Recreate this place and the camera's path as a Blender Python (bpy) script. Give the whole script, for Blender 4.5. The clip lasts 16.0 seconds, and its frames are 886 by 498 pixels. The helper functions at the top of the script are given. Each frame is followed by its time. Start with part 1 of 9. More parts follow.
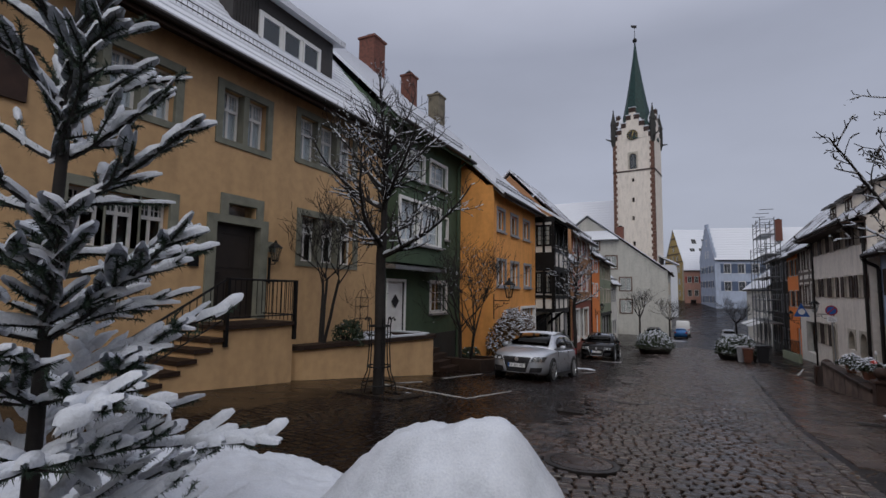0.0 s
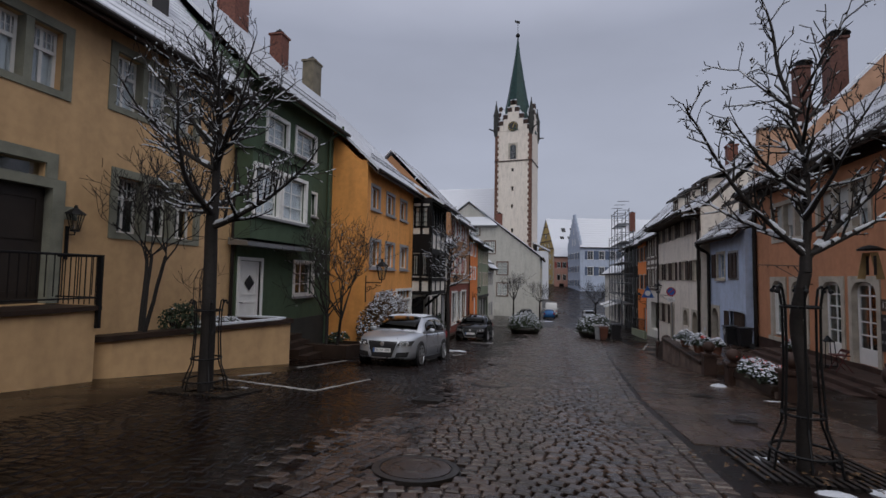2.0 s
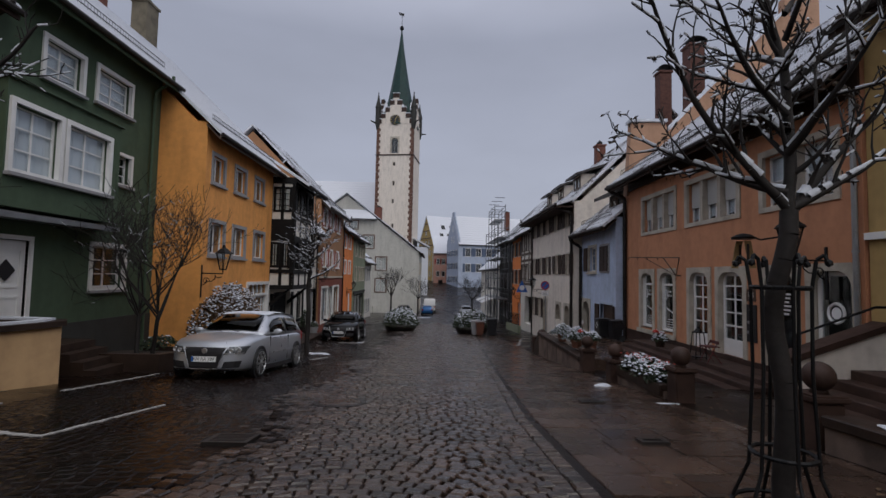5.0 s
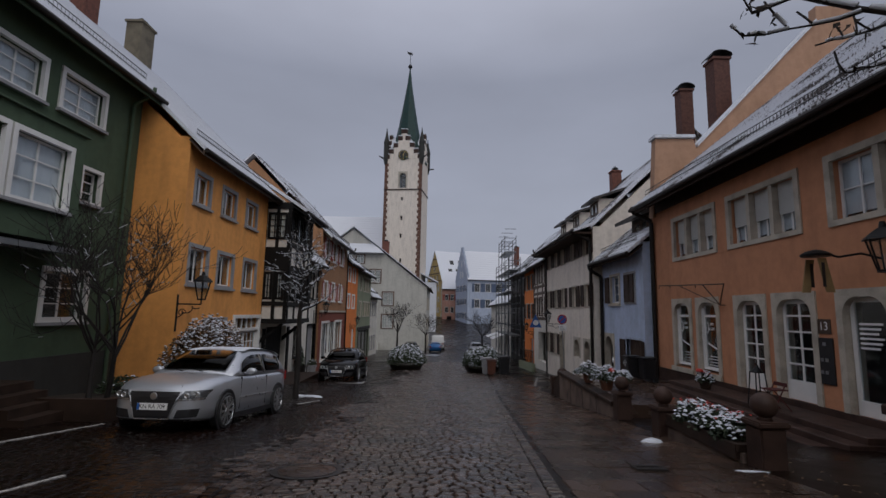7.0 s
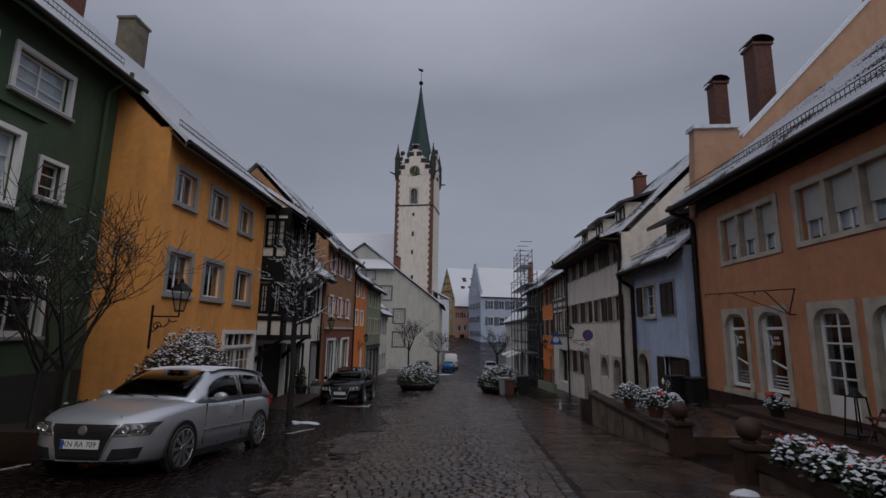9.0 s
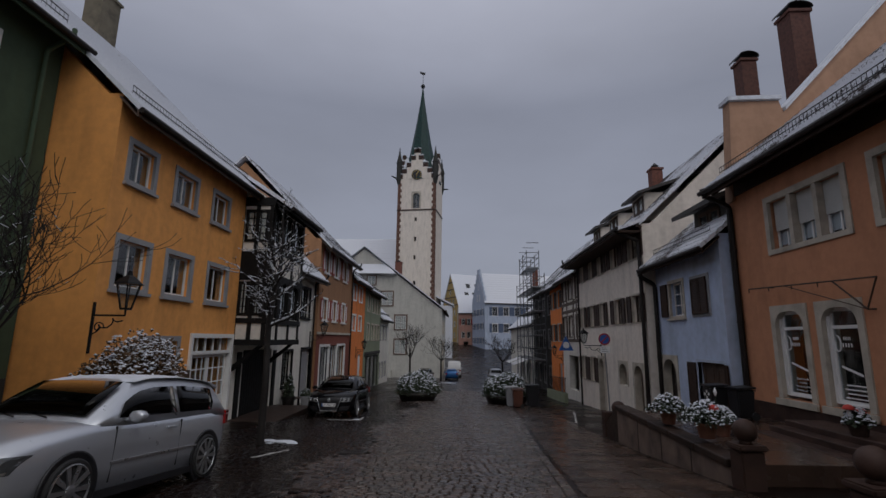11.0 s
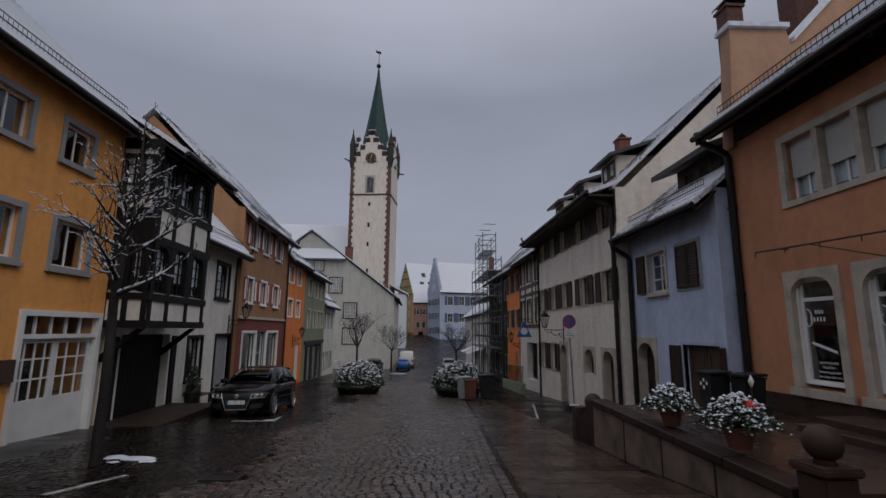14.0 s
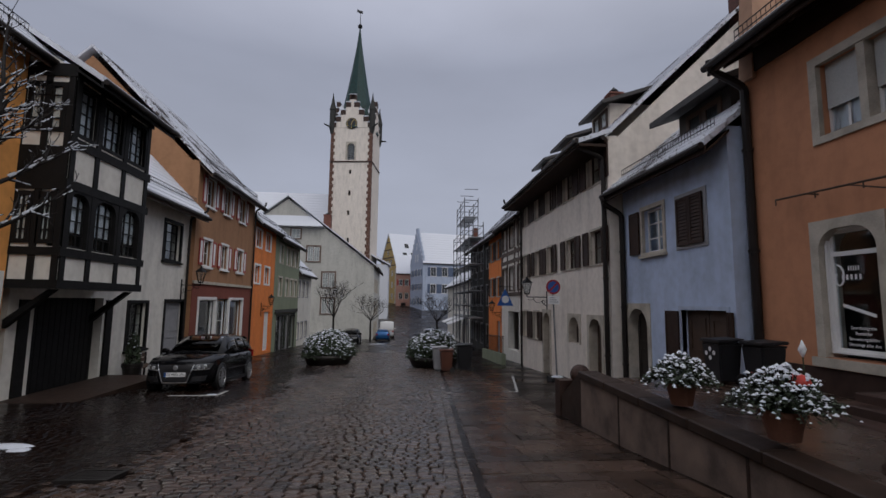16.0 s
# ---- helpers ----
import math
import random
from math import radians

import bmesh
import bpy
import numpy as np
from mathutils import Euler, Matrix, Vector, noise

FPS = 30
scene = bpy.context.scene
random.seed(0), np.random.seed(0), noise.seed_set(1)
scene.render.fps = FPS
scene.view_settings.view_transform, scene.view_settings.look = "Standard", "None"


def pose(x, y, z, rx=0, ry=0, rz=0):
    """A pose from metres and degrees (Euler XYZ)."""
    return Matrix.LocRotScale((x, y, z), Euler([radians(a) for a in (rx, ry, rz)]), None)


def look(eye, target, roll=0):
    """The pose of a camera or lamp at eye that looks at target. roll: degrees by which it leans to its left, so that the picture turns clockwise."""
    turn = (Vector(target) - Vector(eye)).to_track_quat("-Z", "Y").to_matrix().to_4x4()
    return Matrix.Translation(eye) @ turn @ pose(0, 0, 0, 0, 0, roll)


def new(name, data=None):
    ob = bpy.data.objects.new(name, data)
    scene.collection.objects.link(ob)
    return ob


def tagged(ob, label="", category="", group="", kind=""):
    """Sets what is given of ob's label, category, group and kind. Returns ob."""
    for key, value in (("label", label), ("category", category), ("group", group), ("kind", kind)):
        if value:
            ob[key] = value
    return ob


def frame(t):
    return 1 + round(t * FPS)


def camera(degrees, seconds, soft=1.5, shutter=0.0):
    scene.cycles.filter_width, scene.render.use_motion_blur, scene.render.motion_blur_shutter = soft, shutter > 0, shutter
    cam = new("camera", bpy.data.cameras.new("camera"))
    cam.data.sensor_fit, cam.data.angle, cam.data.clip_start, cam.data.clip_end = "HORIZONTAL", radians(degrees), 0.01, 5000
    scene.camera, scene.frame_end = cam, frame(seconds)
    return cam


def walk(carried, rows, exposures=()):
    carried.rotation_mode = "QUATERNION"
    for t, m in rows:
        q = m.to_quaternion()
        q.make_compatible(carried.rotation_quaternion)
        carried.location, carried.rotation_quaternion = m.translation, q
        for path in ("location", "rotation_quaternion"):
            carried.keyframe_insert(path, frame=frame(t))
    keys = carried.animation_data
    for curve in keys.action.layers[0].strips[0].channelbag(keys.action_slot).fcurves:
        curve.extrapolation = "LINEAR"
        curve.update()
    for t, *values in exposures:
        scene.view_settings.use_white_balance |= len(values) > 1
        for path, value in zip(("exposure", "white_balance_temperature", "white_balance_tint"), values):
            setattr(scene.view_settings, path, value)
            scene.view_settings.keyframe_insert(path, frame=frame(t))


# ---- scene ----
cam = camera(86.0, 16.0)
PATH = [
    (0, (-0.171, -1.151, 1.424), (-1.069, 0.627, 1.6), 0.8),
    (0.5, (-0.14, -0.956, 1.428), (-0.932, 0.874, 1.586), 0.9),
    (1, (-0.105, -0.627, 1.41), (-0.799, 1.243, 1.547), 1.0),
    (1.5, (-0.026, -0.332, 1.371), (-0.607, 1.577, 1.505), 1.1),
    (2, (0.0, 0.0, 1.332), (-0.454, 1.944, 1.449), 1.0),
    (2.5, (0.051, 0.339, 1.308), (-0.282, 2.309, 1.402), 1.2),
    (3, (0.092, 0.73, 1.267), (-0.111, 2.718, 1.353), 1.2),
    (3.5, (0.084, 1.107, 1.261), (-0.01, 3.103, 1.355), 1.2),
    (4, (0.076, 1.512, 1.229), (0.085, 3.51, 1.314), 1.2),
    (6.5, (0.287, 3.815, 0.971), (0.332, 5.802, 1.196), 1.2),
    (7, (0.243, 4.278, 0.941), (0.241, 6.26, 1.207), 1.1),
    (7.5, (0.24, 4.758, 0.908), (0.213, 6.735, 1.209), 1.1),
    (8, (0.212, 5.23, 0.862), (0.17, 7.203, 1.183), 1.0),
    (8.5, (0.183, 5.734, 0.829), (0.14, 7.706, 1.162), 1.0),
    (9, (0.201, 6.24, 0.792), (0.147, 8.21, 1.133), 0.9),
    (11.5, (0.306, 8.831, 0.618), (0.237, 10.795, 0.992), 0.7),
    (12, (0.379, 9.36, 0.589), (0.331, 11.326, 0.957), 0.7),
    (12.5, (0.465, 9.9, 0.559), (0.432, 11.865, 0.933), 0.5),
    (13, (0.572, 10.428, 0.512), (0.58, 12.393, 0.884), 0.6),
    (13.5, (0.64, 10.984, 0.444), (0.694, 12.95, 0.81), 0.5),
    (14, (0.732, 11.525, 0.354), (0.843, 13.493, 0.692), 0.5),
    (14.5, (0.845, 12.028, 0.283), (0.989, 14.002, 0.574), 0.5),
    (15, (0.981, 12.469, 0.226), (1.165, 14.443, 0.49), 0.6),
    (15.5, (1.086, 12.89, 0.19), (1.271, 14.867, 0.432), 0.6),
    (16, (1.249, 13.29, 0.147), (1.426, 15.27, 0.371), 0.7),
]
walk(cam, [(t, look(eye, target, roll)) for t, eye, target, roll in PATH],
     exposures=[(0, -0.15), (1.5, -0.15), (3.5, -0.1), (7, -0.4), (9, -0.65), (12.5, -0.65), (14, -0.5), (16, -0.2)])

from mathutils import bvhtree

# ---- light ----
world = bpy.data.worlds.new("overcast")
scene.world = world
world.use_nodes = True
wn, wl = world.node_tree.nodes, world.node_tree.links
wbg = wn["Background"]
sky = wn.new("ShaderNodeTexSky")
sky.sky_type = "NISHITA"
sky.sun_disc = False
sky.sun_elevation, sky.sun_rotation = radians(50), radians(200)
sky.air_density, sky.dust_density, sky.ozone_density = 1.0, 4.0, 1.0
grey = wn.new("ShaderNodeHueSaturation")
grey.inputs["Saturation"].default_value = 0.25
wl.new(sky.outputs[0], grey.inputs["Color"])
coord = wn.new("ShaderNodeTexCoord")
sep = wn.new("ShaderNodeSeparateXYZ")
wl.new(coord.outputs["Generated"], sep.inputs[0])
rise = wn.new("ShaderNodeValToRGB")
rise.color_ramp.elements[0].position, rise.color_ramp.elements[0].color = 0.0, (0.35, 0.38, 0.485, 1)
rise.color_ramp.elements[1].position, rise.color_ramp.elements[1].color = 1.0, (0.95, 0.96, 1.05, 1)
mid = rise.color_ramp.elements.new(0.45)
mid.color = (0.29, 0.315, 0.41, 1)
mid2 = rise.color_ramp.elements.new(0.62)
mid2.color = (0.55, 0.575, 0.7, 1)
wl.new(sep.outputs["Z"], rise.inputs[0])
cloud = wn.new("ShaderNodeTexNoise")
cloud.inputs["Scale"].default_value, cloud.inputs["Detail"].default_value = 2.2, 5
cmap = wn.new("ShaderNodeMapping")
cmap.inputs["Scale"].default_value = (1, 1, 2.5)
wl.new(coord.outputs["Generated"], cmap.inputs[0])
wl.new(cmap.outputs[0], cloud.inputs["Vector"])
cr = wn.new("ShaderNodeMapRange")
cr.inputs["From Min"].default_value, cr.inputs["From Max"].default_value = 0.3, 0.7
cr.inputs["To Min"].default_value, cr.inputs["To Max"].default_value = 0.9, 1.1
wl.new(cloud.outputs[0], cr.inputs[0])
mul = wn.new("ShaderNodeVectorMath")
mul.operation = "SCALE"
wl.new(rise.outputs[0], mul.inputs[0])
wl.new(cr.outputs[0], mul.inputs["Scale"])
mixs = wn.new("ShaderNodeMix")
mixs.data_type = "RGBA"
mixs.inputs["Factor"].default_value = 0.03
wl.new(mul.outputs[0], mixs.inputs[6])
wl.new(grey.outputs[0], mixs.inputs[7])
wl.new(mixs.outputs[2], wbg.inputs["Color"])
wbg.inputs["Strength"].default_value = 1.0

sun = new("sun", bpy.data.lights.new("sun", "SUN"))
sun.data.energy, sun.data.angle, sun.data.color = 0.9, radians(40), (1.0, 0.97, 0.93)
sun.matrix_world = look((0, 0, 50), (-9, 14, 35))


# ---- materials ----
def base_mat(name):
    m = bpy.data.materials.new(name)
    m.use_nodes = True
    return m, m.node_tree.nodes, m.node_tree.links, m.node_tree.nodes["Principled BSDF"]


def noise_node(n, l, scale, detail=4.0, vec=None):
    k = n.new("ShaderNodeTexNoise")
    k.inputs["Scale"].default_value, k.inputs["Detail"].default_value = scale, detail
    if vec:
        l.new(vec, k.inputs["Vector"])
    return k.outputs[0]


def ramp(n, l, fac, stops):
    r = n.new("ShaderNodeValToRGB")
    e = r.color_ramp.elements
    e[0].position, e[0].color = stops[0][0], (*stops[0][1], 1)
    e[1].position, e[1].color = stops[-1][0], (*stops[-1][1], 1)
    for p, c in stops[1:-1]:
        e.new(p).color = (*c, 1)
    l.new(fac, r.inputs[0])
    return r.outputs[0]


def mixc(n, l, fac, a, b, mode="MIX"):
    k = n.new("ShaderNodeMix")
    k.data_type, k.blend_type = "RGBA", mode
    for s, v in ((0, fac), (6, a), (7, b)):
        if isinstance(v, (int, float)):
            k.inputs[s].default_value = v
        elif isinstance(v, tuple):
            k.inputs[s].default_value = (*v, 1)
        else:
            l.new(v, k.inputs[s])
    return k.outputs[2]


def bump(n, l, b, height, strength, dist=0.01):
    k = n.new("ShaderNodeBump")
    k.inputs["Strength"].default_value, k.inputs["Distance"].default_value = strength, dist
    l.new(height, k.inputs["Height"])
    l.new(k.outputs[0], b.inputs["Normal"])


def mat(name, col, rough=0.7, metal=0.0, vary=0.25, scale=3.0, fine=60.0, bumps=0.3, spread=0.12, island=0.0, spec=None):
    """A surface with broad stains, fine grain and relief."""
    m, n, l, b = base_mat(name)
    tc = n.new("ShaderNodeTexCoord").outputs["Object"]
    lo, hi = tuple(c * (1 - vary) for c in col), tuple(min(1, c * (1 + vary * 0.7)) for c in col)
    c1 = ramp(n, l, noise_node(n, l, scale, 6, tc), [(0.3, lo), (0.5, col), (0.72, hi)])
    f = noise_node(n, l, fine, 3, tc)
    c2 = mixc(n, l, 0.35, c1, ramp(n, l, f, [(0.3, (0.45, 0.45, 0.45)), (0.7, (0.75, 0.75, 0.75))]), "OVERLAY")
    if island:
        ra = n.new("ShaderNodeNewGeometry").outputs["Random Per Island"]
        oi = n.new("ShaderNodeObjectInfo").outputs["Random"]
        ad = n.new("ShaderNodeMath")
        ad.operation = "ADD"
        l.new(ra, ad.inputs[0]), l.new(oi, ad.inputs[1])
        fr = n.new("ShaderNodeMath")
        fr.operation = "FRACT"
        l.new(ad.outputs[0], fr.inputs[0])
        c2 = mixc(n, l, 1.0, c2, ramp(n, l, fr.outputs[0], [(0, (1 - island,) * 3), (1, (1 + island,) * 3)]), "MULTIPLY")
    l.new(c2, b.inputs["Base Color"])
    r = n.new("ShaderNodeMapRange")
    r.inputs["To Min"].default_value, r.inputs["To Max"].default_value = max(0.02, rough - spread), min(1, rough + spread)
    l.new(noise_node(n, l, scale * 2.3, 4, tc), r.inputs[0])
    l.new(r.outputs[0], b.inputs["Roughness"])
    b.inputs["Metallic"].default_value = metal
    if spec is not None:
        b.inputs["Specular IOR Level"].default_value = spec
    if bumps:
        bump(n, l, b, f, bumps, 0.006)
    return m


def roof_mat(name, tile, cover):
    """Clay tiles under snow; cover: how much of the roof the snow hides."""
    m, n, l, b = base_mat(name)
    tc = n.new("ShaderNodeTexCoord").outputs["Object"]
    broad = noise_node(n, l, 0.55, 3, tc)
    mp = n.new("ShaderNodeMapping")
    mp.inputs["Scale"].default_value = (1.0, 2.6, 1.0)
    l.new(tc, mp.inputs[0])
    fine = noise_node(n, l, 6.5, 9, mp.outputs[0])
    s = n.new("ShaderNodeMath")
    s.operation = "MULTIPLY_ADD"
    l.new(fine, s.inputs[0])
    s.inputs[1].default_value = 0.75
    l.new(broad, s.inputs[2])
    snow = ramp(n, l, s.outputs[0], [(1.09 - cover, (0, 0, 0)), (1.2 - cover, (1, 1, 1))])
    til = ramp(n, l, noise_node(n, l, 9, 4, tc), [(0.3, tuple(c * 0.5 for c in tile)), (0.7, tile)])
    l.new(mixc(n, l, snow, til, mixc(n, l, noise_node(n, l, 25, 3, tc), (0.5, 0.52, 0.58), (0.74, 0.76, 0.8))), b.inputs["Base Color"])
    b.inputs["Roughness"].default_value = 0.75
    bump(n, l, b, s.outputs[0], 0.5, 0.02)
    return m


def glass_mat(name, tint=(0.75, 0.8, 0.82), ior=1.5, wave=0.12):
    m, n, l, b = base_mat(name)
    n.remove(b)
    lw = n.new("ShaderNodeLayerWeight")
    lw.inputs["Blend"].default_value = 0.5
    pw = n.new("ShaderNodeMath")
    pw.operation = "POWER"
    l.new(lw.outputs["Facing"], pw.inputs[0])
    pw.inputs[1].default_value = 5.0
    fr = n.new("ShaderNodeMath")
    fr.operation = "MULTIPLY_ADD"
    f0 = ((ior - 1) / (ior + 1)) ** 2
    l.new(pw.outputs[0], fr.inputs[0])
    fr.inputs[1].default_value, fr.inputs[2].default_value = 1 - f0, f0
    tr, gl, mx = n.new("ShaderNodeBsdfTransparent"), n.new("ShaderNodeBsdfGlossy"), n.new("ShaderNodeMixShader")
    tr.inputs[0].default_value = (*tint, 1)
    gl.inputs["Roughness"].default_value = 0.03
    gl.inputs["Color"].default_value = (0.9, 0.9, 0.9, 1)
    l.new(fr.outputs[0], mx.inputs[0]), l.new(tr.outputs[0], mx.inputs[1]), l.new(gl.outputs[0], mx.inputs[2])
    l.new(mx.outputs[0], n["Material Output"].inputs[0])
    bp = n.new("ShaderNodeBump")
    bp.inputs["Strength"].default_value, bp.inputs["Distance"].default_value = wave, 0.02
    tc = n.new("ShaderNodeTexCoord").outputs["Object"]
    l.new(noise_node(n, l, 1.6, 2, tc), bp.inputs["Height"])
    l.new(bp.outputs[0], gl.inputs["Normal"])
    return m


def plaster(name, col, vary=0.16):
    """Lime plaster with faint damp streaks."""
    m, n, l, b = base_mat(name)
    tc = n.new("ShaderNodeTexCoord").outputs["Object"]
    mp = n.new("ShaderNodeMapping")
    mp.inputs["Scale"].default_value = (1.4, 1.4, 0.35)
    l.new(tc, mp.inputs[0])
    streak = noise_node(n, l, 1.7, 6, mp.outputs[0])
    lo, hi = tuple(c * (1 - vary) for c in col), tuple(min(1, c * (1 + vary * 0.5)) for c in col)
    c1 = ramp(n, l, streak, [(0.28, lo), (0.5, col), (0.75, hi)])
    spots = ramp(n, l, noise_node(n, l, 5.5, 6, tc), [(0.35, (0.84, 0.83, 0.82)), (0.6, (1, 1, 1))])
    l.new(mixc(n, l, 0.6, c1, spots, "MULTIPLY"), b.inputs["Base Color"])
    b.inputs["Roughness"].default_value = 0.88
    bump(n, l, b, noise_node(n, l, 45, 4, tc), 0.25, 0.006)
    return m


M = {
    "beige": plaster("beige_plaster", (0.56, 0.36, 0.185)),
    "green": plaster("green_plaster", (0.06, 0.095, 0.056)),
    "yellow": plaster("yellow_plaster", (0.8, 0.355, 0.098)),
    "white": plaster("white_plaster", (0.7, 0.67, 0.61)),
    "cream": plaster("cream_plaster", (0.74, 0.67, 0.59)),
    "brown": plaster("brown_plaster", (0.33, 0.17, 0.085)),
    "redbrown": plaster("red_brown_plaster", (0.20, 0.055, 0.035)),
    "orange": plaster("orange_plaster", (0.52, 0.235, 0.125)),
    "orange2": plaster("bright_orange_plaster", (0.75, 0.22, 0.05)),
    "tan": plaster("tan_plaster", (0.42, 0.28, 0.11)),
    "blue": plaster("blue_plaster", (0.46, 0.54, 0.7)),
    "lblue": plaster("pale_blue_plaster", (0.42, 0.48, 0.6)),
    "sage": plaster("sage_plaster", (0.22, 0.25, 0.17)),
    "pink": plaster("pink_plaster", (0.5, 0.28, 0.22)),
    "ochre": plaster("ochre_plaster", (0.45, 0.32, 0.12)),
    "gablewhite": plaster("weathered_white_plaster", (0.47, 0.46, 0.42)),
    "darkplaster": plaster("dark_plaster", (0.035, 0.035, 0.032)),
    "stone": mat("grey_green_stone", (0.19, 0.19, 0.15), 0.85),
    "sand": mat("sandstone", (0.42, 0.375, 0.31), 0.85),
    "redstone": mat("red_sandstone", (0.046, 0.026, 0.02), 0.6, vary=0.45, spec=0.25),
    "coping": mat("wet_stone_coping", (0.03, 0.018, 0.013), 0.55, vary=0.4, spec=0.25),
    "terrace": mat("weathered_render", (0.135, 0.095, 0.075), 0.8, vary=0.5),
    "whitepaint": mat("white_paint", (0.72, 0.71, 0.69), 0.5, vary=0.08, bumps=0.08),
    "greypaint": mat("grey_paint", (0.26, 0.26, 0.27), 0.6, vary=0.1, bumps=0.1),
    "brownwood": mat("dark_brown_wood", (0.06, 0.035, 0.022), 0.6),
    "shutter": mat("brown_shutter_paint", (0.034, 0.018, 0.012), 0.6, vary=0.3, spec=0.3),
    "blacktimber": mat("black_timber", (0.008, 0.0075, 0.0075), 0.65, spec=0.2),
    "redshutter": mat("red_shutter_paint", (0.3, 0.04, 0.03), 0.6),
    "blueshutter": mat("blue_shutter_paint", (0.06, 0.09, 0.16), 0.6),
    "darkdoor": mat("dark_door_wood", (0.02, 0.014, 0.011), 0.5),
    "soffit": mat("brown_eaves_wood", (0.032, 0.017, 0.011), 0.7, spec=0.25),
    "iron": mat("black_iron", (0.007, 0.007, 0.008), 0.5, 0.2, bumps=0.1, spec=0.3),
    "zinc": mat("zinc_sheet", (0.3, 0.31, 0.32), 0.4, 0.8, vary=0.15, bumps=0.05),
    "steel": mat("scaffold_steel", (0.1, 0.105, 0.115), 0.5, 0.4, vary=0.15, bumps=0.05),
    "copper": mat("dark_copper", (0.014, 0.01, 0.0085), 0.5, 0.1, bumps=0.05, spec=0.3),
    "brick": mat("chimney_brick", (0.13, 0.048, 0.033), 0.85, vary=0.35, scale=9),
    "brickdark": mat("sooty_brick", (0.085, 0.034, 0.025), 0.85, vary=0.35, scale=9),
    "quoinstone": mat("brown_quoin_stone", (0.12, 0.06, 0.042), 0.85, vary=0.35, scale=2),
    "render": mat("chimney_render", (0.14, 0.12, 0.085), 0.85, vary=0.35),
    "curtain": mat("white_curtain", (0.68, 0.68, 0.7), 0.9, vary=0.1, bumps=0.2),
    "blind": mat("grey_blind", (0.42, 0.42, 0.4), 0.7, vary=0.06, bumps=0.1),
    # dark colour that paints the shade of the unlit interiors
    "roomshade": mat("painted_room_shade", (0.045, 0.042, 0.04), 0.9),
    "snow": mat("snow", (0.53, 0.56, 0.62), 0.65, vary=0.16, scale=6, fine=110, bumps=0.6),
    "glass": glass_mat("window_glass", (0.86, 0.9, 0.92), 1.6),
    "roof": roof_mat("snowy_roof_tiles", (0.08, 0.052, 0.045), 0.52),
    "roofdark": roof_mat("half_snowy_roof_tiles", (0.05, 0.035, 0.03), 0.34),
    "rooffull": roof_mat("deep_snow_roof", (0.09, 0.055, 0.045), 0.85),
    "slate": mat("dark_dormer_cladding", (0.03, 0.026, 0.024), 0.6),
    "spire": mat("green_spire_tiles", (0.008, 0.034, 0.031), 0.5, vary=0.5, scale=3, spec=0.25),
    "cobble": mat("wet_cobble", (0.04, 0.026, 0.02), 0.27, vary=0.5, scale=1.4, fine=34, bumps=0.8, island=0.6, spread=0.16, spec=0.52),
    "slab": mat("wet_stone_slab", (0.042, 0.026, 0.019), 0.26, vary=0.5, scale=1.2, fine=25, bumps=0.4, island=0.5, spread=0.16, spec=0.46),
    # smooth brown setts, base darkened further for the house fronts they would mirror
    "setts": mat("darkened_smooth_setts", (0.007, 0.0034, 0.0024), 0.22, vary=0.5, scale=0.9, fine=24, bumps=0.2, island=0.3, spread=0.1, spec=0.13),
    "paint": mat("worn_road_paint", (0.33, 0.32, 0.31), 0.6, vary=0.45, scale=14),
    "castiron": mat("cast_iron_cover", (0.03, 0.026, 0.024), 0.4, 0.6, bumps=0.5, fine=40),
    "bark": mat("wet_bark", (0.011, 0.008, 0.007), 0.8, vary=0.4, scale=12),
    "soil": mat("dark_soil", (0.022, 0.016, 0.012), 0.9, bumps=0.8),
    "leafbrown": mat("dead_leaf", (0.09, 0.05, 0.022), 0.8),
    "leafdark": mat("withered_dark_leaf", (0.022, 0.014, 0.009), 0.8, spec=0.2),
    "leafgreen": mat("dark_leaf", (0.022, 0.036, 0.014), 0.6),
    "needle": mat("spruce_needle", (0.02, 0.042, 0.024), 0.6),
    "plasticdark": mat("dark_plastic", (0.013, 0.013, 0.015), 0.45, bumps=0.05),
    "bluesign": mat("blue_sign", (0.02, 0.1, 0.35), 0.4, vary=0.05, bumps=0),
    "redsign": mat("red_sign", (0.32, 0.02, 0.03), 0.4, vary=0.05, bumps=0),
    "whitesign": mat("white_sign", (0.75, 0.75, 0.75), 0.4, vary=0.05, bumps=0),
    "terracotta": mat("terracotta", (0.15, 0.062, 0.038), 0.8),
    "redflower": mat("red_petals", (0.4, 0.03, 0.02), 0.6),
    "gold": mat("gilding", (0.7, 0.5, 0.15), 0.3, 0.9, bumps=0),
}


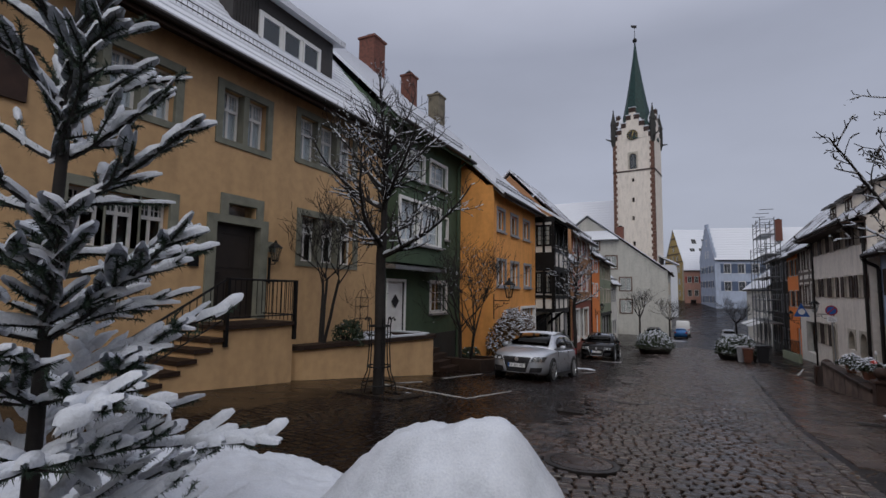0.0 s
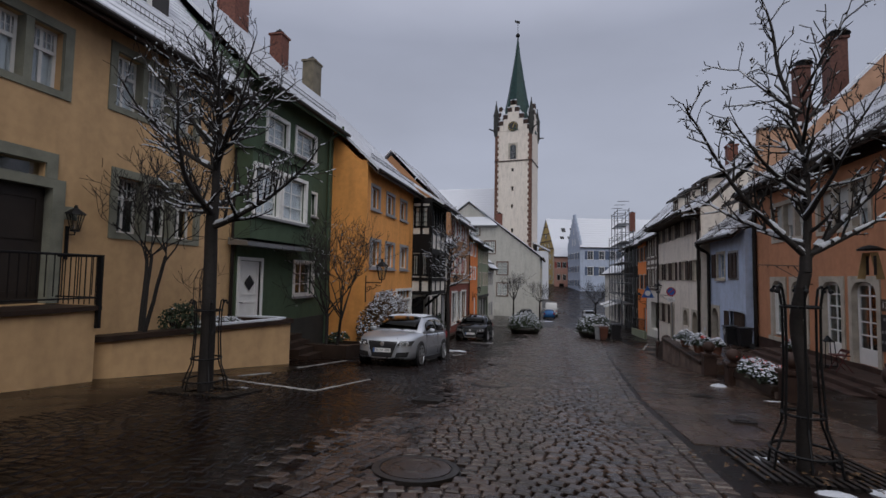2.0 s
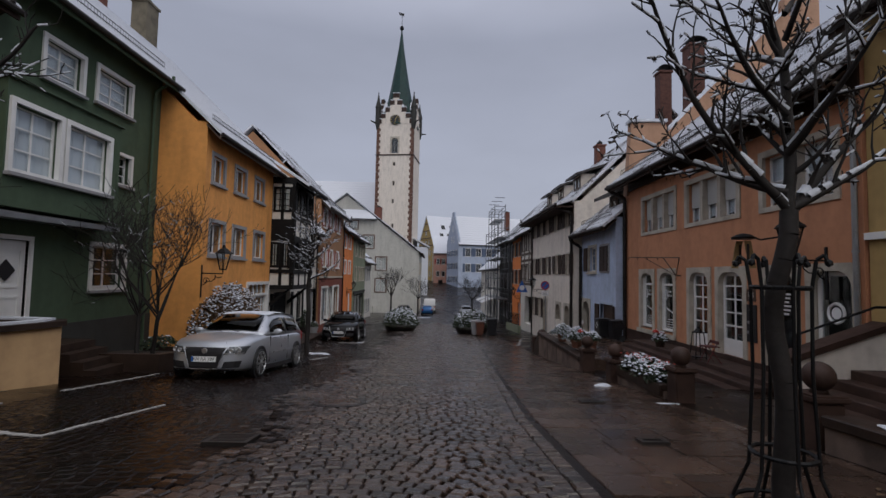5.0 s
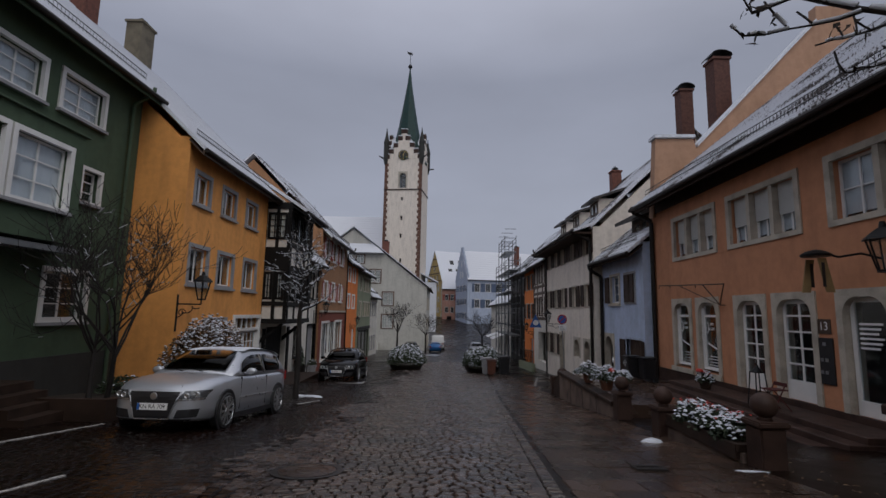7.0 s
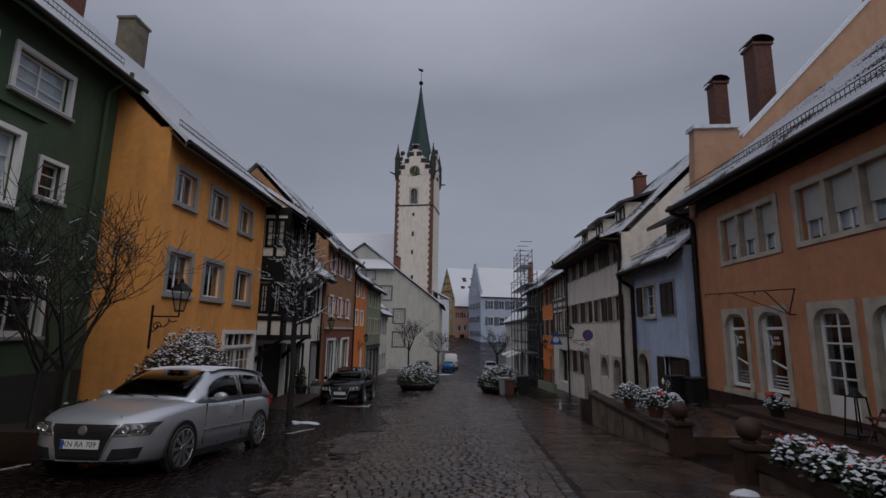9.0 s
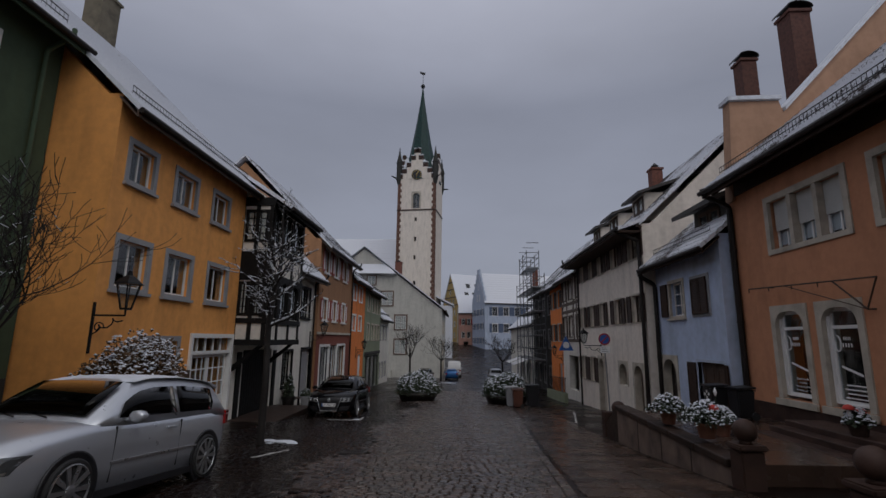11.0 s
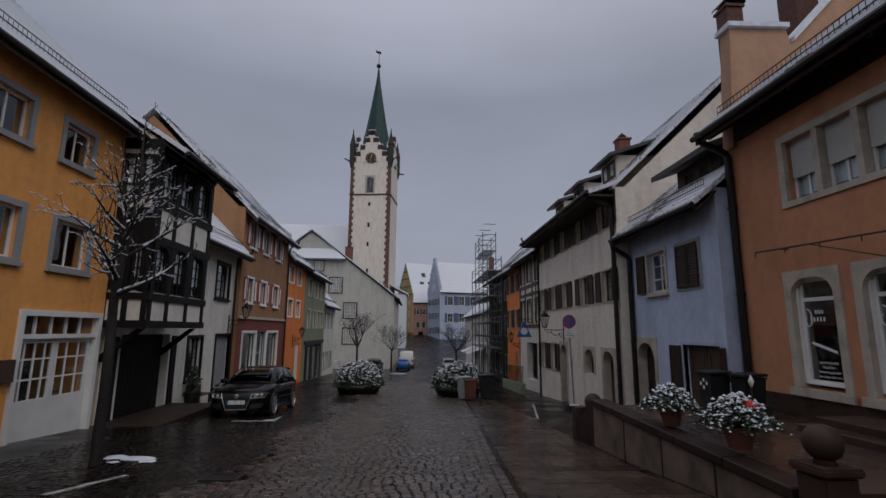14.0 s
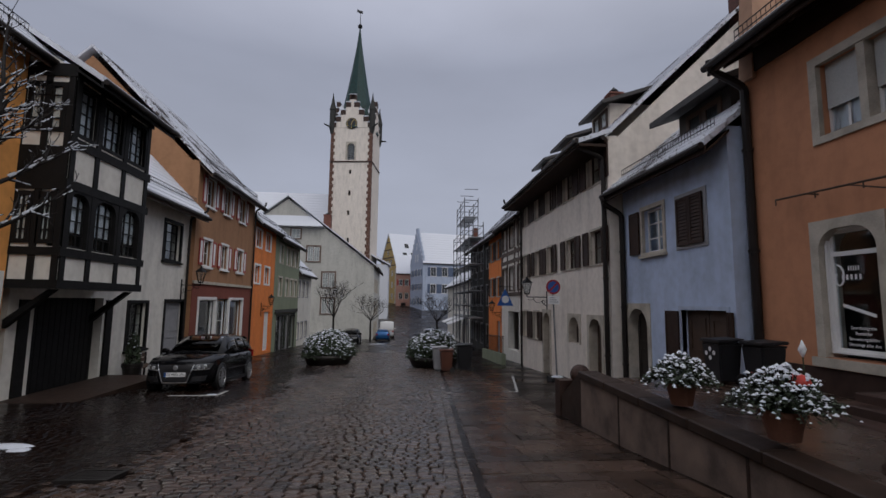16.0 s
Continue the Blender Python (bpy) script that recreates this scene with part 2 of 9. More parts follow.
def ground_mat():
    """Wet dark paving, worn smooth, with damp patches; darkened further for mirrored facades."""
    m, n, l, b = base_mat("wet_paving")
    tc = n.new("ShaderNodeTexCoord").outputs["Object"]
    br = n.new("ShaderNodeTexVoronoi")
    br.feature = "DISTANCE_TO_EDGE"
    br.inputs["Scale"].default_value = 5.0
    l.new(tc, br.inputs["Vector"])
    joint = ramp(n, l, br.outputs["Distance"], [(0.0, (0, 0, 0)), (0.06, (1, 1, 1))])
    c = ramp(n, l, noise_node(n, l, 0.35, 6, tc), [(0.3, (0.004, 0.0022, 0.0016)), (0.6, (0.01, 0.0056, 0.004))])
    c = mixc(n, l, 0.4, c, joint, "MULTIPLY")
    l.new(mixc(n, l, 0.5, c, ramp(n, l, noise_node(n, l, 18, 4, tc), [(0.3, (0.4, 0.4, 0.4)), (0.7, (0.7, 0.66, 0.62))]), "OVERLAY"), b.inputs["Base Color"])
    r = n.new("ShaderNodeMapRange")
    r.inputs["From Min"].default_value, r.inputs["From Max"].default_value = 0.3, 0.7
    r.inputs["To Min"].default_value, r.inputs["To Max"].default_value = 0.16, 0.42
    l.new(noise_node(n, l, 0.8, 6, tc), r.inputs[0])
    l.new(r.outputs[0], b.inputs["Roughness"])
    b.inputs["Specular IOR Level"].default_value = 0.13
    bump(n, l, b, noise_node(n, l, 22, 6, tc), 0.35, 0.012)
    return m


M["ground"] = ground_mat()


# ---- building blocks ----
def thing(name, at, label, category, group="", kind=""):
    ob = new(name)
    ob.location = at
    ob.empty_display_size = 0.2
    return tagged(ob, label, category, group, kind)


def base_of(ob):
    while ob.parent:
        ob = ob.parent
    return ob


def part(name, bm, material, parent=None, label="", smooth=False, kind=""):
    me = bpy.data.meshes.new(name)
    if len(bm.faces) < 6000:
        bmesh.ops.recalc_face_normals(bm, faces=bm.faces)
    bm.to_mesh(me)
    bm.free()
    return place(name, me, material, parent, label, smooth, kind)


def place(name, me, material, parent=None, label="", smooth=False, kind=""):
    for k in material if isinstance(material, (list, tuple)) else [material]:
        me.materials.append(k)
    if smooth:
        me.polygons.foreach_set("use_smooth", [True] * len(me.polygons))
    ob = new(name, me)
    if parent:
        ob.parent = parent
        top = base_of(parent)
        if parent is top and top.type == "EMPTY":
            ob.matrix_parent_inverse = Matrix.Translation(top.location).inverted()
    if label or kind:
        tagged(ob, label, "", "", kind)
    return ob


class Face:
    """A wall's own axes: u along it, w out of it, z up."""

    def __init__(self, ox, oy, dx, dy, nx, ny):
        self.o, self.d, self.n = (ox, oy), (dx, dy), (nx, ny)

    def p(self, u, w, z):
        return (self.o[0] + u * self.d[0] + w * self.n[0], self.o[1] + u * self.d[1] + w * self.n[1], z)


def left_face(x):
    return Face(x, 0, 0, 1, 1, 0)


def right_face(x):
    return Face(x, 0, 0, 1, -1, 0)


def hexa(bm, pts):
    v = [bm.verts.new(p) for p in pts]
    for f in ((0, 1, 3, 2), (4, 6, 7, 5), (0, 4, 5, 1), (2, 3, 7, 6), (0, 2, 6, 4), (1, 5, 7, 3)):
        bm.faces.new([v[i] for i in f])
    return v


def fbox(bm, F, u0, u1, w0, w1, z0, z1):
    return hexa(bm, [F.p(u, w, z) for u in (u0, u1) for w in (w0, w1) for z in (z0, z1)])


def box(bm, x0, x1, y0, y1, z0, z1):
    return hexa(bm, [(x, y, z) for x in (x0, x1) for y in (y0, y1) for z in (z0, z1)])


def tube(bm, a, b, ra, rb=None, n=6, cap=True):
    """A tapered round bar from a to b."""
    a, b = Vector(a), Vector(b)
    rb = ra if rb is None else rb
    d = (b - a).normalized()
    s = d.orthogonal().normalized()
    t = d.cross(s)
    r0 = [bm.verts.new(a + ra * (math.cos(k) * s + math.sin(k) * t)) for k in [2 * math.pi * i / n for i in range(n)]]
    r1 = [bm.verts.new(b + rb * (math.cos(k) * s + math.sin(k) * t)) for k in [2 * math.pi * i / n for i in range(n)]]
    for i in range(n):
        bm.faces.new((r0[i], r0[(i + 1) % n], r1[(i + 1) % n], r1[i]))
    if cap:
        bm.faces.new(r0[::-1])
        bm.faces.new(r1)


def bar(bm, pts, r, n=6):
    for a, b in zip(pts, pts[1:]):
        tube(bm, a, b, r, r, n)


def lathe(bm, at, prof, n=16):
    """A turned shape: prof holds (radius, height) from bottom to top."""
    rings = []
    for r, h in prof:
        rings.append([bm.verts.new((at[0] + r * math.cos(2 * math.pi * i / n), at[1] + r * math.sin(2 * math.pi * i / n), at[2] + h)) for i in range(n)])
    for a, b in zip(rings, rings[1:]):
        for i in range(n):
            bm.faces.new((a[i], a[(i + 1) % n], b[(i + 1) % n], b[i]))
    bm.faces.new(rings[0][::-1])
    bm.faces.new(rings[-1])


def fring(bm, F, u0, u1, z0, z1, t, w0, w1, tb=None):
    """A rectangular frame in one piece; tb: the height of its bottom rail."""
    tb = t if tb is None else tb
    outer = [(u0, z0), (u1, z0), (u1, z1), (u0, z1)]
    inner = [(u0 + t, z0 + tb), (u1 - t, z0 + tb), (u1 - t, z1 - t), (u0 + t, z1 - t)]
    rows = [[bm.verts.new(F.p(u, w, z)) for u, z in line] for line, w in ((inner, w1), (outer, w1), (outer, w0), (inner, w0))]
    for a, b in zip(rows, rows[1:] + rows[:1]):
        for i in range(4):
            bm.faces.new((a[i], a[(i + 1) % 4], b[(i + 1) % 4], b[i]))


def arch_line(u0, u1, z0, z1, r, n=6):
    r = min(r, (u1 - u0) / 2)
    pts = [(u0, z0)]
    pts += [(u0 + r - r * math.cos(a), z1 - r + r * math.sin(a)) for a in [math.pi / 2 * i / n for i in range(n + 1)]]
    pts += [(u1 - r + r * math.sin(a), z1 - r + r * math.cos(a)) for a in [math.pi / 2 * i / n for i in range(n + 1)]]
    return pts + [(u1, z0)]


def arch_ring(bm, F, u0, u1, z0, z1, r, sw, w0, w1, top=None):
    """A stone surround with a round-cornered inner edge and a square outer one."""
    inner = arch_line(u0 + 0.008, u1 - 0.008, z0, z1 - 0.008, r)
    top = sw if top is None else top
    n = len(inner)
    outer = []
    for i, (u, z) in enumerate(inner):
        if i < n / 2:
            outer.append((u0 - sw, z) if i < n / 2 - 3 else (u, z1 + top))
        else:
            outer.append((u1 + sw, z) if i >= n / 2 + 3 else (u, z1 + top))
    k = int(n / 2)
    outer[k - 3], outer[k + 2] = (u0 - sw, z1 + top), (u1 + sw, z1 + top)
    rows = [[bm.verts.new(F.p(u, w, z)) for u, z in line] for line, w in ((inner, w1), (outer, w1), (outer, w0), (inner, w0))]
    for a, b in zip(rows, rows[1:] + rows[:1]):
        for i in range(n - 1):
            bm.faces.new((a[i], a[i + 1], b[i + 1], b[i]))
    bm.faces.new([r[0] for r in rows])
    bm.faces.new([r[-1] for r in rows])


def wall(bm, F, u0, u1, z0, z1, holes, th=0.35):
    """A thick wall with real openings."""
    us = sorted({u0, u1, *[v for h in holes for v in h[:2]]})
    zs = sorted({z0, z1, *[v for h in holes for v in h[2:4]]})
    us, zs = [u for u in us if u0 <= u <= u1], [z for z in zs if z0 <= z <= z1]
    solid = [[not any(h[0] < (a + b) / 2 < h[1] and h[2] < (c + d) / 2 < h[3] for h in holes) for c, d in zip(zs, zs[1:])] for a, b in zip(us, us[1:])]
    cache = {}

    def v(i, j, k):
        if (i, j, k) not in cache:
            cache[i, j, k] = bm.verts.new(F.p(us[i], -th * k, zs[j]))
        return cache[i, j, k]

    def full(i, j):
        return 0 <= i < len(us) - 1 and 0 <= j < len(zs) - 1 and solid[i][j]

    for i in range(len(us) - 1):
        for j in range(len(zs) - 1):
            if not solid[i][j]:
                continue
            for k in (0, 1):
                bm.faces.new((v(i, j, k), v(i + 1, j, k), v(i + 1, j + 1, k), v(i, j + 1, k)))
            for di, dj, e in ((-1, 0, ((i, j), (i, j + 1))), (1, 0, ((i + 1, j), (i + 1, j + 1))), (0, -1, ((i, j), (i + 1, j))), (0, 1, ((i, j + 1), (i + 1, j + 1)))):
                if not full(i + di, j + dj):
                    (a, b), (c, d) = e
                    bm.faces.new((v(a, b, 0), v(c, d, 0), v(c, d, 1), v(a, b, 1)))


def window(F, house, u0, u1, z0, z1, sur=None, sw=0.12, lights=1, cols=2, rows=3, sash="whitepaint", rec=0.14, sill=None, shut=None,
           curtain=0.0, blind=0.0, arch=0.0, mull=0.12, transom=0.0, proud=0.03, shut_closed=False, sash_label="", lattice=0, bw=0.022):
    """A window in its opening: surround, sashes with glazing bars, panes, and what hangs in or beside it."""
    top = sw
    bm = bmesh.new()
    if arch:
        arch_ring(bm, F, u0, u1, z0, z1, arch, sw, -0.3, proud)
    else:
        fring(bm, F, u0 - sw, u1 + sw, z0 - sw * 0.8, z1 + top, sw + 0.007, min(-0.05, proud - 0.06), proud, sw * 0.8 + 0.007)
    lw = (u1 - u0 - mull * (lights - 1)) / lights
    win = part("window", bm, M[sur or "whitepaint"], house)
    for k in range(1, lights):
        bm = bmesh.new()
        a = u0 + k * lw + (k - 1) * mull
        fbox(bm, F, a, a + mull, -rec - 0.04, proud - 0.02, z0, z1)
        part("mullion", bm, M[sur or "whitepaint"], win)
    if sill:
        bm = bmesh.new()
        fbox(bm, F, u0 - sw - 0.03, u1 + sw + 0.03, -0.02, proud + 0.07, z0 - sw * 0.8 - 0.05, z0 - sw * 0.8 + 0.02)
        part("sill", bm, M[sill], win)
    for k in range(lights):
        a = u0 + k * (lw + mull) + 0.004
        b = a + lw - 0.008
        bm = bmesh.new()
        t = 0.055
        fring(bm, F, a, b, z0 + 0.004, z1 - 0.004, t, -rec - 0.05, -rec)
        zt = z1
        if transom:
            zt = z1 - (z1 - z0) * transom
            fbox(bm, F, a + t, b - t, -rec - 0.045, -rec + 0.01, zt - 0.035, zt + 0.035)
        for c in range(1, cols):
            m_ = a + (b - a) * c / cols
            fbox(bm, F, m_ - bw, m_ + bw, -rec - 0.04, -rec - 0.008, z0 + t, z1 - t)
        if lattice:
            for c in range(1, lattice):
                if c * cols % lattice:
                    m_ = a + (b - a) * c / lattice
                    fbox(bm, F, m_ - 0.009, m_ + 0.009, -rec - 0.036, -rec - 0.012, zt + 0.035, z1 - t)
            m_ = (zt + z1 - t) / 2
            fbox(bm, F, a + t, b - t, -rec - 0.035, -rec - 0.013, m_ - 0.009, m_ + 0.009)
        for r_ in range(1, rows):
            m_ = z0 + (zt - z0) * r_ / rows
            fbox(bm, F, a + t, b - t, -rec - 0.038, -rec - 0.01, m_ - 0.014, m_ + 0.014)
        part("sash", bm, M[sash], win, sash_label)
        bm = bmesh.new()
        fbox(bm, F, a + t - 0.01, b - t + 0.01, -rec - 0.03, -rec - 0.024, z0 + t - 0.01, z1 - t + 0.01)
        pane = part("pane", bm, M["glass"], win)
        pane.visible_shadow = False
        if curtain:
            bm = bmesh.new()
            n = 16
            z_ = z1 - (z1 - z0) * curtain
            for i in range(n):
                ua, ub = a + (b - a) * i / n, a + (b - a) * (i + 1) / n
                wa, wb = -rec - 0.075 + 0.012 * math.sin(i * 2.1), -rec - 0.075 + 0.012 * math.sin((i + 1) * 2.1)
                hexa(bm, [F.p(u, w + dw, z) for u, w in ((ua, wa), (ub, wb)) for dw in (0, 0.004) for z in (z_, z1)])
            part("curtain", bm, M["curtain"], win, "white net curtain")
        if blind:
            bm = bmesh.new()
            fbox(bm, F, a + 0.02, b - 0.02, -rec + 0.02, -rec + 0.035, z1 - (z1 - z0) * blind, z1)
            part("roller_blind", bm, M["blind"], win, "half-lowered grey roller blind")
    if shut:
        ws = (u1 - u0) / 2
        sides = ((u0 - sw - ws, u0 - sw), (u1 + sw, u1 + sw + ws)) if not shut_closed else ((u0, u0 + ws - 0.01), (u1 - ws + 0.01, u1))
        for a, b in sides:
            bm = bmesh.new()
            fring(bm, F, a, b, z0, z1, 0.06, proud + 0.012, proud + 0.052)
            n = max(3, int((z1 - z0 - 0.1) / 0.075))
            step = (z1 - z0 - 0.1) / n
            prof = [(proud + 0.014, z0 + 0.05)]
            for i in range(n):
                prof += [(proud + 0.044, z0 + 0.05 + step * (i + 0.1)), (proud + 0.022, z0 + 0.05 + step * (i + 0.98))]
            prof.append((proud + 0.014, z1 - 0.05))
            lo, hi = [bm.verts.new(F.p(a + 0.055, w, z)) for w, z in prof], [bm.verts.new(F.p(b - 0.055, w, z)) for w, z in prof]
            for i in range(len(prof)):
                j = (i + 1) % len(prof)
                bm.faces.new((lo[i], lo[j], hi[j], hi[i]))
            bm.faces.new(lo), bm.faces.new(hi[::-1])
            part("shutter", bm, M[shut], win)
    return win


def roof_slope(bm, F, u0, u1, wa, za, wb, zb_, course=0.3, th=0.12):
    """Overlapping courses, as one stepped sheet, from the eaves (wa, za) up to the ridge (wb, zb_)."""
    ln = math.hypot(wb - wa, zb_ - za)
    n = max(2, int(ln / course))
    prof = [(wa, za - th)]
    for i in range(n):
        for k, up in ((i / n, 0.035), ((i + 1) / n, 0.0)):
            prof.append((wa + (wb - wa) * k, za + (zb_ - za) * k + up))
    prof.append((wb, zb_ - th))
    lo, hi = [bm.verts.new(F.p(u0, w, z)) for w, z in prof], [bm.verts.new(F.p(u1, w, z)) for w, z in prof]
    m = len(prof)
    for i in range(m):
        bm.faces.new((lo[i], lo[(i + 1) % m], hi[(i + 1) % m], hi[i]))
    bm.faces.new(lo), bm.faces.new(hi[::-1])


def house(name, label, F, u0, u1, zb, ze, depth, rise, wm, rm, holes, ov=0.45, gov=0.1, fascia="soffit", guard=True, gutter="copper", th=0.35, course=0.3, ends=(1, 1)):
    """A house with its front on F: thick walls, gables, a tiled roof with its ridge along the front, a gutter."""
    h = thing(name, F.p((u0 + u1) / 2, -depth / 2, zb), label, "house")
    bm = bmesh.new()
    wall(bm, F, u0, u1, zb, ze, holes, th)
    part("wall", bm, M[wm], h)
    bm = bmesh.new()
    fbox(bm, F, u0, u1, -depth, -depth + 0.3, zb, ze)
    part("back_wall", bm, M[wm], h)
    # added dark sheet behind the openings, in place of the interior's shade
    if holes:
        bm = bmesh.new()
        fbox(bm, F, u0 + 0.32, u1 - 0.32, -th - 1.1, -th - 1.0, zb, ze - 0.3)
        part("inner_wall", bm, M["roomshade"], h)
    half = -depth / 2
    for k, (a, b) in enumerate(((u0, u0 + 0.3), (u1 - 0.3, u1))):
        bm = bmesh.new()
        prof = [(-th, zb), (-th, ze), (half, ze + rise * (1 - 2 * th / depth)), (-depth + 0.3, ze), (-depth + 0.3, zb)]
        lo, hi = [bm.verts.new(F.p(a, w, z)) for w, z in prof], [bm.verts.new(F.p(b, w, z)) for w, z in prof]
        bm.faces.new(lo), bm.faces.new(hi[::-1])
        for i in range(5):
            bm.faces.new((lo[i], lo[(i + 1) % 5], hi[(i + 1) % 5], hi[i]))
        part("gable_wall", bm, M[wm], h)
    sl = rise / (depth / 2)
    bm = bmesh.new()
    roof_slope(bm, F, u0 - gov, u1 + gov, ov, ze - sl * ov + 0.12, half, ze + rise + 0.12, course)
    part("roof", bm, M[rm], h)
    bm = bmesh.new()
    roof_slope(bm, F, u0 - gov, u1 + gov, -depth - ov, ze - sl * ov + 0.12, half, ze + rise + 0.12, 1.2)
    part("back_roof", bm, M[rm], h)
    bm = bmesh.new()
    zf = ze - sl * ov
    fbox(bm, F, u0 - gov + 0.01, u1 + gov - 0.01, ov - 0.05, ov, zf - 0.14, zf + 0.06)
    hexa(bm, [F.p(u, w, z) for u in (u0 - gov + 0.01, u1 + gov - 0.01) for w, z in ((0.003, ze - 0.16), (0.003, ze - 0.1), (ov - 0.052, zf - 0.13), (ov - 0.052, zf - 0.08))])
    part("eave", bm, M[fascia], h)
    if gutter:
        bm = bmesh.new()
        tube(bm, F.p(u0 - gov, ov + 0.07, zf), F.p(u1 + gov, ov + 0.07, zf), 0.07, n=8)
        part("gutter", bm, M[gutter], h)
    if guard:
        bm = bmesh.new()
        wg = ov - 0.45
        zg = ze - sl * wg + 0.16
        for dz in (0.06, 0.2):
            tube(bm, F.p(u0 + 0.2, wg, zg + dz), F.p(u1 - 0.2, wg, zg + dz), 0.012, n=4)
        k = int((u1 - u0) / 0.12)
        for i in range(k):
            u = u0 + 0.2 + (u1 - u0 - 0.4) * i / (k - 1)
            tube(bm, F.p(u, wg, zg), F.p(u, wg, zg + 0.2), 0.007, n=3)
        part("snow_guard", bm, M["iron"], h)
    return h


def downpipe(F, h, u, z0, z1, w=0.1, ov=0.5, m="copper", r=0.05):
    bm = bmesh.new()
    neck = [(ov, z1)]
    for i in range(9):
        k = i / 8
        neck.append((ov + (w - ov) * (3 * k * k - 2 * k ** 3), z1 - 0.12 - 0.45 * k))
    bar(bm, [F.p(u, a, b) for a, b in neck + [(w, z0)]], r, 8)
    for k in range(3):
        z = z0 + (z1 - 0.8 - z0) * (k + 0.5) / 3
        tube(bm, F.p(u, w, z - 0.025), F.p(u, w, z + 0.025), r * 1.25, n=8)
    return part("downpipe", bm, M[m], h)


def door_leaf(F, h, u0, u1, z0, z1, m="darkdoor", rec=0.16, glazed=None, label="", name="door", handle=True):
    """A door leaf with panels or glazing bars."""
    bm = bmesh.new()
    if glazed:
        c, r, z_ = glazed
        fring(bm, F, u0, u1, z0, z1, 0.09, -rec - 0.05, -rec, z_ - z0)
        for i in range(1, c):
            u = u0 + (u1 - u0) * i / c
            fbox(bm, F, u - 0.02, u + 0.02, -rec - 0.04, -rec - 0.008, z_, z1 - 0.09)
        for i in range(1, r):
            z = z_ + (z1 - z_) * i / r
            fbox(bm, F, u0 + 0.09, u1 - 0.09, -rec - 0.038, -rec - 0.01, z - 0.018, z + 0.018)
    else:
        fbox(bm, F, u0, u1, -rec - 0.05, -rec, z0, z1)
        for a, b in ((0.08, 0.46), (0.54, 0.92)):
            z_a, z_b = z0 + (z1 - z0) * a, z0 + (z1 - z0) * b
            fring(bm, F, u0 + 0.1, u1 - 0.1, z_a, z_b, 0.05, -rec - 0.01, -rec + 0.018)
    d = part(name, bm, M[m], h, label)
    if glazed:
        bm = bmesh.new()
        fbox(bm, F, u0 + 0.07, u1 - 0.07, -rec - 0.032, -rec - 0.026, glazed[2] - 0.02, z1 - 0.07)
        part("pane", bm, M["glass"], d).visible_shadow = False
    if handle:
        bm = bmesh.new()
        zc = z0 + 1.02
        tube(bm, F.p(u0 + 0.08, -rec - 0.01, zc), F.p(u0 + 0.08, -rec + 0.05, zc), 0.012)
        tube(bm, F.p(u0 + 0.07, -rec + 0.05, zc), F.p(u0 + 0.19, -rec + 0.05, zc), 0.012)
        part("door_handle", bm, M["iron"], d)
    return d


PROFILE = ((-60, 5.6), (0, 0.0), (20, -1.86), (27, -2.3), (33, -2.7), (38, -2.95), (75, -4.6), (86, -4.55), (130, -1.8), (165, 0.6), (400, 8.0))


def gz(y):
    """Height of the street at y."""
    for (a, za), (b, zb_) in zip(PROFILE, PROFILE[1:]):
        if y <= b:
            return za + (zb_ - za) * (y - a) / (b - a)
    return PROFILE[-1][1]

# ---- ground ----
def sheet(name, xs, ys, lift, material, label, kind="structure", cat="ground"):
    verts = [(x, y, gz(y) + lift) for y in ys for x in xs]
    nx = len(xs)
    faces = [(j * nx + i, j * nx + i + 1, (j + 1) * nx + i + 1, (j + 1) * nx + i) for j in range(len(ys) - 1) for i in range(nx - 1)]
    me = bpy.data.meshes.new(name)
    me.from_pydata(verts, [], faces)
    return tagged(place(name, me, material), label, cat, "", kind)


ys_ground = [-60, -30, -10, -5, 0, 5, 10, 15, 20, 23.5, 27, 30, 33, 35.5, 38, 45, 55, 65, 75, 80, 86, 95, 105, 118, 130, 148, 165, 250, 400]
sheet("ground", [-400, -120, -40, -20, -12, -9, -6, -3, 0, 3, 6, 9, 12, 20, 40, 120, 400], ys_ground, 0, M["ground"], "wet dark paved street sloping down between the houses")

# ---- houses along the left side ----
FB = left_face(-9.1)
h_be = [(5.68, 6.88, 0.72, 2.86), (5.98, 6.72, 3.02, 3.32), (5.7, 6.95, 4.7, 5.85), (4.1, 4.66, 2.1, 3.1), (2.9, 3.46, 2.1, 3.1), (3.5, 4.06, 2.1, 3.1),
        (2.72, 4.62, 4.65, 5.72), (8.22, 10.5, 2.15, 3.38), (8.05, 10.35, 4.85, 6.05), (-1.5, 0.6, 2.1, 3.1), (-1.5, 0.6, 4.6, 5.7), (-4.5, -2.6, 2.1, 3.1), (-4.5, -2.6, 4.6, 5.7)]
beige = house("house", "large beige plastered house with grey-green stone window surrounds and snowy roof", FB, -7, 12.08, -2.2, 7.0, 9.5, 5.4, "beige", "roof",
              h_be, ov=0.55, guard=True)
W_STONE = dict(sur="stone", sw=0.16, rec=0.2, cols=2, rows=1, transom=0.36, mull=0.14, lattice=6, bw=0.03, curtain=0.97)
window(FB, beige, 5.7, 6.95, 4.7, 5.85, lights=2, **W_STONE)
window(FB, beige, 2.72, 4.62, 4.65, 5.72, lights=3, **W_STONE)
window(FB, beige, 2.9, 4.66, 2.1, 3.1, lights=3, **{**W_STONE, "mull": 0.04, "curtain": 0.0})
window(FB, beige, 8.22, 10.5, 2.15, 3.38, lights=3, **{**W_STONE, "curtain": 0.0})
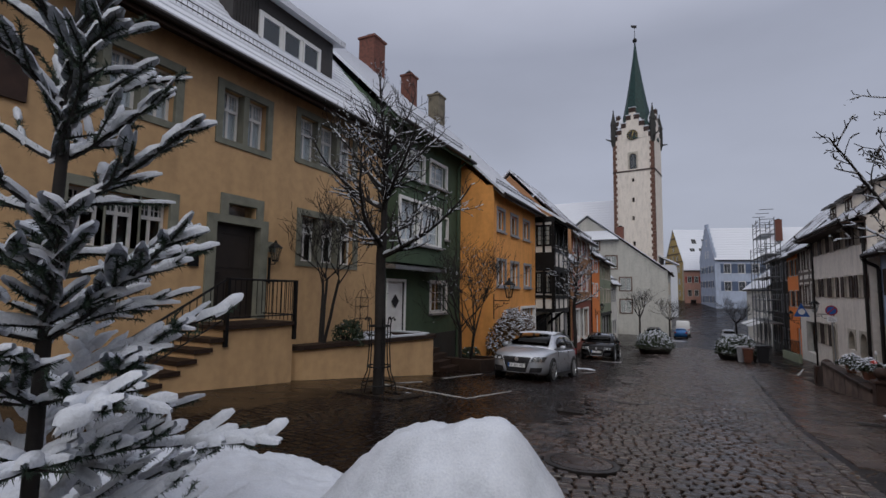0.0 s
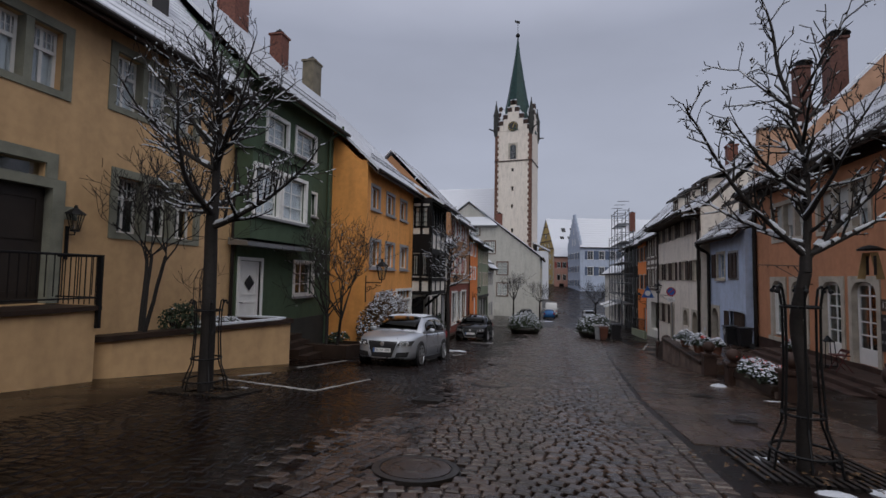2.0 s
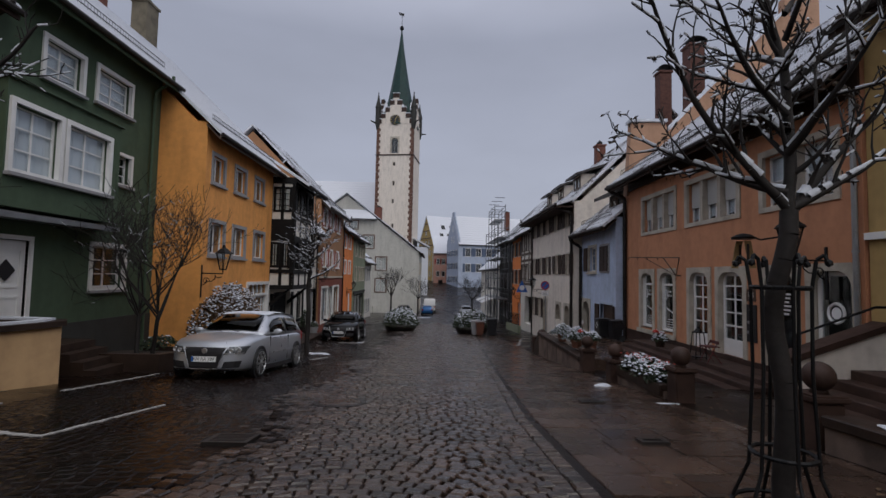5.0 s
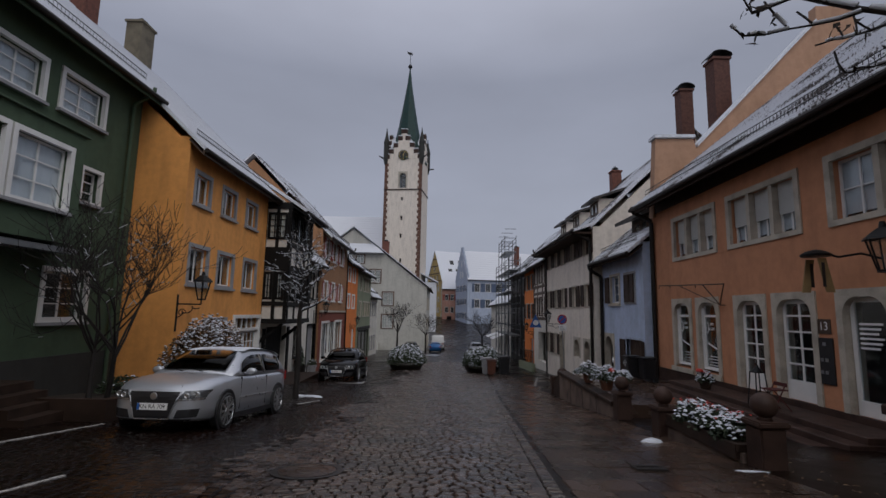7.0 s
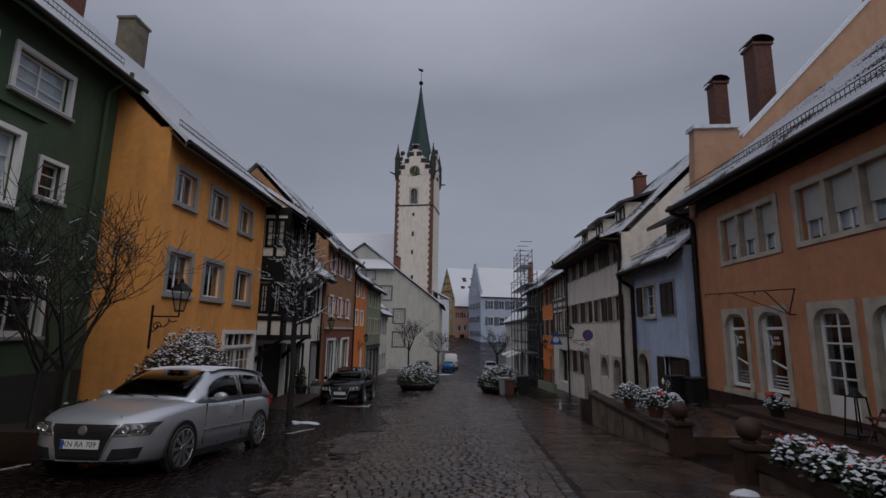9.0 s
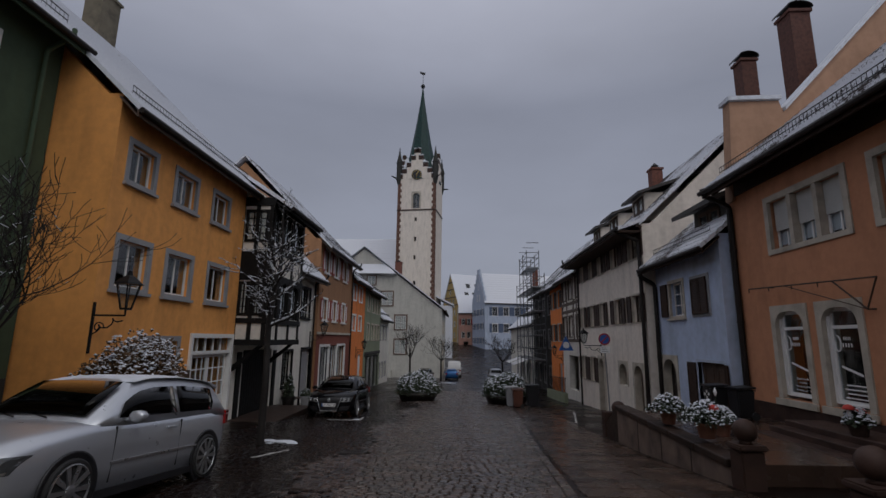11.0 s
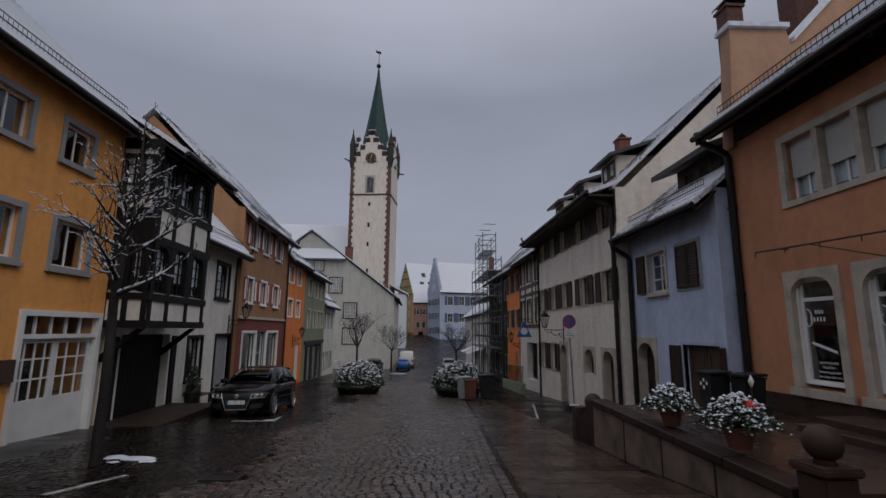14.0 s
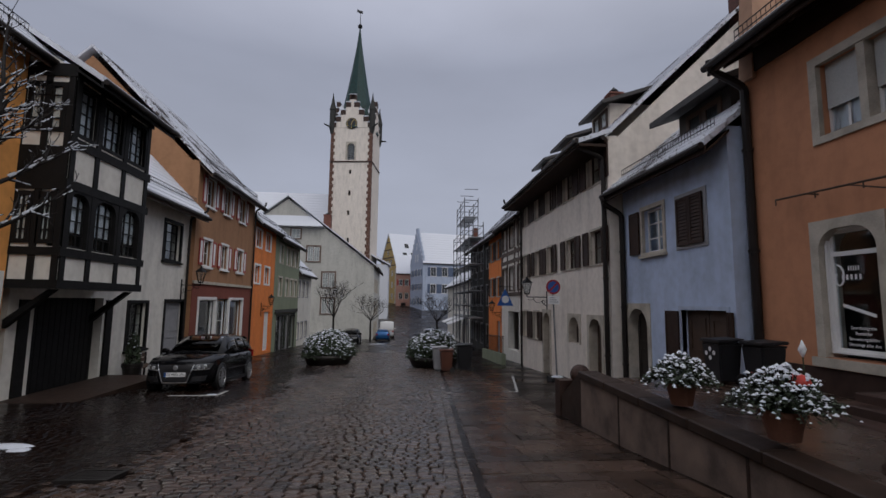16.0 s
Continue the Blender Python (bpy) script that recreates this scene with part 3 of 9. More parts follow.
window(FB, beige, 8.05, 10.35, 4.85, 6.05, lights=3, **W_STONE)
for z0, z1 in ((2.1, 3.1), (4.6, 5.7)):
    window(FB, beige, -1.5, 0.6, z0, z1, lights=3, **W_STONE)
    window(FB, beige, -4.5, -2.6, z0, z1, lights=3, **W_STONE)

FG = left_face(-9.0)
FGB = left_face(-8.45)
h_gr = [(12.26, 13.3, -0.55, 1.72), (15.3, 16.6, 0.6, 1.75), (13.38, 14.55, 5.6, 6.5), (15.12, 16.5, 5.66, 6.56), (16.04, 16.66, 3.6, 4.42)]
green = house("house", "dark green plastered house with white window frames and a projecting bay", FG, 12.1, 18.05, -2.6, 7.72, 9.5, 4.6, "green", "roof", h_gr, ov=0.6, fascia="green")
for a, b, z0, z1 in ((15.3, 16.6, 0.6, 1.75), (13.38, 14.55, 5.6, 6.5), (15.12, 16.5, 5.66, 6.56)):
    window(FG, green, a, b, z0, z1, sur="whitepaint", sw=0.1, lights=1, cols=2, rows=3, sill="greypaint", curtain=0.9 if z0 > 2 else 0, rec=0.12, proud=0.05)
window(FG, green, 16.04, 16.66, 3.6, 4.42, sur="whitepaint", sw=0.08, lights=1, cols=1, rows=3, sill="greypaint", proud=0.05)

FY = left_face(-7.45)
yl = [(18.6, 19.5), (20.45, 21.45), (22.45, 23.42)]
yl2 = [(18.6, 19.68), (20.45, 21.58), (22.55, 23.72)]
h_ye = [(a, b, 4.2, 5.1) for a, b in yl] + [(a, b, 1.72, 2.8) for a, b in yl2] + [(22.05, 24.4, -2.15, 0.6), (19.9, 21.3, -1.95, 0.5)]
yellow = house("house", "warm yellow plastered house with grey window frames and snowy roof", FY, 18.1, 24.62, -3.2, 6.1, 10.5, 5.0, "yellow", "roof", h_ye, ov=0.5, fascia="brownwood", gov=0.12)
for (a, b), (z0, z1) in [(s, (4.2, 5.1)) for s in yl] + [(s, (1.72, 2.8)) for s in yl2]:
    window(FY, yellow, a, b, z0, z1, sur="greypaint", sw=0.12, lights=1, cols=2, rows=1, rec=0.12, sill="greypaint", proud=0.025)

FW = left_face(-7.6)
h_wh = [(31.85, 33.2, 1.65, 3.1), (29.85, 31.0, -1.5, 0.0), (32.3, 33.8, -2.45, 0.05), (25.8, 28.5, -2.4, 0.15)]
white = house("house", "white plastered house with black window frames and half-snowy roof", FW, 25.0, 33.95, -3.8, 4.25, 9.0, 4.6, "white", "roof", h_wh, ov=0.7, fascia="brownwood")
for a, b, z0, z1 in ((31.85, 33.2, 1.65, 3.1), (29.85, 31.0, -1.5, 0.0)):
    window(FW, white, a, b, z0, z1, sur="blacktimber", sw=0.1, lights=1, cols=3, rows=4, sash="blacktimber", sill="blacktimber")

FBR = left_face(-7.4)
br_u = [(34.95, 35.8), (37.05, 37.9), (39.3, 40.2)]
h_br = [(a, b, 4.35, 5.6) for a, b in br_u] + [(a, b, 1.65, 2.8) for a, b in br_u] + [(34.7, 40.5, -2.2, 0.2)]
brown = house("house", "brown plastered house with white-framed red shutters and shop window", FBR, 34.0, 41.95, -4, 6.1, 9.5, 4.8, "brown", "roofdark", h_br, ov=0.6, fascia="brownwood")
for (a, b), (z0, z1) in [(s, r) for s in br_u for r in ((4.35, 5.6), (1.65, 2.8))]:
    window(FBR, brown, a, b, z0, z1, sur="whitepaint", sw=0.1, lights=1, cols=2, rows=2, sill="whitepaint")

# ---- houses along the right side ----
FO = right_face(8.1)
o_up = [(17.9, 20.25), (14.65, 17.1), (11.6, 13.65)]
o_lo = [(19.48, 20.45), (17.98, 18.94), (16.0, 17.0), (14.45, 15.5), (12.7, 13.65), (11.25, 12.25)]
h_or = [(a, b, 2.92, 4.15) for a, b in o_up] + [(a, b, -0.65 if i < 2 else -0.85, 1.4) for i, (a, b) in enumerate(o_lo)]
orange = house("house", "orange plastered house with arched stone shop windows and dark eaves", FO, 11.0, 21.9, -3, 5.5, 15.0, 6.0, "orange", "roofdark", h_or, ov=0.75, fascia="soffit", gov=0.05)
FBL = right_face(7.7)
h_bl = [(24.35, 25.35, 1.5, 2.65), (22.75, 23.7, 1.5, 2.6), (25.25, 26.3, -1.95, 0.05), (22.2, 23.75, -1.9, 0.05)]
blue = house("house", "pale blue plastered house with brown shutters and low snowy roof", FBL, 21.95, 26.45, -3.5, 3.75, 8.5, 3.6, "blue", "roofdark", h_bl, ov=0.55)
FWR = right_face(7.3)
w_u = [(26.95, 28.0), (29.3, 30.3), (31.55, 32.45), (33.2, 34.1), (35.0, 35.9)]
w_l = [(27.0, 27.9), (29.2, 30.1), (31.6, 32.4), (33.3, 34.1), (35.3, 36.1)]
h_wr = [(a, b, 3.9, 4.95) for a, b in w_u] + [(a, b, 1.38, 2.45) for a, b in w_l] + [(35.4, 36.2, -1.4, -0.2), (33.6, 34.5, -1.4, -0.2), (32.15, 33.0, -2.75, -0.2), (29.0, 29.95, -1.2, -0.3), (27.2, 28.15, -2.4, -0.3)]
whiter = house("house", "cream plastered house with brown shutters, arched doors and roof dormers", FWR, 26.5, 36.45, -4, 5.15, 10.0, 4.85, "cream", "roofdark", h_wr, ov=0.1, guard=False)
bm = bmesh.new()
roof_slope(bm, FWR, 26.38, 36.57, 0.92, 4.98, -0.12, 5.36)
part("eaves_roof", bm, M["roofdark"], whiter, "flatter eaves with patchy snow")
bm = bmesh.new()
fbox(bm, FWR, 26.4, 36.55, 0.02, 0.9, 4.78, 4.855)
part("soffit", bm, M["soffit"], whiter)
bm = bmesh.new()
tube(bm, FWR.p(26.4, 0.97, 4.93), FWR.p(36.55, 0.97, 4.93), 0.07, n=8)
part("gutter", bm, M["copper"], whiter)


# ---- fittings of the houses ----
def lantern(F, u, z, reach, label, s=1.0, scroll=True):
    """A glazed iron wall lantern on a scrolled bracket."""
    t = thing("wall_lantern", F.p(u, 0, z), label, "lantern", "street lanterns on the walls")
    bm = bmesh.new()
    fbox(bm, F, u - 0.03, u + 0.03, 0.002, 0.03, z - 0.75 * s, z + 0.1 * s)
    bar(bm, [F.p(u, 0.02, z - 0.12 * s), F.p(u, reach, z - 0.12 * s), F.p(u, reach, z)], 0.016 * s)
    if scroll:
        pts = [F.p(u, 0.03 + (reach - 0.1) * k / 12 + 0.07 * math.sin(k * 1.1), z - 0.16 * s - 0.22 * s * (1 - k / 12) - 0.07 * math.cos(k * 1.1)) for k in range(13)]
        bar(bm, pts, 0.011 * s)
        bar(bm, [F.p(u, 0.16 + 0.1 * s * math.cos(a) * (1 - a / 9), z - 0.32 * s + 0.1 * s * math.sin(a) * (1 - a / 9)) for a in [i * 0.6 for i in range(12)]], 0.01 * s)
    part("bracket", bm, M["iron"], t)
    c = F.p(u, reach, z)
    for i in range(6):
        bm = bmesh.new()
        a = math.pi / 3 * i
        tube(bm, (c[0] + 0.09 * s * math.cos(a), c[1] + 0.09 * s * math.sin(a), z), (c[0] + 0.19 * s * math.cos(a), c[1] + 0.19 * s * math.sin(a), z + 0.4 * s), 0.011 * s, n=4)
        part("cage_bar", bm, M["iron"], t)
    bm = bmesh.new()
    lathe(bm, (c[0], c[1], z), [(0.1 * s, -0.03), (0.1 * s, 0.01)], 6)
    part("cage_base", bm, M["iron"], t)
    bm = bmesh.new()
    lathe(bm, (c[0], c[1], z + 0.4 * s), [(0.24 * s, 0), (0.22 * s, 0.03 * s), (0.1 * s, 0.13 * s), (0.05 * s, 0.16 * s), (0.03 * s, 0.24 * s)], 6)
    part("cap", bm, M["iron"], t)
    bm = bmesh.new()
    lathe(bm, (c[0], c[1], z), [(0.085 * s, 0.01), (0.18 * s, 0.39 * s)], 6)
    part("pane", bm, M["glass"], t).visible_shadow = False
    return t


def chimney(x, y, z0, z1, sx, sy, m, label, cap="stack"):
    t = thing("chimney", (x, y, z0), label, "chimney", "chimneys on the roofs")
    bm = bmesh.new()
    box(bm, x - sx / 2, x + sx / 2, y - sy / 2, y + sy / 2, z0, z1)
    part("shaft", bm, M[m], t)
    bm = bmesh.new()
    box(bm, x - sx / 2 - 0.06, x + sx / 2 + 0.06, y - sy / 2 - 0.06, y + sy / 2 + 0.06, z1, z1 + 0.1)
    part("cornice", bm, M[m], t)
    bm = bmesh.new()
    if cap == "hood":
        n = 8
        rows = []
        for dz in (0, 0.025):
            for yy in (y - sy / 2 - 0.08, y + sy / 2 + 0.08):
                rows.append([bm.verts.new((x - (sx / 2 + 0.1) * math.cos(math.pi * i / n), yy, z1 + 0.16 + 0.22 * math.sin(math.pi * i / n) + dz)) for i in range(n + 1)])
        rows = [rows[0], rows[1], rows[3], rows[2]]
        for a, b in zip(rows, rows[1:] + rows[:1]):
            for i in range(n):
                bm.faces.new((a[i], a[i + 1], b[i + 1], b[i]))
        bm.faces.new([r_[0] for r_ in rows]), bm.faces.new([r_[-1] for r_ in rows])
        for dx in (-1, 1):
            for dy in (-1, 1):
                leg = bmesh.new()
                tube(leg, (x + dx * sx * 0.45, y + dy * sy * 0.4, z1 + 0.1), (x + dx * sx * 0.45, y + dy * sy * 0.4, z1 + 0.22), 0.02, n=4)
                part("cowl_leg", leg, M["iron"], t)
    else:
        lathe(bm, (x, y, z1 + 0.1), [(sx * 0.3, 0), (sx * 0.3, 0.16), (sx * 0.36, 0.17), (sx * 0.2, 0.26), (0.03, 0.36)], 10)
    part("cowl", bm, M["iron"], t)
    return t


chimney(-13.7, 17.5, 11.0, 13.75, 0.9, 0.95, "brick", "tall red brick chimney on the snowy ridge")
chimney(-13.7, 21.1, 9.9, 13.4, 0.65, 0.7, "brick", "brown brick chimney with an iron cowl", "stack")
chimney(-13.5, 24.1, 9.7, 13.35, 0.7, 0.9, "render", "rendered grey-brown chimney with thin pipe")
chimney(12.0, 26.6, 7.6, 11.95, 0.6, 0.6, "brickdark", "red-brown chimney with a curved tin hood", "hood")
chimney(12.0, 23.7, 7.0, 11.95, 0.68, 0.68, "brickdark", "larger red-brown chimney with a curved tin hood", "hood")
chimney(11.6, 35.0, 8.6, 10.4, 0.6, 0.6, "brick", "small brick chimney on the far dark roof")

# beige house: entrance, steps, frieze, dormer
bm = bmesh.new()
arch_ring(bm, FB, 5.68, 6.88, 0.72, 2.86, 0.02, 0.22, -0.2, 0.05, 0.16)
dsur = part("door_surround", bm, M["stone"], beige)
bm = bmesh.new()
fbox(bm, FB, 5.2, 5.456, 0.002, 0.045, 2.3, 2.55), fbox(bm, FB, 7.104, 7.36, 0.002, 0.045, 2.3, 2.55)
part("door_ear", bm, M["stone"], beige)
bm = bmesh.new()
fring(bm, FB, 5.76, 6.94, 3.024, 3.5, 0.2, -0.1, 0.045, 0.01)
part("fanlight_surround", bm, M["stone"], beige)
bm = bmesh.new()
fbox(bm, FB, 5.98, 6.72, -0.14, -0.12, 3.03, 3.3)
part("fanlight", bm, M["glass"], beige)
door_leaf(FB, beige, 5.7, 6.86, 0.73, 2.85, "darkdoor", 0.14, label="dark brown panelled front door")
bm = bmesh.new()
fbox(bm, FB, -7, 12.08, 0.003, 0.12, 6.46, 6.68)
part("cornice", bm, M["soffit"], beige)
bm = bmesh.new()
fbox(bm, FB, -7, 12.08, 0.003, 0.26, 6.685, 6.76)
part("cornice", bm, M["soffit"], beige)
bm = bmesh.new()
for i in range(90):
    u = -6.9 + i * 0.21
    fbox(bm, FB, u, u + 0.1, 0.122, 0.2, 6.56, 6.68)
part("dentil", bm, M["soffit"], beige, kind="stuff")
bm = bmesh.new()
fring(bm, FB, 5.08, 5.3, 1.86, 2.12, 0.03, 0.002, 0.05), fbox(bm, FB, 5.11, 5.27, 0.002, 0.03, 1.89, 2.09)
tagged(part("doorbell", bm, M["iron"]), "small dark metal doorbell plate beside the entrance", "doorbell")
lantern(FB, 7.2, 2.1, 0.2, "small iron lantern beside the house entrance", 0.75, False)
bm = bmesh.new()
fbox(bm, FB, 1.1, 2.25, 0.002, 0.05, 4.2, 5.0), fbox(bm, FB, 1.02, 2.32, 0.002, 0.1, 5.0, 5.09)
tagged(part("stone_relief", bm, M["redstone"]), "worn red sandstone relief panel set in the wall", "relief")
downpipe(FB, beige, 11.92, -1.0, 6.6, ov=0.6)
bm = bmesh.new()
fbox(bm, FB, 6.4, 10.1, -4.2, -0.75, 7.35, 9.25)
dm = part("dormer", bm, M["slate"], beige, "black-clad roof dormer")
bm = bmesh.new()
roof_slope(bm, FB, 6.15, 10.35, -0.45, 9.2, -4.6, 10.2, 0.4, 0.14)
part("dormer_roof", bm, M["roof"], dm)
window(Face(-9.85, 0, 0, 1, 1, 0), beige, 7.25, 9.45, 7.75, 8.6, sur="whitepaint", sw=0.07, lights=3, cols=1, rows=1, mull=0.07, rec=-0.06, proud=0.05)
bm = bmesh.new()
for i in range(9):
    u = 6.42 + i * 0.09
    fbox(bm, FB, u, u + 0.02, -0.75, -0.73, 7.4, 9.2)
part("cladding_batten", bm, M["slate"], dm, kind="stuff")

stair = thing("entrance_stair", (-8.5, 4.8, 0), "beige rendered entrance steps with dark treads and iron railing", "stairs")
bm = bmesh.new()
prof = [(7.0, -1.4), (7.0, 0.62), (5.2, 0.62)]
for i in range(6):
    prof += [(5.2 - 0.31 * i, 0.56 - 0.165 * (i + 1)), (5.2 - 0.31 * (i + 1), 0.56 - 0.165 * (i + 1))]
prof.append((5.2 - 0.31 * 6, -1.4))
lo, hi = [bm.verts.new((-9.098, y, z)) for y, z in prof], [bm.verts.new((-8.05, y, z)) for y, z in prof]
bm.faces.new(lo), bm.faces.new(hi[::-1])
for i in range(len(prof)):
    bm.faces.new((lo[i], lo[(i + 1) % len(prof)], hi[(i + 1) % len(prof)], hi[i]))
part("base", bm, M["beige"], stair)
bm = bmesh.new()
box(bm, -9.09, -7.98, 5.15, 7.05, 0.622, 0.7)
part("landing", bm, M["coping"], stair)
for i in range(6):
    bm = bmesh.new()
    z = 0.62 - 0.165 * (i + 1)
    box(bm, -9.09, -8.0, 5.17 - 0.31 * (i + 1), 5.24 - 0.31 * i, z - 0.058, z + 0.02)
    part("tread", bm, M["coping"], stair)
bm = bmesh.new()
bar(bm, [(-8.02, 3.3, 0.52), (-8.02, 5.2, 1.6), (-8.02, 7.0, 1.6), (-9.0, 7.0, 1.6)], 0.022)
part("handrail", bm, M["iron"], stair)
bm = bmesh.new()
bar(bm, [(-8.02, 3.3, -0.1), (-8.02, 5.2, 0.85), (-8.02, 7.0, 0.85), (-9.0, 7.0, 0.85)], 0.015)
part("lower_rail", bm, M["iron"], stair)
for i in range(28):
    y = 3.35 + i * 0.135
    zt = 0.52 + (min(y, 5.2) - 3.3) * 0.568
    bm = bmesh.new()
    tube(bm, (-8.02, y, zt - 0.7), (-8.02, y, zt), 0.009, n=4)
    part("baluster", bm, M["iron"], stair)
for i in range(8):
    bm = bmesh.new()
    tube(bm, (-8.1 - i * 0.12, 7.0, 0.72), (-8.1 - i * 0.12, 7.0, 1.6), 0.009, n=4)
    part("baluster", bm, M["iron"], stair)
for y, z in ((3.32, -0.45), (5.2, 0.3), (7.0, 0.3)):
    bm = bmesh.new()
    box(bm, -8.05, -7.97, y - 0.03, y + 0.03, z, z + (1.0 if y < 4 else 1.32))
    part("newel", bm, M["iron"], stair)

# green house: bay, door, ledge
bm = bmesh.new()
wall(bm, FGB, 11.9, 15.35, 2.35, 4.95, [(12.05, 13.25, 3.1, 4.45), (13.5, 14.9, 3.1, 4.5)], 0.2)
fbox(bm, FGB, 15.15, 15.35, -0.56, -0.2, 2.35, 4.95), fbox(bm, FGB, 11.9, 12.1, -0.56, -0.2, 2.35, 4.95)
bay = part("bay", bm, M["green"], green)
for a, b in ((12.05, 13.25), (13.5, 14.9)):
    window(FGB, green, a, b, 3.1, 4.48, sur="whitepaint", sw=0.1, lights=1, cols=2, rows=3, curtain=0.95, rec=0.1, sill="greypaint", proud=0.06)
bm = bmesh.new()
hexa(bm, [FGB.p(u, w, z) for u in (11.7, 15.4) for w, z in ((-0.55, 2.15), (-0.55, 2.35), (0.1, 2.12), (0.1, 2.24))])
part("ledge", bm, M["zinc"], green, "snow-dusted sheet metal ledge under the bay")
bm = bmesh.new()
hexa(bm, [FGB.p(u, w, z) for u in (11.8, 15.42) for w, z in ((-0.55, 4.96), (-0.55, 5.12), (0.08, 4.96), (0.08, 5.0))])
part("bay_roof", bm, M["green"], green)
bm = bmesh.new()
fring(bm, FG, 12.16, 13.4, -0.6, 1.82, 0.1, -0.1, 0.04, 0.02)
part("door_frame", bm, M["whitepaint"], green)
gd = door_leaf(FG, green, 12.27, 13.29, -0.55, 1.71, "whitepaint", 0.05, label="white front door with a diamond window")
bm = bmesh.new()
c = (12.78, 1.05)
hexa(bm, [FG.p(c[0] + du, w, c[1] + dz) for du, dz, w in ((-0.24, 0, -0.02), (0, 0.24, -0.02), (-0.24, 0, -0.01), (0, 0.24, -0.01), (0, -0.24, -0.02), (0.24, 0, -0.02), (0, -0.24, -0.01), (0.24, 0, -0.01))])
part("diamond_pane", bm, M["plasticdark"], gd)
downpipe(FG, green, 17.55, -1.5, 7.35, ov=0.65, m="green")
bm = bmesh.new()
box(bm, -9.0, -8.0, 11.95, 14.2, -1.5, -0.58)
for i in range(3):
    box(bm, -8.0 + i * 0.3, -7.702 + i * 0.3, 13.0, 14.2, -1.5, -0.75 - 0.17 * i)
tagged(part("door_steps", bm, M["coping"]), "worn dark stone steps up to the white door", "stairs")
bm = bmesh.new()
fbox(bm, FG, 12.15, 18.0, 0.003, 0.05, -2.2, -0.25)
part("plinth", bm, M["darkplaster"], green)

# yellow house: doors, lantern, pipe
bm = bmesh.new()
fring(bm, FY, 21.92, 24.52, -2.3, 0.72, 0.13, -0.1, 0.06, 0.02)
fbox(bm, FY, 22.05, 24.39, -0.14, 0.02, 0.1, 0.2)
part("door_frame", bm, M["whitepaint"], yellow)
for k in range(2):
    a = 22.06 + k * 1.165
    door_leaf(FY, yellow, a, a + 1.16, -2.12, 0.09, "whitepaint", 0.1, (4 if k == 0 else 3, 3, -1.2), "white glazed double door leaf", handle=k == 1)
bm = bmesh.new()
fbox(bm, FY, 22.06, 24.38, -0.14, -0.132, 0.21, 0.58)
part("fanlight", bm, M["glass"], yellow).visible_shadow = False
for i in range(1, 5):
    bm = bmesh.new()
    u = 22.05 + 2.34 * i / 5
    fbox(bm, FY, u - 0.025, u + 0.025, -0.13, -0.08, 0.202, 0.592)
    part("fanlight_bar", bm, M["whitepaint"], yellow)
bm = bmesh.new()
fring(bm, FY, 19.75, 21.45, -2.2, 0.64, 0.14, -0.1, 0.03, 0.02)
part("door_frame", bm, M["greypaint"], yellow)
door_leaf(FY, yellow, 19.92, 21.28, -1.93, 0.48, "greypaint", 0.12, label="plain pale grey side door", handle=False)
bm = bmesh.new()
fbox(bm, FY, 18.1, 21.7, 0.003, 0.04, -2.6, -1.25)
part("plinth", bm, M["darkplaster"], yellow)
lantern(FY, 18.14, 1.2, 0.7, "large black iron lantern on a yellow house corner", 1.25)
bm = bmesh.new()
fbox(bm, FY, 21.52, 21.86, 0.002, 0.14, -0.75, -0.3)
tagged(part("mailbox", bm, M["brownwood"]), "brown metal letter box beside the white door", "mailbox")

# timber-framed bay house
FT = left_face(-6.4)
tw = [(24.75, 25.5), (25.75, 26.6), (26.9, 27.75)]
tim = house("house", "black timber-framed house with white panels and leaded windows", FT, 24.66, 28.05, 0.35, 5.6, 5.5, 1.8, "white", "roof",
            [(a, b, 4.0, 5.15) for a, b in tw] + [(a, b, 1.3, 2.6) for a, b in tw], ov=0.65, fascia="blacktimber", guard=False, th=0.25)
for (a, b), (z0, z1) in [(s, r) for s in tw for r in ((4.0, 5.15), (1.3, 2.6))]:
    window(FT, tim, a, b, z0, z1, sur="blacktimber", sw=0.09, lights=1, cols=3, rows=4, sash="blacktimber", rec=0.06, curtain=0.98 if z0 > 2 else 0.7, arch=0.3 if z0 < 2 else 0)
for z0, z1 in ((0.35, 0.55), (1.08, 1.28), (2.64, 2.86), (3.64, 3.86), (5.3, 5.6)):
    bm = bmesh.new()
    fbox(bm, FT, 24.6, 28.1, 0.004, 0.05, z0, z1)
    part("beam", bm, M["blacktimber"], tim)
for u in (24.66, 25.55, 26.7, 27.83):
    bm = bmesh.new()
    fbox(bm, FT, u, u + 0.16, 0.003, 0.04, 0.5, 5.35)
    part("post", bm, M["blacktimber"], tim)
FTS = Face(-6.4, 24.66, -1, 0, 0, -1)
for z0, z1 in ((0.35, 0.55), (1.1, 1.28), (2.6, 3.62), (5.3, 5.6)):
    bm = bmesh.new()
    fbox(bm, FTS, 0.0, 1.2, 0.003, 0.05, z0, z1)
    part("beam", bm, M["blacktimber"], tim)
for u in (0.0, 0.5, 1.04):
    bm = bmesh.new()
    fbox(bm, FTS, u, u + 0.14, 0.003, 0.04, 0.5, 5.35)
    part("post", bm, M["blacktimber"], tim)
window(FTS, tim, 0.2, 0.48, 1.4, 2.5, sur="blacktimber", sw=0.05, cols=2, rows=4, sash="blacktimber", rec=-0.05, proud=0.04)
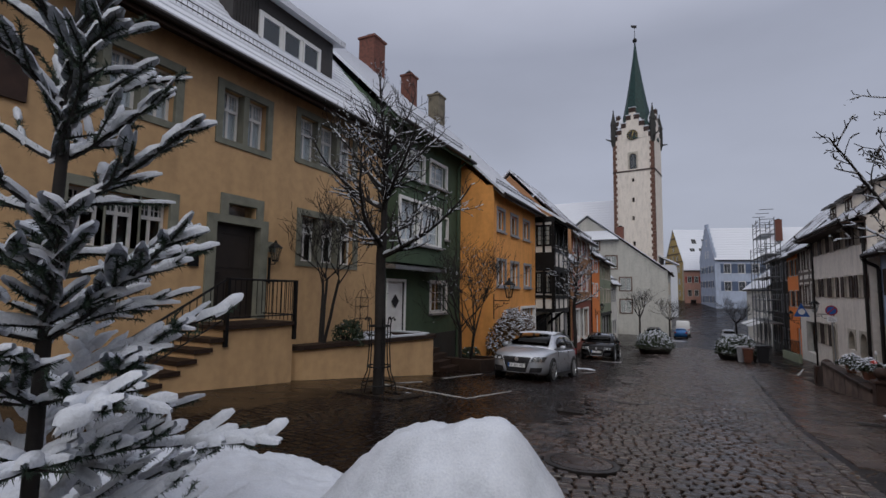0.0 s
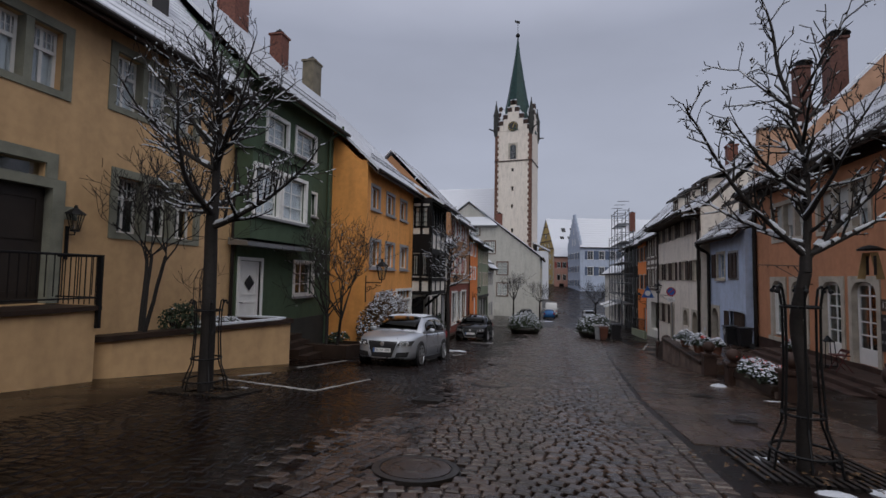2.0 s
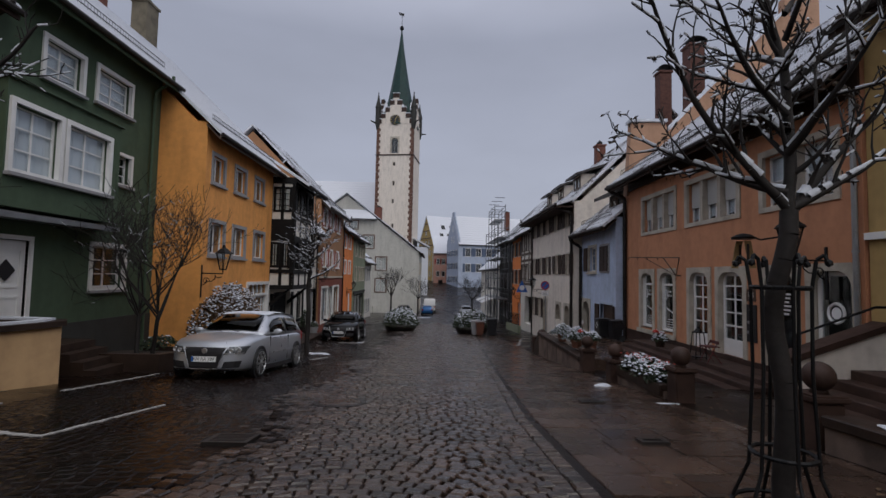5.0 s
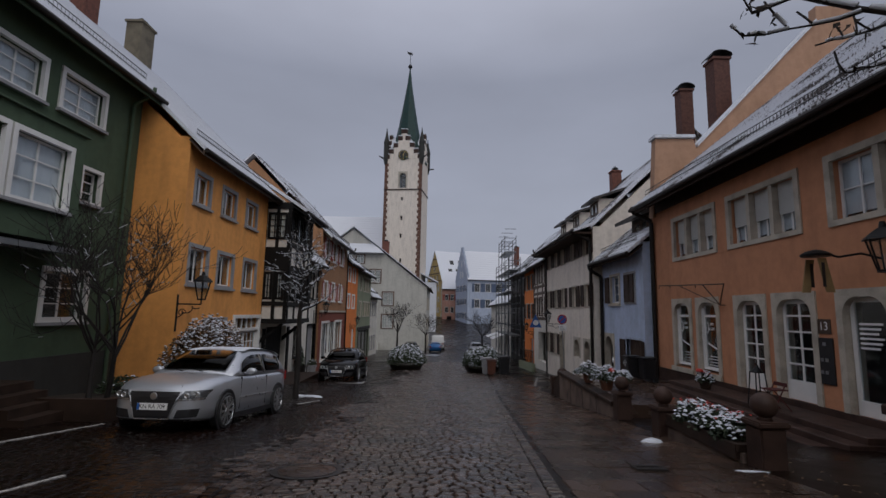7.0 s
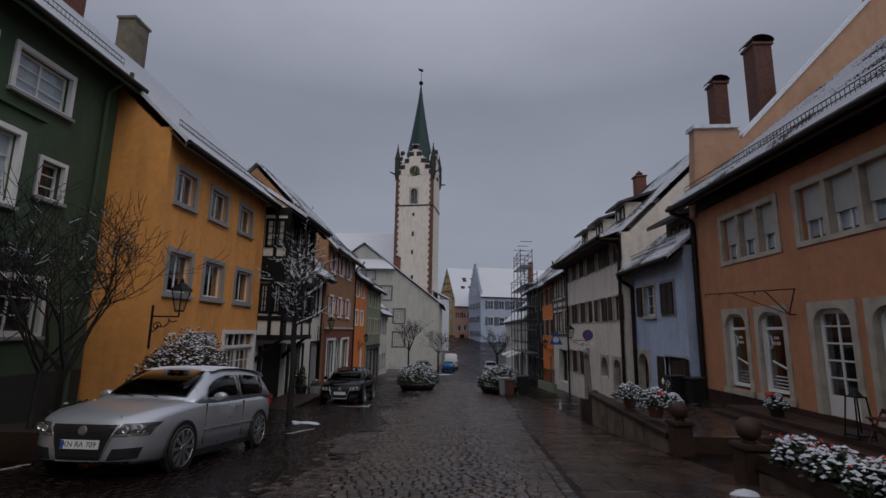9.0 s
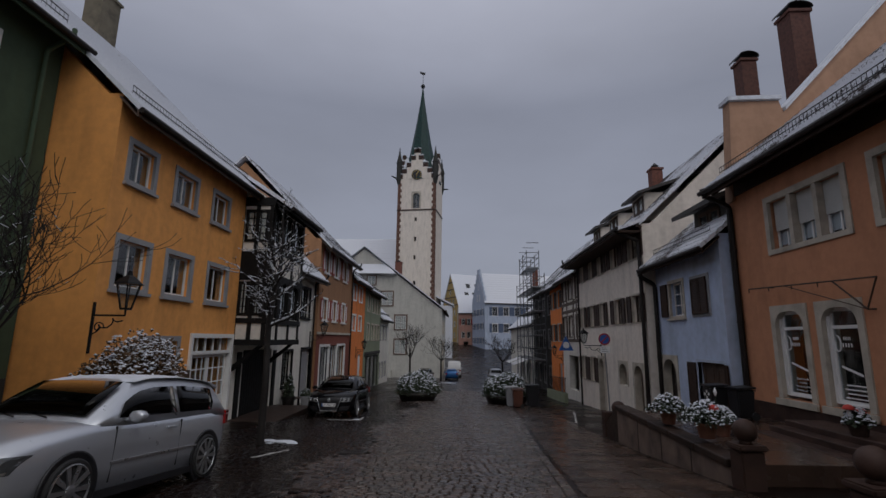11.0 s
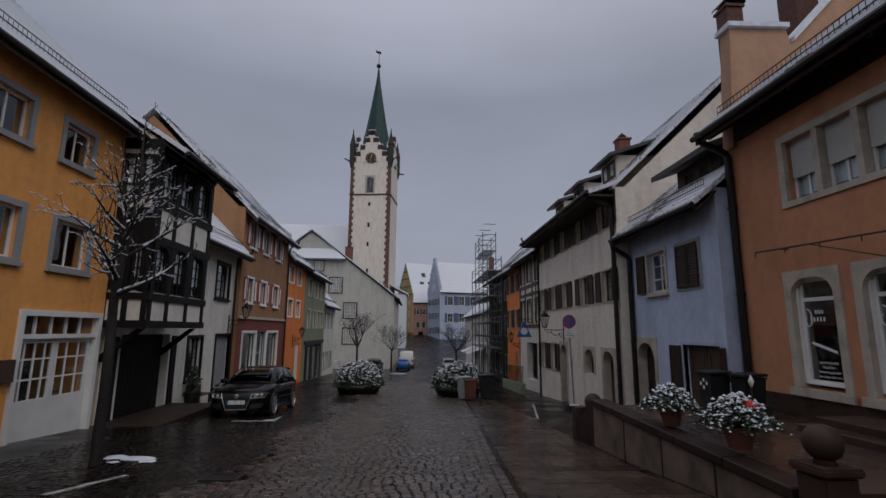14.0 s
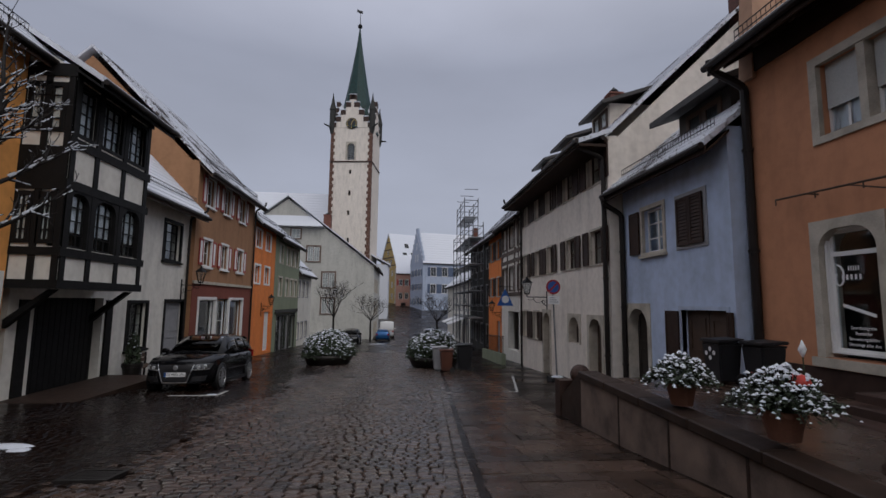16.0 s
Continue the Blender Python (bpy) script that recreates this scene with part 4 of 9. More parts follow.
window(FTS, tim, 0.7, 1.0, 1.4, 2.5, sur="blacktimber", sw=0.05, cols=2, rows=4, sash="blacktimber", rec=-0.05, proud=0.04)
window(FTS, tim, 0.2, 0.95, 4.0, 5.1, sur="blacktimber", sw=0.05, cols=3, rows=4, sash="blacktimber", rec=-0.05, proud=0.04)
for u in (24.85, 27.85):
    bm = bmesh.new()
    hexa(bm, [FT.p(u + du, w, z) for du in (0, 0.16) for w, z in ((-0.15, 0.34), (-1.18, -0.55), (-0.3, 0.34), (-1.18, -0.35))])
    part("brace", bm, M["blacktimber"], tim)
for u in (25.3, 28.62):
    bm = bmesh.new()
    fbox(bm, FW, u, u + 0.3, 0.003, 0.06, -3, 0.1)
    part("door_post", bm, M["blacktimber"], white)
bm = bmesh.new()
fbox(bm, FW, 25.62, 28.6, -0.3, -0.26, -2.6, 0.14)
gdoor = part("garage_door", bm, M["blacktimber"], white, "black boarded barn doors")
for i in range(14):
    bm = bmesh.new()
    fbox(bm, FW, 25.64 + i * 0.21, 25.83 + i * 0.21, -0.258, -0.24, -2.6, 0.14)
    part("board", bm, M["blacktimber"], gdoor)
bm = bmesh.new()
fring(bm, FW, 32.2, 33.9, -2.6, 0.15, 0.1, -0.1, 0.04, 0.02)
part("door_frame", bm, M["blacktimber"], white)
door_leaf(FW, white, 32.32, 33.78, -2.45, 0.04, "greypaint", 0.12, label="grey front door")
lantern(FW, 33.5, 0.85, 0.75, "black iron lantern on a scrolled wall bracket", 1.05)
downpipe(FW, white, 33.75, -2.8, 4.0, ov=0.75)

# brown house: shutters, red shopfront
for (a, b), (z0, z1) in [(s, r) for s in br_u for r in ((4.35, 5.6), (1.65, 2.8))]:
    for u0, u1 in ((a - 0.5, a - 0.11), (b + 0.11, b + 0.5)):
        sh = bmesh.new()
        fring(sh, FBR, u0, u1, z0, z1, 0.05, 0.01, 0.05)
        fbox(sh, FBR, u0 + 0.05, u1 - 0.05, 0.012, 0.035, z0 + 0.05, z1 - 0.05)
        part("shutter", sh, M["redshutter"], brown, "red-edged shutter")
        sh = bmesh.new()
        fbox(sh, FBR, u0 + 0.09, u1 - 0.09, 0.036, 0.042, z0 + 0.1, z1 - 0.1)
        part("shutter_panel", sh, M["whitepaint"], brown)
bm = bmesh.new()
wall(bm, FBR, 34.02, 41.93, -4, 0.84, [(34.7, 40.5, -2.2, 0.2)], 0.02)
for v in bm.verts:
    v.co.x += 0.024
part("ground_floor_facing", bm, M["redbrown"], brown)
bm = bmesh.new()
fbox(bm, FBR, 34.0, 41.95, 0.028, 0.1, 0.82, 0.95)
part("string_course", bm, M["sand"], brown)
window(FBR, brown, 34.75, 36.6, -2.2, 0.15, sur="whitepaint", sw=0.12, cols=1, rows=1, proud=0.06)
window(FBR, brown, 38.5, 40.45, -2.2, 0.15, sur="whitepaint", sw=0.12, cols=1, rows=1, proud=0.06)
door_leaf(FBR, brown, 36.75, 38.35, -2.7, 0.15, "whitepaint", 0.2, (2, 2, -1.9), "white glazed shop door", handle=False)
downpipe(FBR, brown, 41.8, -3.2, 5.9, ov=0.65)

# further houses on the left
FO2 = left_face(-7.4)
hs = [(42.5, 43.6), (44.6, 45.7)]
og = house("house", "narrow bright orange house with pale window frames", FO2, 42.0, 47.0, -4.5, 5.1, 9, 4.2, "orange2", "roof", [(a, b, z, z + 1.05) for a, b in hs for z in (3.4, 1.2)] + [(45.0, 46.3, -3.1, -0.6)], ov=0.5)
for a, b in hs:
    for z in (3.4, 1.2):
        window(FO2, og, a, b, z, z + 1.05, sur="whitepaint", sw=0.12, cols=2, rows=2)
door_leaf(FO2, og, 45.02, 46.28, -3.1, -0.62, "whitepaint", 0.1, label="white door", handle=False)
lantern(FO2, 44.2, -0.1, 0.6, "iron lantern on an orange house front", 1.0)
FS = left_face(-7.4)
hs = [(48.2, 49.2), (50.3, 51.3), (51.8, 52.8), (53.3, 54.3)]
sg = house("house", "grey-green house with dark shopfront", FS, 47.1, 55.0, -5, 4.85, 9, 3.6, "sage", "roof", [(a, b, z, z + 1.3) for a, b in hs for z in (2.9, 0.5)] + [(48, 54, -3.6, -0.9)], ov=0.5)
for a, b in hs:
    for z in (2.9, 0.5):
        window(FS, sg, a, b, z, z + 1.3, sur="sand", sw=0.12, cols=2, rows=3)
for k in range(3):
    window(FS, sg, 48.1 + k * 2, 49.9 + k * 2, -3.6, -0.95, sur="darkplaster", sw=0.1, cols=1, rows=1, sash="greypaint")
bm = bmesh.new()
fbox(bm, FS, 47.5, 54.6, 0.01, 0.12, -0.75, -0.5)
part("shop_fascia", bm, M["darkplaster"], sg)
hs = [(55.8, 56.7), (57.6, 58.5), (59.4, 60.3)]
sw_ = house("house", "low white house with a snowy roof dormer", left_face(-7.6), 55.1, 62.0, -5.5, 2.9, 8, 4.0, "white", "rooffull", [(a, b, z, z + 1.4) for a, b in hs for z in (0.5, -3.2)], ov=0.5)
for a, b in hs:
    for z in (0.5, -3.2):
        window(left_face(-7.6), sw_, a, b, z, z + 1.4, sur="greypaint", sw=0.1, cols=2, rows=3)
bm = bmesh.new()
box(bm, -10, -8.3, 57, 59.4, 3.6, 4.9)
part("dormer", bm, M["sage"], sw_)
bm = bmesh.new()
hexa(bm, [(x, y, z) for x, z in ((-10.4, 5.2), (-7.9, 4.8)) for y in (56.7, 59.7) for z in (z, z + 0.18)])
part("dormer_roof", bm, M["rooffull"], sw_)

FGH = left_face(-2.1)
hs = [76.5, 79, 81.5, 84]
gh = house("house", "big white gabled house with hipped snowy roof", FGH, 75, 92, -7, 4.9, 22.4, 8.6, "gablewhite", "rooffull", [(u, u + 1.1, z, z + 1.7) for u in hs for z in (1.4, -1.6, -4.3)], ov=0.5, gutter="copper", guard=False, gov=0.4)
for u in hs:
    for z in (1.4, -1.6, -4.3):
        window(FGH, gh, u, u + 1.1, z, z + 1.7, sur="sand", sw=0.15, cols=2, rows=3)
FGG = Face(0, 75, 1, 0, 0, -1)
for u, z in ((-8.6, 1.9), (-8.6, -1.4), (-12.6, 1.9), (-12.6, -1.4), (-10.6, 5.2), (-16, 1.9)):
    window(FGG, gh, u, u + 1.5, z, z + 1.85, sur="terrace", sw=0.2, lights=2, cols=2, rows=4, mull=0.08, rec=-0.06, proud=0.08)
window(FGG, gh, -12.7, -11.6, 8.1, 9.3, sur="terrace", sw=0.18, cols=2, rows=3, rec=-0.06, proud=0.08)
bm = bmesh.new()
v = [bm.verts.new(p) for p in ((-17.5, 74.2, 9.6), (-8.6, 74.2, 9.6), (-13.3, 76.5, 13.75), (-17.5, 75.2, 9.4), (-8.6, 75.2, 9.4))]
for f in ((0, 1, 2), (3, 0, 2), (1, 4, 2), (0, 3, 4, 1), (3, 2, 4)):
    bm.faces.new([v[i] for i in f])
part("hip_roof", bm, M["rooffull"], gh)
bm = bmesh.new()
box(bm, -9.9, -8.9, 74.1, 75, -6, -3.6)
part("porch", bm, M["gablewhite"], gh)
chimney(-9.0, 80, 9.3, 12.0, 1.0, 1.0, "brick", "brown brick chimney behind the white gable")

# ---- church ----
ct, st = math.cos(radians(7.6)), math.sin(radians(7.6))
FC = Face(-13.1, 106.6, ct, -st, -st, -ct)
WID = 8.3
tower = thing("church_tower", FC.p(WID / 2, -WID / 2, -6), "pale plastered church tower with stepped gables and green spire", "church tower")
bm = bmesh.new()
wall(bm, FC, 0, WID, -6, 34.6, [(3.35, 4.85, 28.0, 31.4), (3.8, 4.3, 25.2, 26.0), (3.8, 4.3, 20.8, 21.8), (3.75, 4.2, 16.9, 17.8), (3.8, 4.3, 11.5, 12.4)], 0.6)
FCS = Face(*FC.p(WID, 0, 0)[:2], st, ct, ct, -st)
part("wall", bm, M["cream"], tower)
for u0, u1, w0, w1 in ((0, 0.6, -WID, -0.603), (WID - 0.6, WID, -WID, -0.603), (0.603, WID - 0.603, -WID, -WID + 0.6)):
    bm = bmesh.new()
    fbox(bm, FC, u0, u1, w0, w1, -6, 34.6)
    part("side_wall", bm, M["cream"], tower)
# added dark sheet that paints the shade inside the tower openings
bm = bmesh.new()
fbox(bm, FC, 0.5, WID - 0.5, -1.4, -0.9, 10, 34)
part("inner_wall", bm, M["roomshade"], tower)
bm = bmesh.new()
fbox(bm, FC, -0.12, WID + 0.12, 0.004, 0.14, 27.5, 27.75), fbox(bm, FCS, 0, WID, 0.004, 0.14, 27.5, 27.75)
part("string_course", bm, M["redstone"], tower)
for i in range(58):
    z = -4 + i * 0.66
    for k, F_ in enumerate((FC, FC, FCS)):
        bm = bmesh.new()
        a = (0.85, 0.6)[i % 2]
        if k == 0:
            fbox(bm, F_, -0.03, a, 0.004, 0.05, z, z + 0.64)
        elif k == 1:
            fbox(bm, F_, WID - a, WID + 0.03, 0.004, 0.05, z, z + 0.64)
        else:
            fbox(bm, F_, 0.0, 1.25 - a, 0.004, 0.05, z, z + 0.64)
        part("quoin", bm, M["quoinstone"], tower)
window(FC, tower, 3.35, 4.85, 28.0, 31.4, sur="sand", sw=0.3, arch=0.75, cols=2, rows=2, sash="greypaint", rec=0.3, proud=0.1)
for F_, wlab in ((FC, 0), (FCS, 1), (Face(*FC.p(0, -WID, 0)[:2], -st, -ct, -ct, st), 2)):
    steps = [(0.0, 35.8), (0.9, 37.0), (1.85, 38.4), (2.85, 40.0), (3.5, 41.6)]
    for k, (u, z) in enumerate(steps):
        bm = bmesh.new()
        fbox(bm, F_, u, WID - u, -0.55 - k * 0.004, 0.05 + k * 0.004, 34.6 if k == 0 else steps[k - 1][1], z)
        part("gable_step", bm, M["cream"], tower)
        for a, b in ((u - 0.05, u + 1.0), (WID - u - 1.0, WID - u + 0.05)):
            bm = bmesh.new()
            fbox(bm, F_, a, b, -0.6, 0.1, z - 1.15, z - 0.14)
            part("coping_stone", bm, M["redstone"], tower)
            bm = bmesh.new()
            fbox(bm, F_, a, b, -0.6, 0.1, z - 0.135, z + 0.06)
            part("snow_cap", bm, M["snow"], tower)
bm = bmesh.new()
for i in range(24):
    a, b = 2 * math.pi * i / 24, 2 * math.pi * (i + 1) / 24
    hexa(bm, [FC.p(4.1 + r * math.cos(k), w, 35.45 + r * math.sin(k)) for k in (a, b) for r in (0.05, 1.15) for w in (0.08, 0.16)])
clk = part("clock_face", bm, M["plasticdark"], tower, "black clock face with gilt numerals")
for i in range(12):
    bm = bmesh.new()
    a = math.pi / 6 * i
    tube(bm, FC.p(4.1 + 0.8 * math.cos(a), 0.2, 35.45 + 0.8 * math.sin(a)), FC.p(4.1 + 1.08 * math.cos(a), 0.2, 35.45 + 1.08 * math.sin(a)), 0.06, n=4)
    part("numeral", bm, M["gold"], clk)
for a, r in ((math.radians(62), 0.85), (math.radians(-95), 0.55)):
    bm = bmesh.new()
    tube(bm, FC.p(4.1, 0.24, 35.45), FC.p(4.1 + r * math.cos(a), 0.24, 35.45 + r * math.sin(a)), 0.07, 0.03, n=4)
    part("clock_hand", bm, M["gold"], clk)
cx, cy, _ = FC.p(WID / 2, -WID / 2, 0)
bm = bmesh.new()
lathe(bm, (cx, cy, 0), [(4.6, 34.6), (3.6, 37.5), (3.0, 40.0), (2.2, 44.0), (1.35, 49.0), (0.55, 54.2), (0.18, 57.5), (0.12, 58.2)], 8)
part("spire", bm, M["spire"], tower, "green glazed tile spire")
bm = bmesh.new()
for k in range(4):
    a = radians(-7.6) + math.pi / 2 * k
    for s_ in (-1, 1):
        p0 = (cx + 2.6 * math.cos(a) + s_ * 1.6 * math.sin(a), cy + 2.6 * math.sin(a) - s_ * 1.6 * math.cos(a), 39.2)
        p1 = (cx + 4.0 * math.cos(a) + s_ * 2.6 * math.sin(a), cy + 4.0 * math.sin(a) - s_ * 2.6 * math.cos(a), 36.6)
        p2 = (cx + 4.0 * math.cos(a), cy + 4.0 * math.sin(a), 41.0)
        p3 = (cx + 2.2 * math.cos(a), cy + 2.2 * math.sin(a), 41.0)
        f = [bm.verts.new(p) for p in (p0, p1, p2, p3)]
        g = [bm.verts.new((p[0], p[1], p[2] - 0.3)) for p in (p0, p1, p2, p3)]
        bm.faces.new(f), bm.faces.new(g[::-1])
        for i in range(4):
            bm.faces.new((f[i], f[(i + 1) % 4], g[(i + 1) % 4], g[i]))
part("gable_roof", bm, M["rooffull"], tower)
bm = bmesh.new()
lathe(bm, (cx, cy, 58.0), [(0.1, 0), (0.45, 0.3), (0.5, 0.65), (0.3, 1.0), (0.06, 1.15), (0.05, 3.6)], 10)
part("finial", bm, M["iron"], tower)
bm = bmesh.new()
hexa(bm, [(cx + dx, cy + dy, 61.3 + dz) for dx, dz in ((-0.5, 0.35), (0.45, 0.1)) for dy in (-0.04, 0.04) for dz in (dz, dz + 0.35)])
hexa(bm, [(cx + dx, cy + dy, 61.3 + dz) for dx, dz in ((-0.75, 0.6), (-0.45, 0.4)) for dy in (-0.03, 0.03) for dz in (dz, dz + 0.3)])
part("weathercock", bm, M["iron"], tower)
for u, w in ((0.15, -0.15), (WID - 0.15, -0.15), (WID - 0.15, -WID + 0.15), (0.15, -WID + 0.15)):
    p = FC.p(u, w, 34.6)
    bm = bmesh.new()
    lathe(bm, p, [(0.35, -1.2), (0.6, 0), (0.6, 3.6), (0.7, 3.7), (0.35, 5.2), (0.08, 6.8), (0.12, 7.0), (0.02, 7.3)], 6)
    part("pinnacle", bm, M["darkplaster"], tower)
    o = (p[0] - cx, p[1] - cy)
    bm = bmesh.new()
    tube(bm, p, (p[0] + o[0] * 0.33, p[1] + o[1] * 0.33, 35.0), 0.22, 0.12)
    part("gargoyle", bm, M["darkplaster"], tower)
nave = house("church_nave", "long church nave with a deep snow roof", Face(0, 113, 1, 0, 0, -1), -45, -11, -6, 12, 17, 12.3, "cream", "rooffull", [], guard=False, ov=0.4, course=0.8)
nave["category"] = "church"
bm = bmesh.new()
box(bm, -5.2, -1.2, 108, 120, -6, 7.5)
hexa(bm, [(x, y, z) for x, z in ((-5.2, 9.6), (-0.8, 7.4)) for y in (107.6, 120) for z in (z, z + 0.3)])
tagged(part("sacristy", bm, M["rooffull"]), "low snow-covered annex beside the church tower", "building")

# ---- far end of the street ----
a = radians(25)
FYH = Face(0.1, 150, math.cos(a), math.sin(a), math.sin(a), -math.cos(a))
yh = house("house", "tall ochre house with timber-framed gable and skylights", FYH, 0, 17, -4, 10.5, 12, 10.0, "ochre", "rooffull", [], guard=False, ov=0.4, course=0.8)
FYG = Face(*FYH.p(0, 0, 0)[:2], -FYH.n[0], -FYH.n[1], -FYH.d[0], -FYH.d[1])
for z in (1.0, 4.3, 7.6):
    for u in (2.2, 4.8, 7.4, 9.6):
        window(FYG, yh, u, u + 0.9, z, z + 1.5, sur="sand", sw=0.1, cols=2, rows=2, rec=-0.05, proud=0.06)
for z, n in ((10.6, 0.3), (13.0, 1.8), (15.4, 3.2), (17.6, 4.6)):
    bm = bmesh.new()
    fbox(bm, FYG, n, 12 - n, 0.01, 0.1, z, z + 0.3)
    part("beam", bm, M["brownwood"], yh)
for u, z in ((3.2, 11.2), (5.5, 11.2), (7.8, 11.2), (5.5, 14.0)):
    window(FYG, yh, u, u + 0.9, z, z + 1.2, sur="brownwood", sw=0.12, cols=1, rows=1, rec=-0.05, proud=0.06)
for i in range(14):
    bm = bmesh.new()
    fbox(bm, FYG, -0.02, (0.9, 0.6)[i % 2], 0.01, 0.08, -2 + i * 0.85, -2 + i * 0.85 + 0.8)
    part("quoin", bm, M["sand"], yh)
sl = 10 / 6
for u, w in ((3, -1.6), (5.6, -1.6), (8.2, -1.6), (4.2, -3.3), (7.2, -3.3)):
    bm = bmesh.new()
    hexa(bm, [FYH.p(u + du, w + dw, 10.5 - (w + dw) * sl + 0.2 + dz) for du in (0, 1.3) for dw in (0, -0.75) for dz in (0, 0.1)])
    part("skylight", bm, M["plasticdark"], yh)
pk = house("house", "small pink house with snowy roof", Face(0, 143, 1, 0, 0, -1), 0.2, 4.6, -4, 8.2, 9, 5.0, "pink", "rooffull", [(1.0, 1.9, 1.0, 2.6), (2.6, 3.5, 1.0, 2.6), (1.0, 1.9, 4.6, 6.2), (2.6, 3.5, 4.6, 6.2), (1.6, 2.9, -2, -0.0)], guard=False, ov=0.4, course=0.8)
for u in (1.0, 2.6):
    for z in (1.0, 4.6):
        window(Face(0, 143, 1, 0, 0, -1), pk, u, u + 0.9, z, z + 1.6, sur="sand", sw=0.12, cols=2, rows=2, shut="redshutter" if z > 3 else None)
FSH = Face(6.8, 130, 0.974, 0.228, 0.228, -0.974)
us = [2.0, 5.0, 8.0, 11.0]
sh_ = house("house", "pale blue-white house with stepped gable and snowy roof", FSH, 0, 26, -5, 10.2, 12.3, 7.9, "lblue", "rooffull", [(u, u + 1.4, z, z + 2.2) for u in us for z in (6.6, 2.4)], guard=False, ov=0.4, course=0.8)
for u in us:
    for z in (6.6, 2.4):
        window(FSH, sh_, u, u + 1.4, z, z + 2.2, sur="whitepaint", sw=0.1, cols=2, rows=2, shut="blueshutter")
FSG = Face(6.8, 130, -0.228, 0.974, -0.974, -0.228)
for k in range(7):
    bm = bmesh.new()
    fbox(bm, FSG, k * 0.88, 12.3 - k * 0.88, -0.4 - 0.003 * k, 0.02 + 0.003 * k, 10.2 if k == 0 else 10.4 + k * 1.25 - 0.0, 11.65 + k * 1.25)
    part("gable_step", bm, M["lblue"], sh_)
for u, z in [(u, z) for z in (-0.5, 3.2, 6.8) for u in (1.6, 4.4, 7.2, 10)] + [(4.4, 10.6), (6.6, 10.6), (5.5, 13.6)]:
    window(FSG, sh_, u, u + 0.9, z, z + 1.6, sur="whitepaint", sw=0.08, cols=2, rows=2, rec=-0.05, proud=0.06, shut="blueshutter" if z < 10 else None)
chimney(*FSH.p(15, -3.0, 0)[:2], 14.5, 19.5, 1.3, 1.3, "brick", "tall brick chimney on the stepped-gable house")

# ---- rest of the right side ----
for k, (a, b) in enumerate(o_up):
    window(FO, orange, a, b, 2.92, 4.15, sur="sand", sw=0.14, lights=3 if k < 2 else 2, curtain=0.9, cols=2, rows=2, mull=0.13, rec=0.16, blind=0.62 if k < 2 else 0, proud=0.04)
for k, (a, b) in enumerate(o_lo):
    z0 = -0.65 if k < 2 else -0.85
    bm = bmesh.new()
    arch_ring(bm, FO, a, b, z0, 1.4, 0.34, 0.145, -0.34, 0.04, 0.15)
    sr = part("arched_surround", bm, M["sand"], orange)
    if k < 2:
        window(FO, orange, a + 0.05, b - 0.05, z0 + 0.1, 1.38, sur="whitepaint", sw=0.03, cols=1, rows=1, transom=0.2, rec=0.12, proud=-0.06)
        bm = bmesh.new()
        fbox(bm, FO, a - 0.2, b + 0.2, 0.045, 0.1, z0 - 0.15, z0 - 0.004)
        part("sill", bm, M["sand"], orange)
    else:
        door_leaf(FO, orange, a + 0.03, b - 0.03, z0 + 0.02, 1.38, "whitepaint", 0.1, (2, 5, z0 + 0.45) if k < 4 else (1, 1, z0 + 0.3), "white glazed shop door in a stone arch", handle=True)
bm = bmesh.new()
fbox(bm, FO, 11.0, 21.9, 0.003, 0.05, 4.72, 5.34)
part("frieze", bm, M["soffit"], orange)
for i in range(14):
    bm = bmesh.new()
    u = 11.3 + i * 0.78
    hexa(bm, [FO.p(u + du, w, z) for du in (0, 0.12) for w, z in ((0.052, 5.12), (0.052, 5.3), (0.68, 4.72), (0.68, 4.82))])
    part("rafter", bm, M["soffit"], orange)
bm = bmesh.new()
fbox(bm, FO, 11.0, 21.88, 0.003, 0.05, -3, -0.82)
part("plinth", bm, M["redstone"], orange)
downpipe(FO, orange, 21.78, -1.8, 5.0, ov=0.8, r=0.08)
downpipe(FO, orange, 11.08, -1.0, 5.3, ov=0.8, m="zinc")
firewall = thing("firewall", (10, 21.8, 5), "salmon rendered parapet gable with snow on its top", "wall")
bm = bmesh.new()
prof = [(8.0, 4.6), (8.2, 7.62), (9.62, 7.66), (9.72, 7.3), (14.7, 12.6), (14.72, 13.2), (16.2, 13.25), (16.2, 5)]
lo, hi = [bm.verts.new((x, 21.92, z)) for x, z in prof], [bm.verts.new((x, 21.55, z)) for x, z in prof]
bm.faces.new(lo), bm.faces.new(hi[::-1])
for i in range(len(prof)):
    bm.faces.new((lo[i], lo[(i + 1) % len(prof)], hi[(i + 1) % len(prof)], hi[i]))
part("wall", bm, plaster("salmon_plaster", (0.4, 0.235, 0.15)), firewall)
bm = bmesh.new()
for (x0, z0), (x1, z1) in (((8.12, 7.64), (9.66, 7.68)), ((9.74, 7.33), (14.65, 12.5))):
    hexa(bm, [(x, y, z + dz) for x, z in ((x0, z0), (x1, z1)) for y in (21.45, 22.0) for dz in (0, 0.12)])
part("snow_cap", bm, M["snow"], firewall)

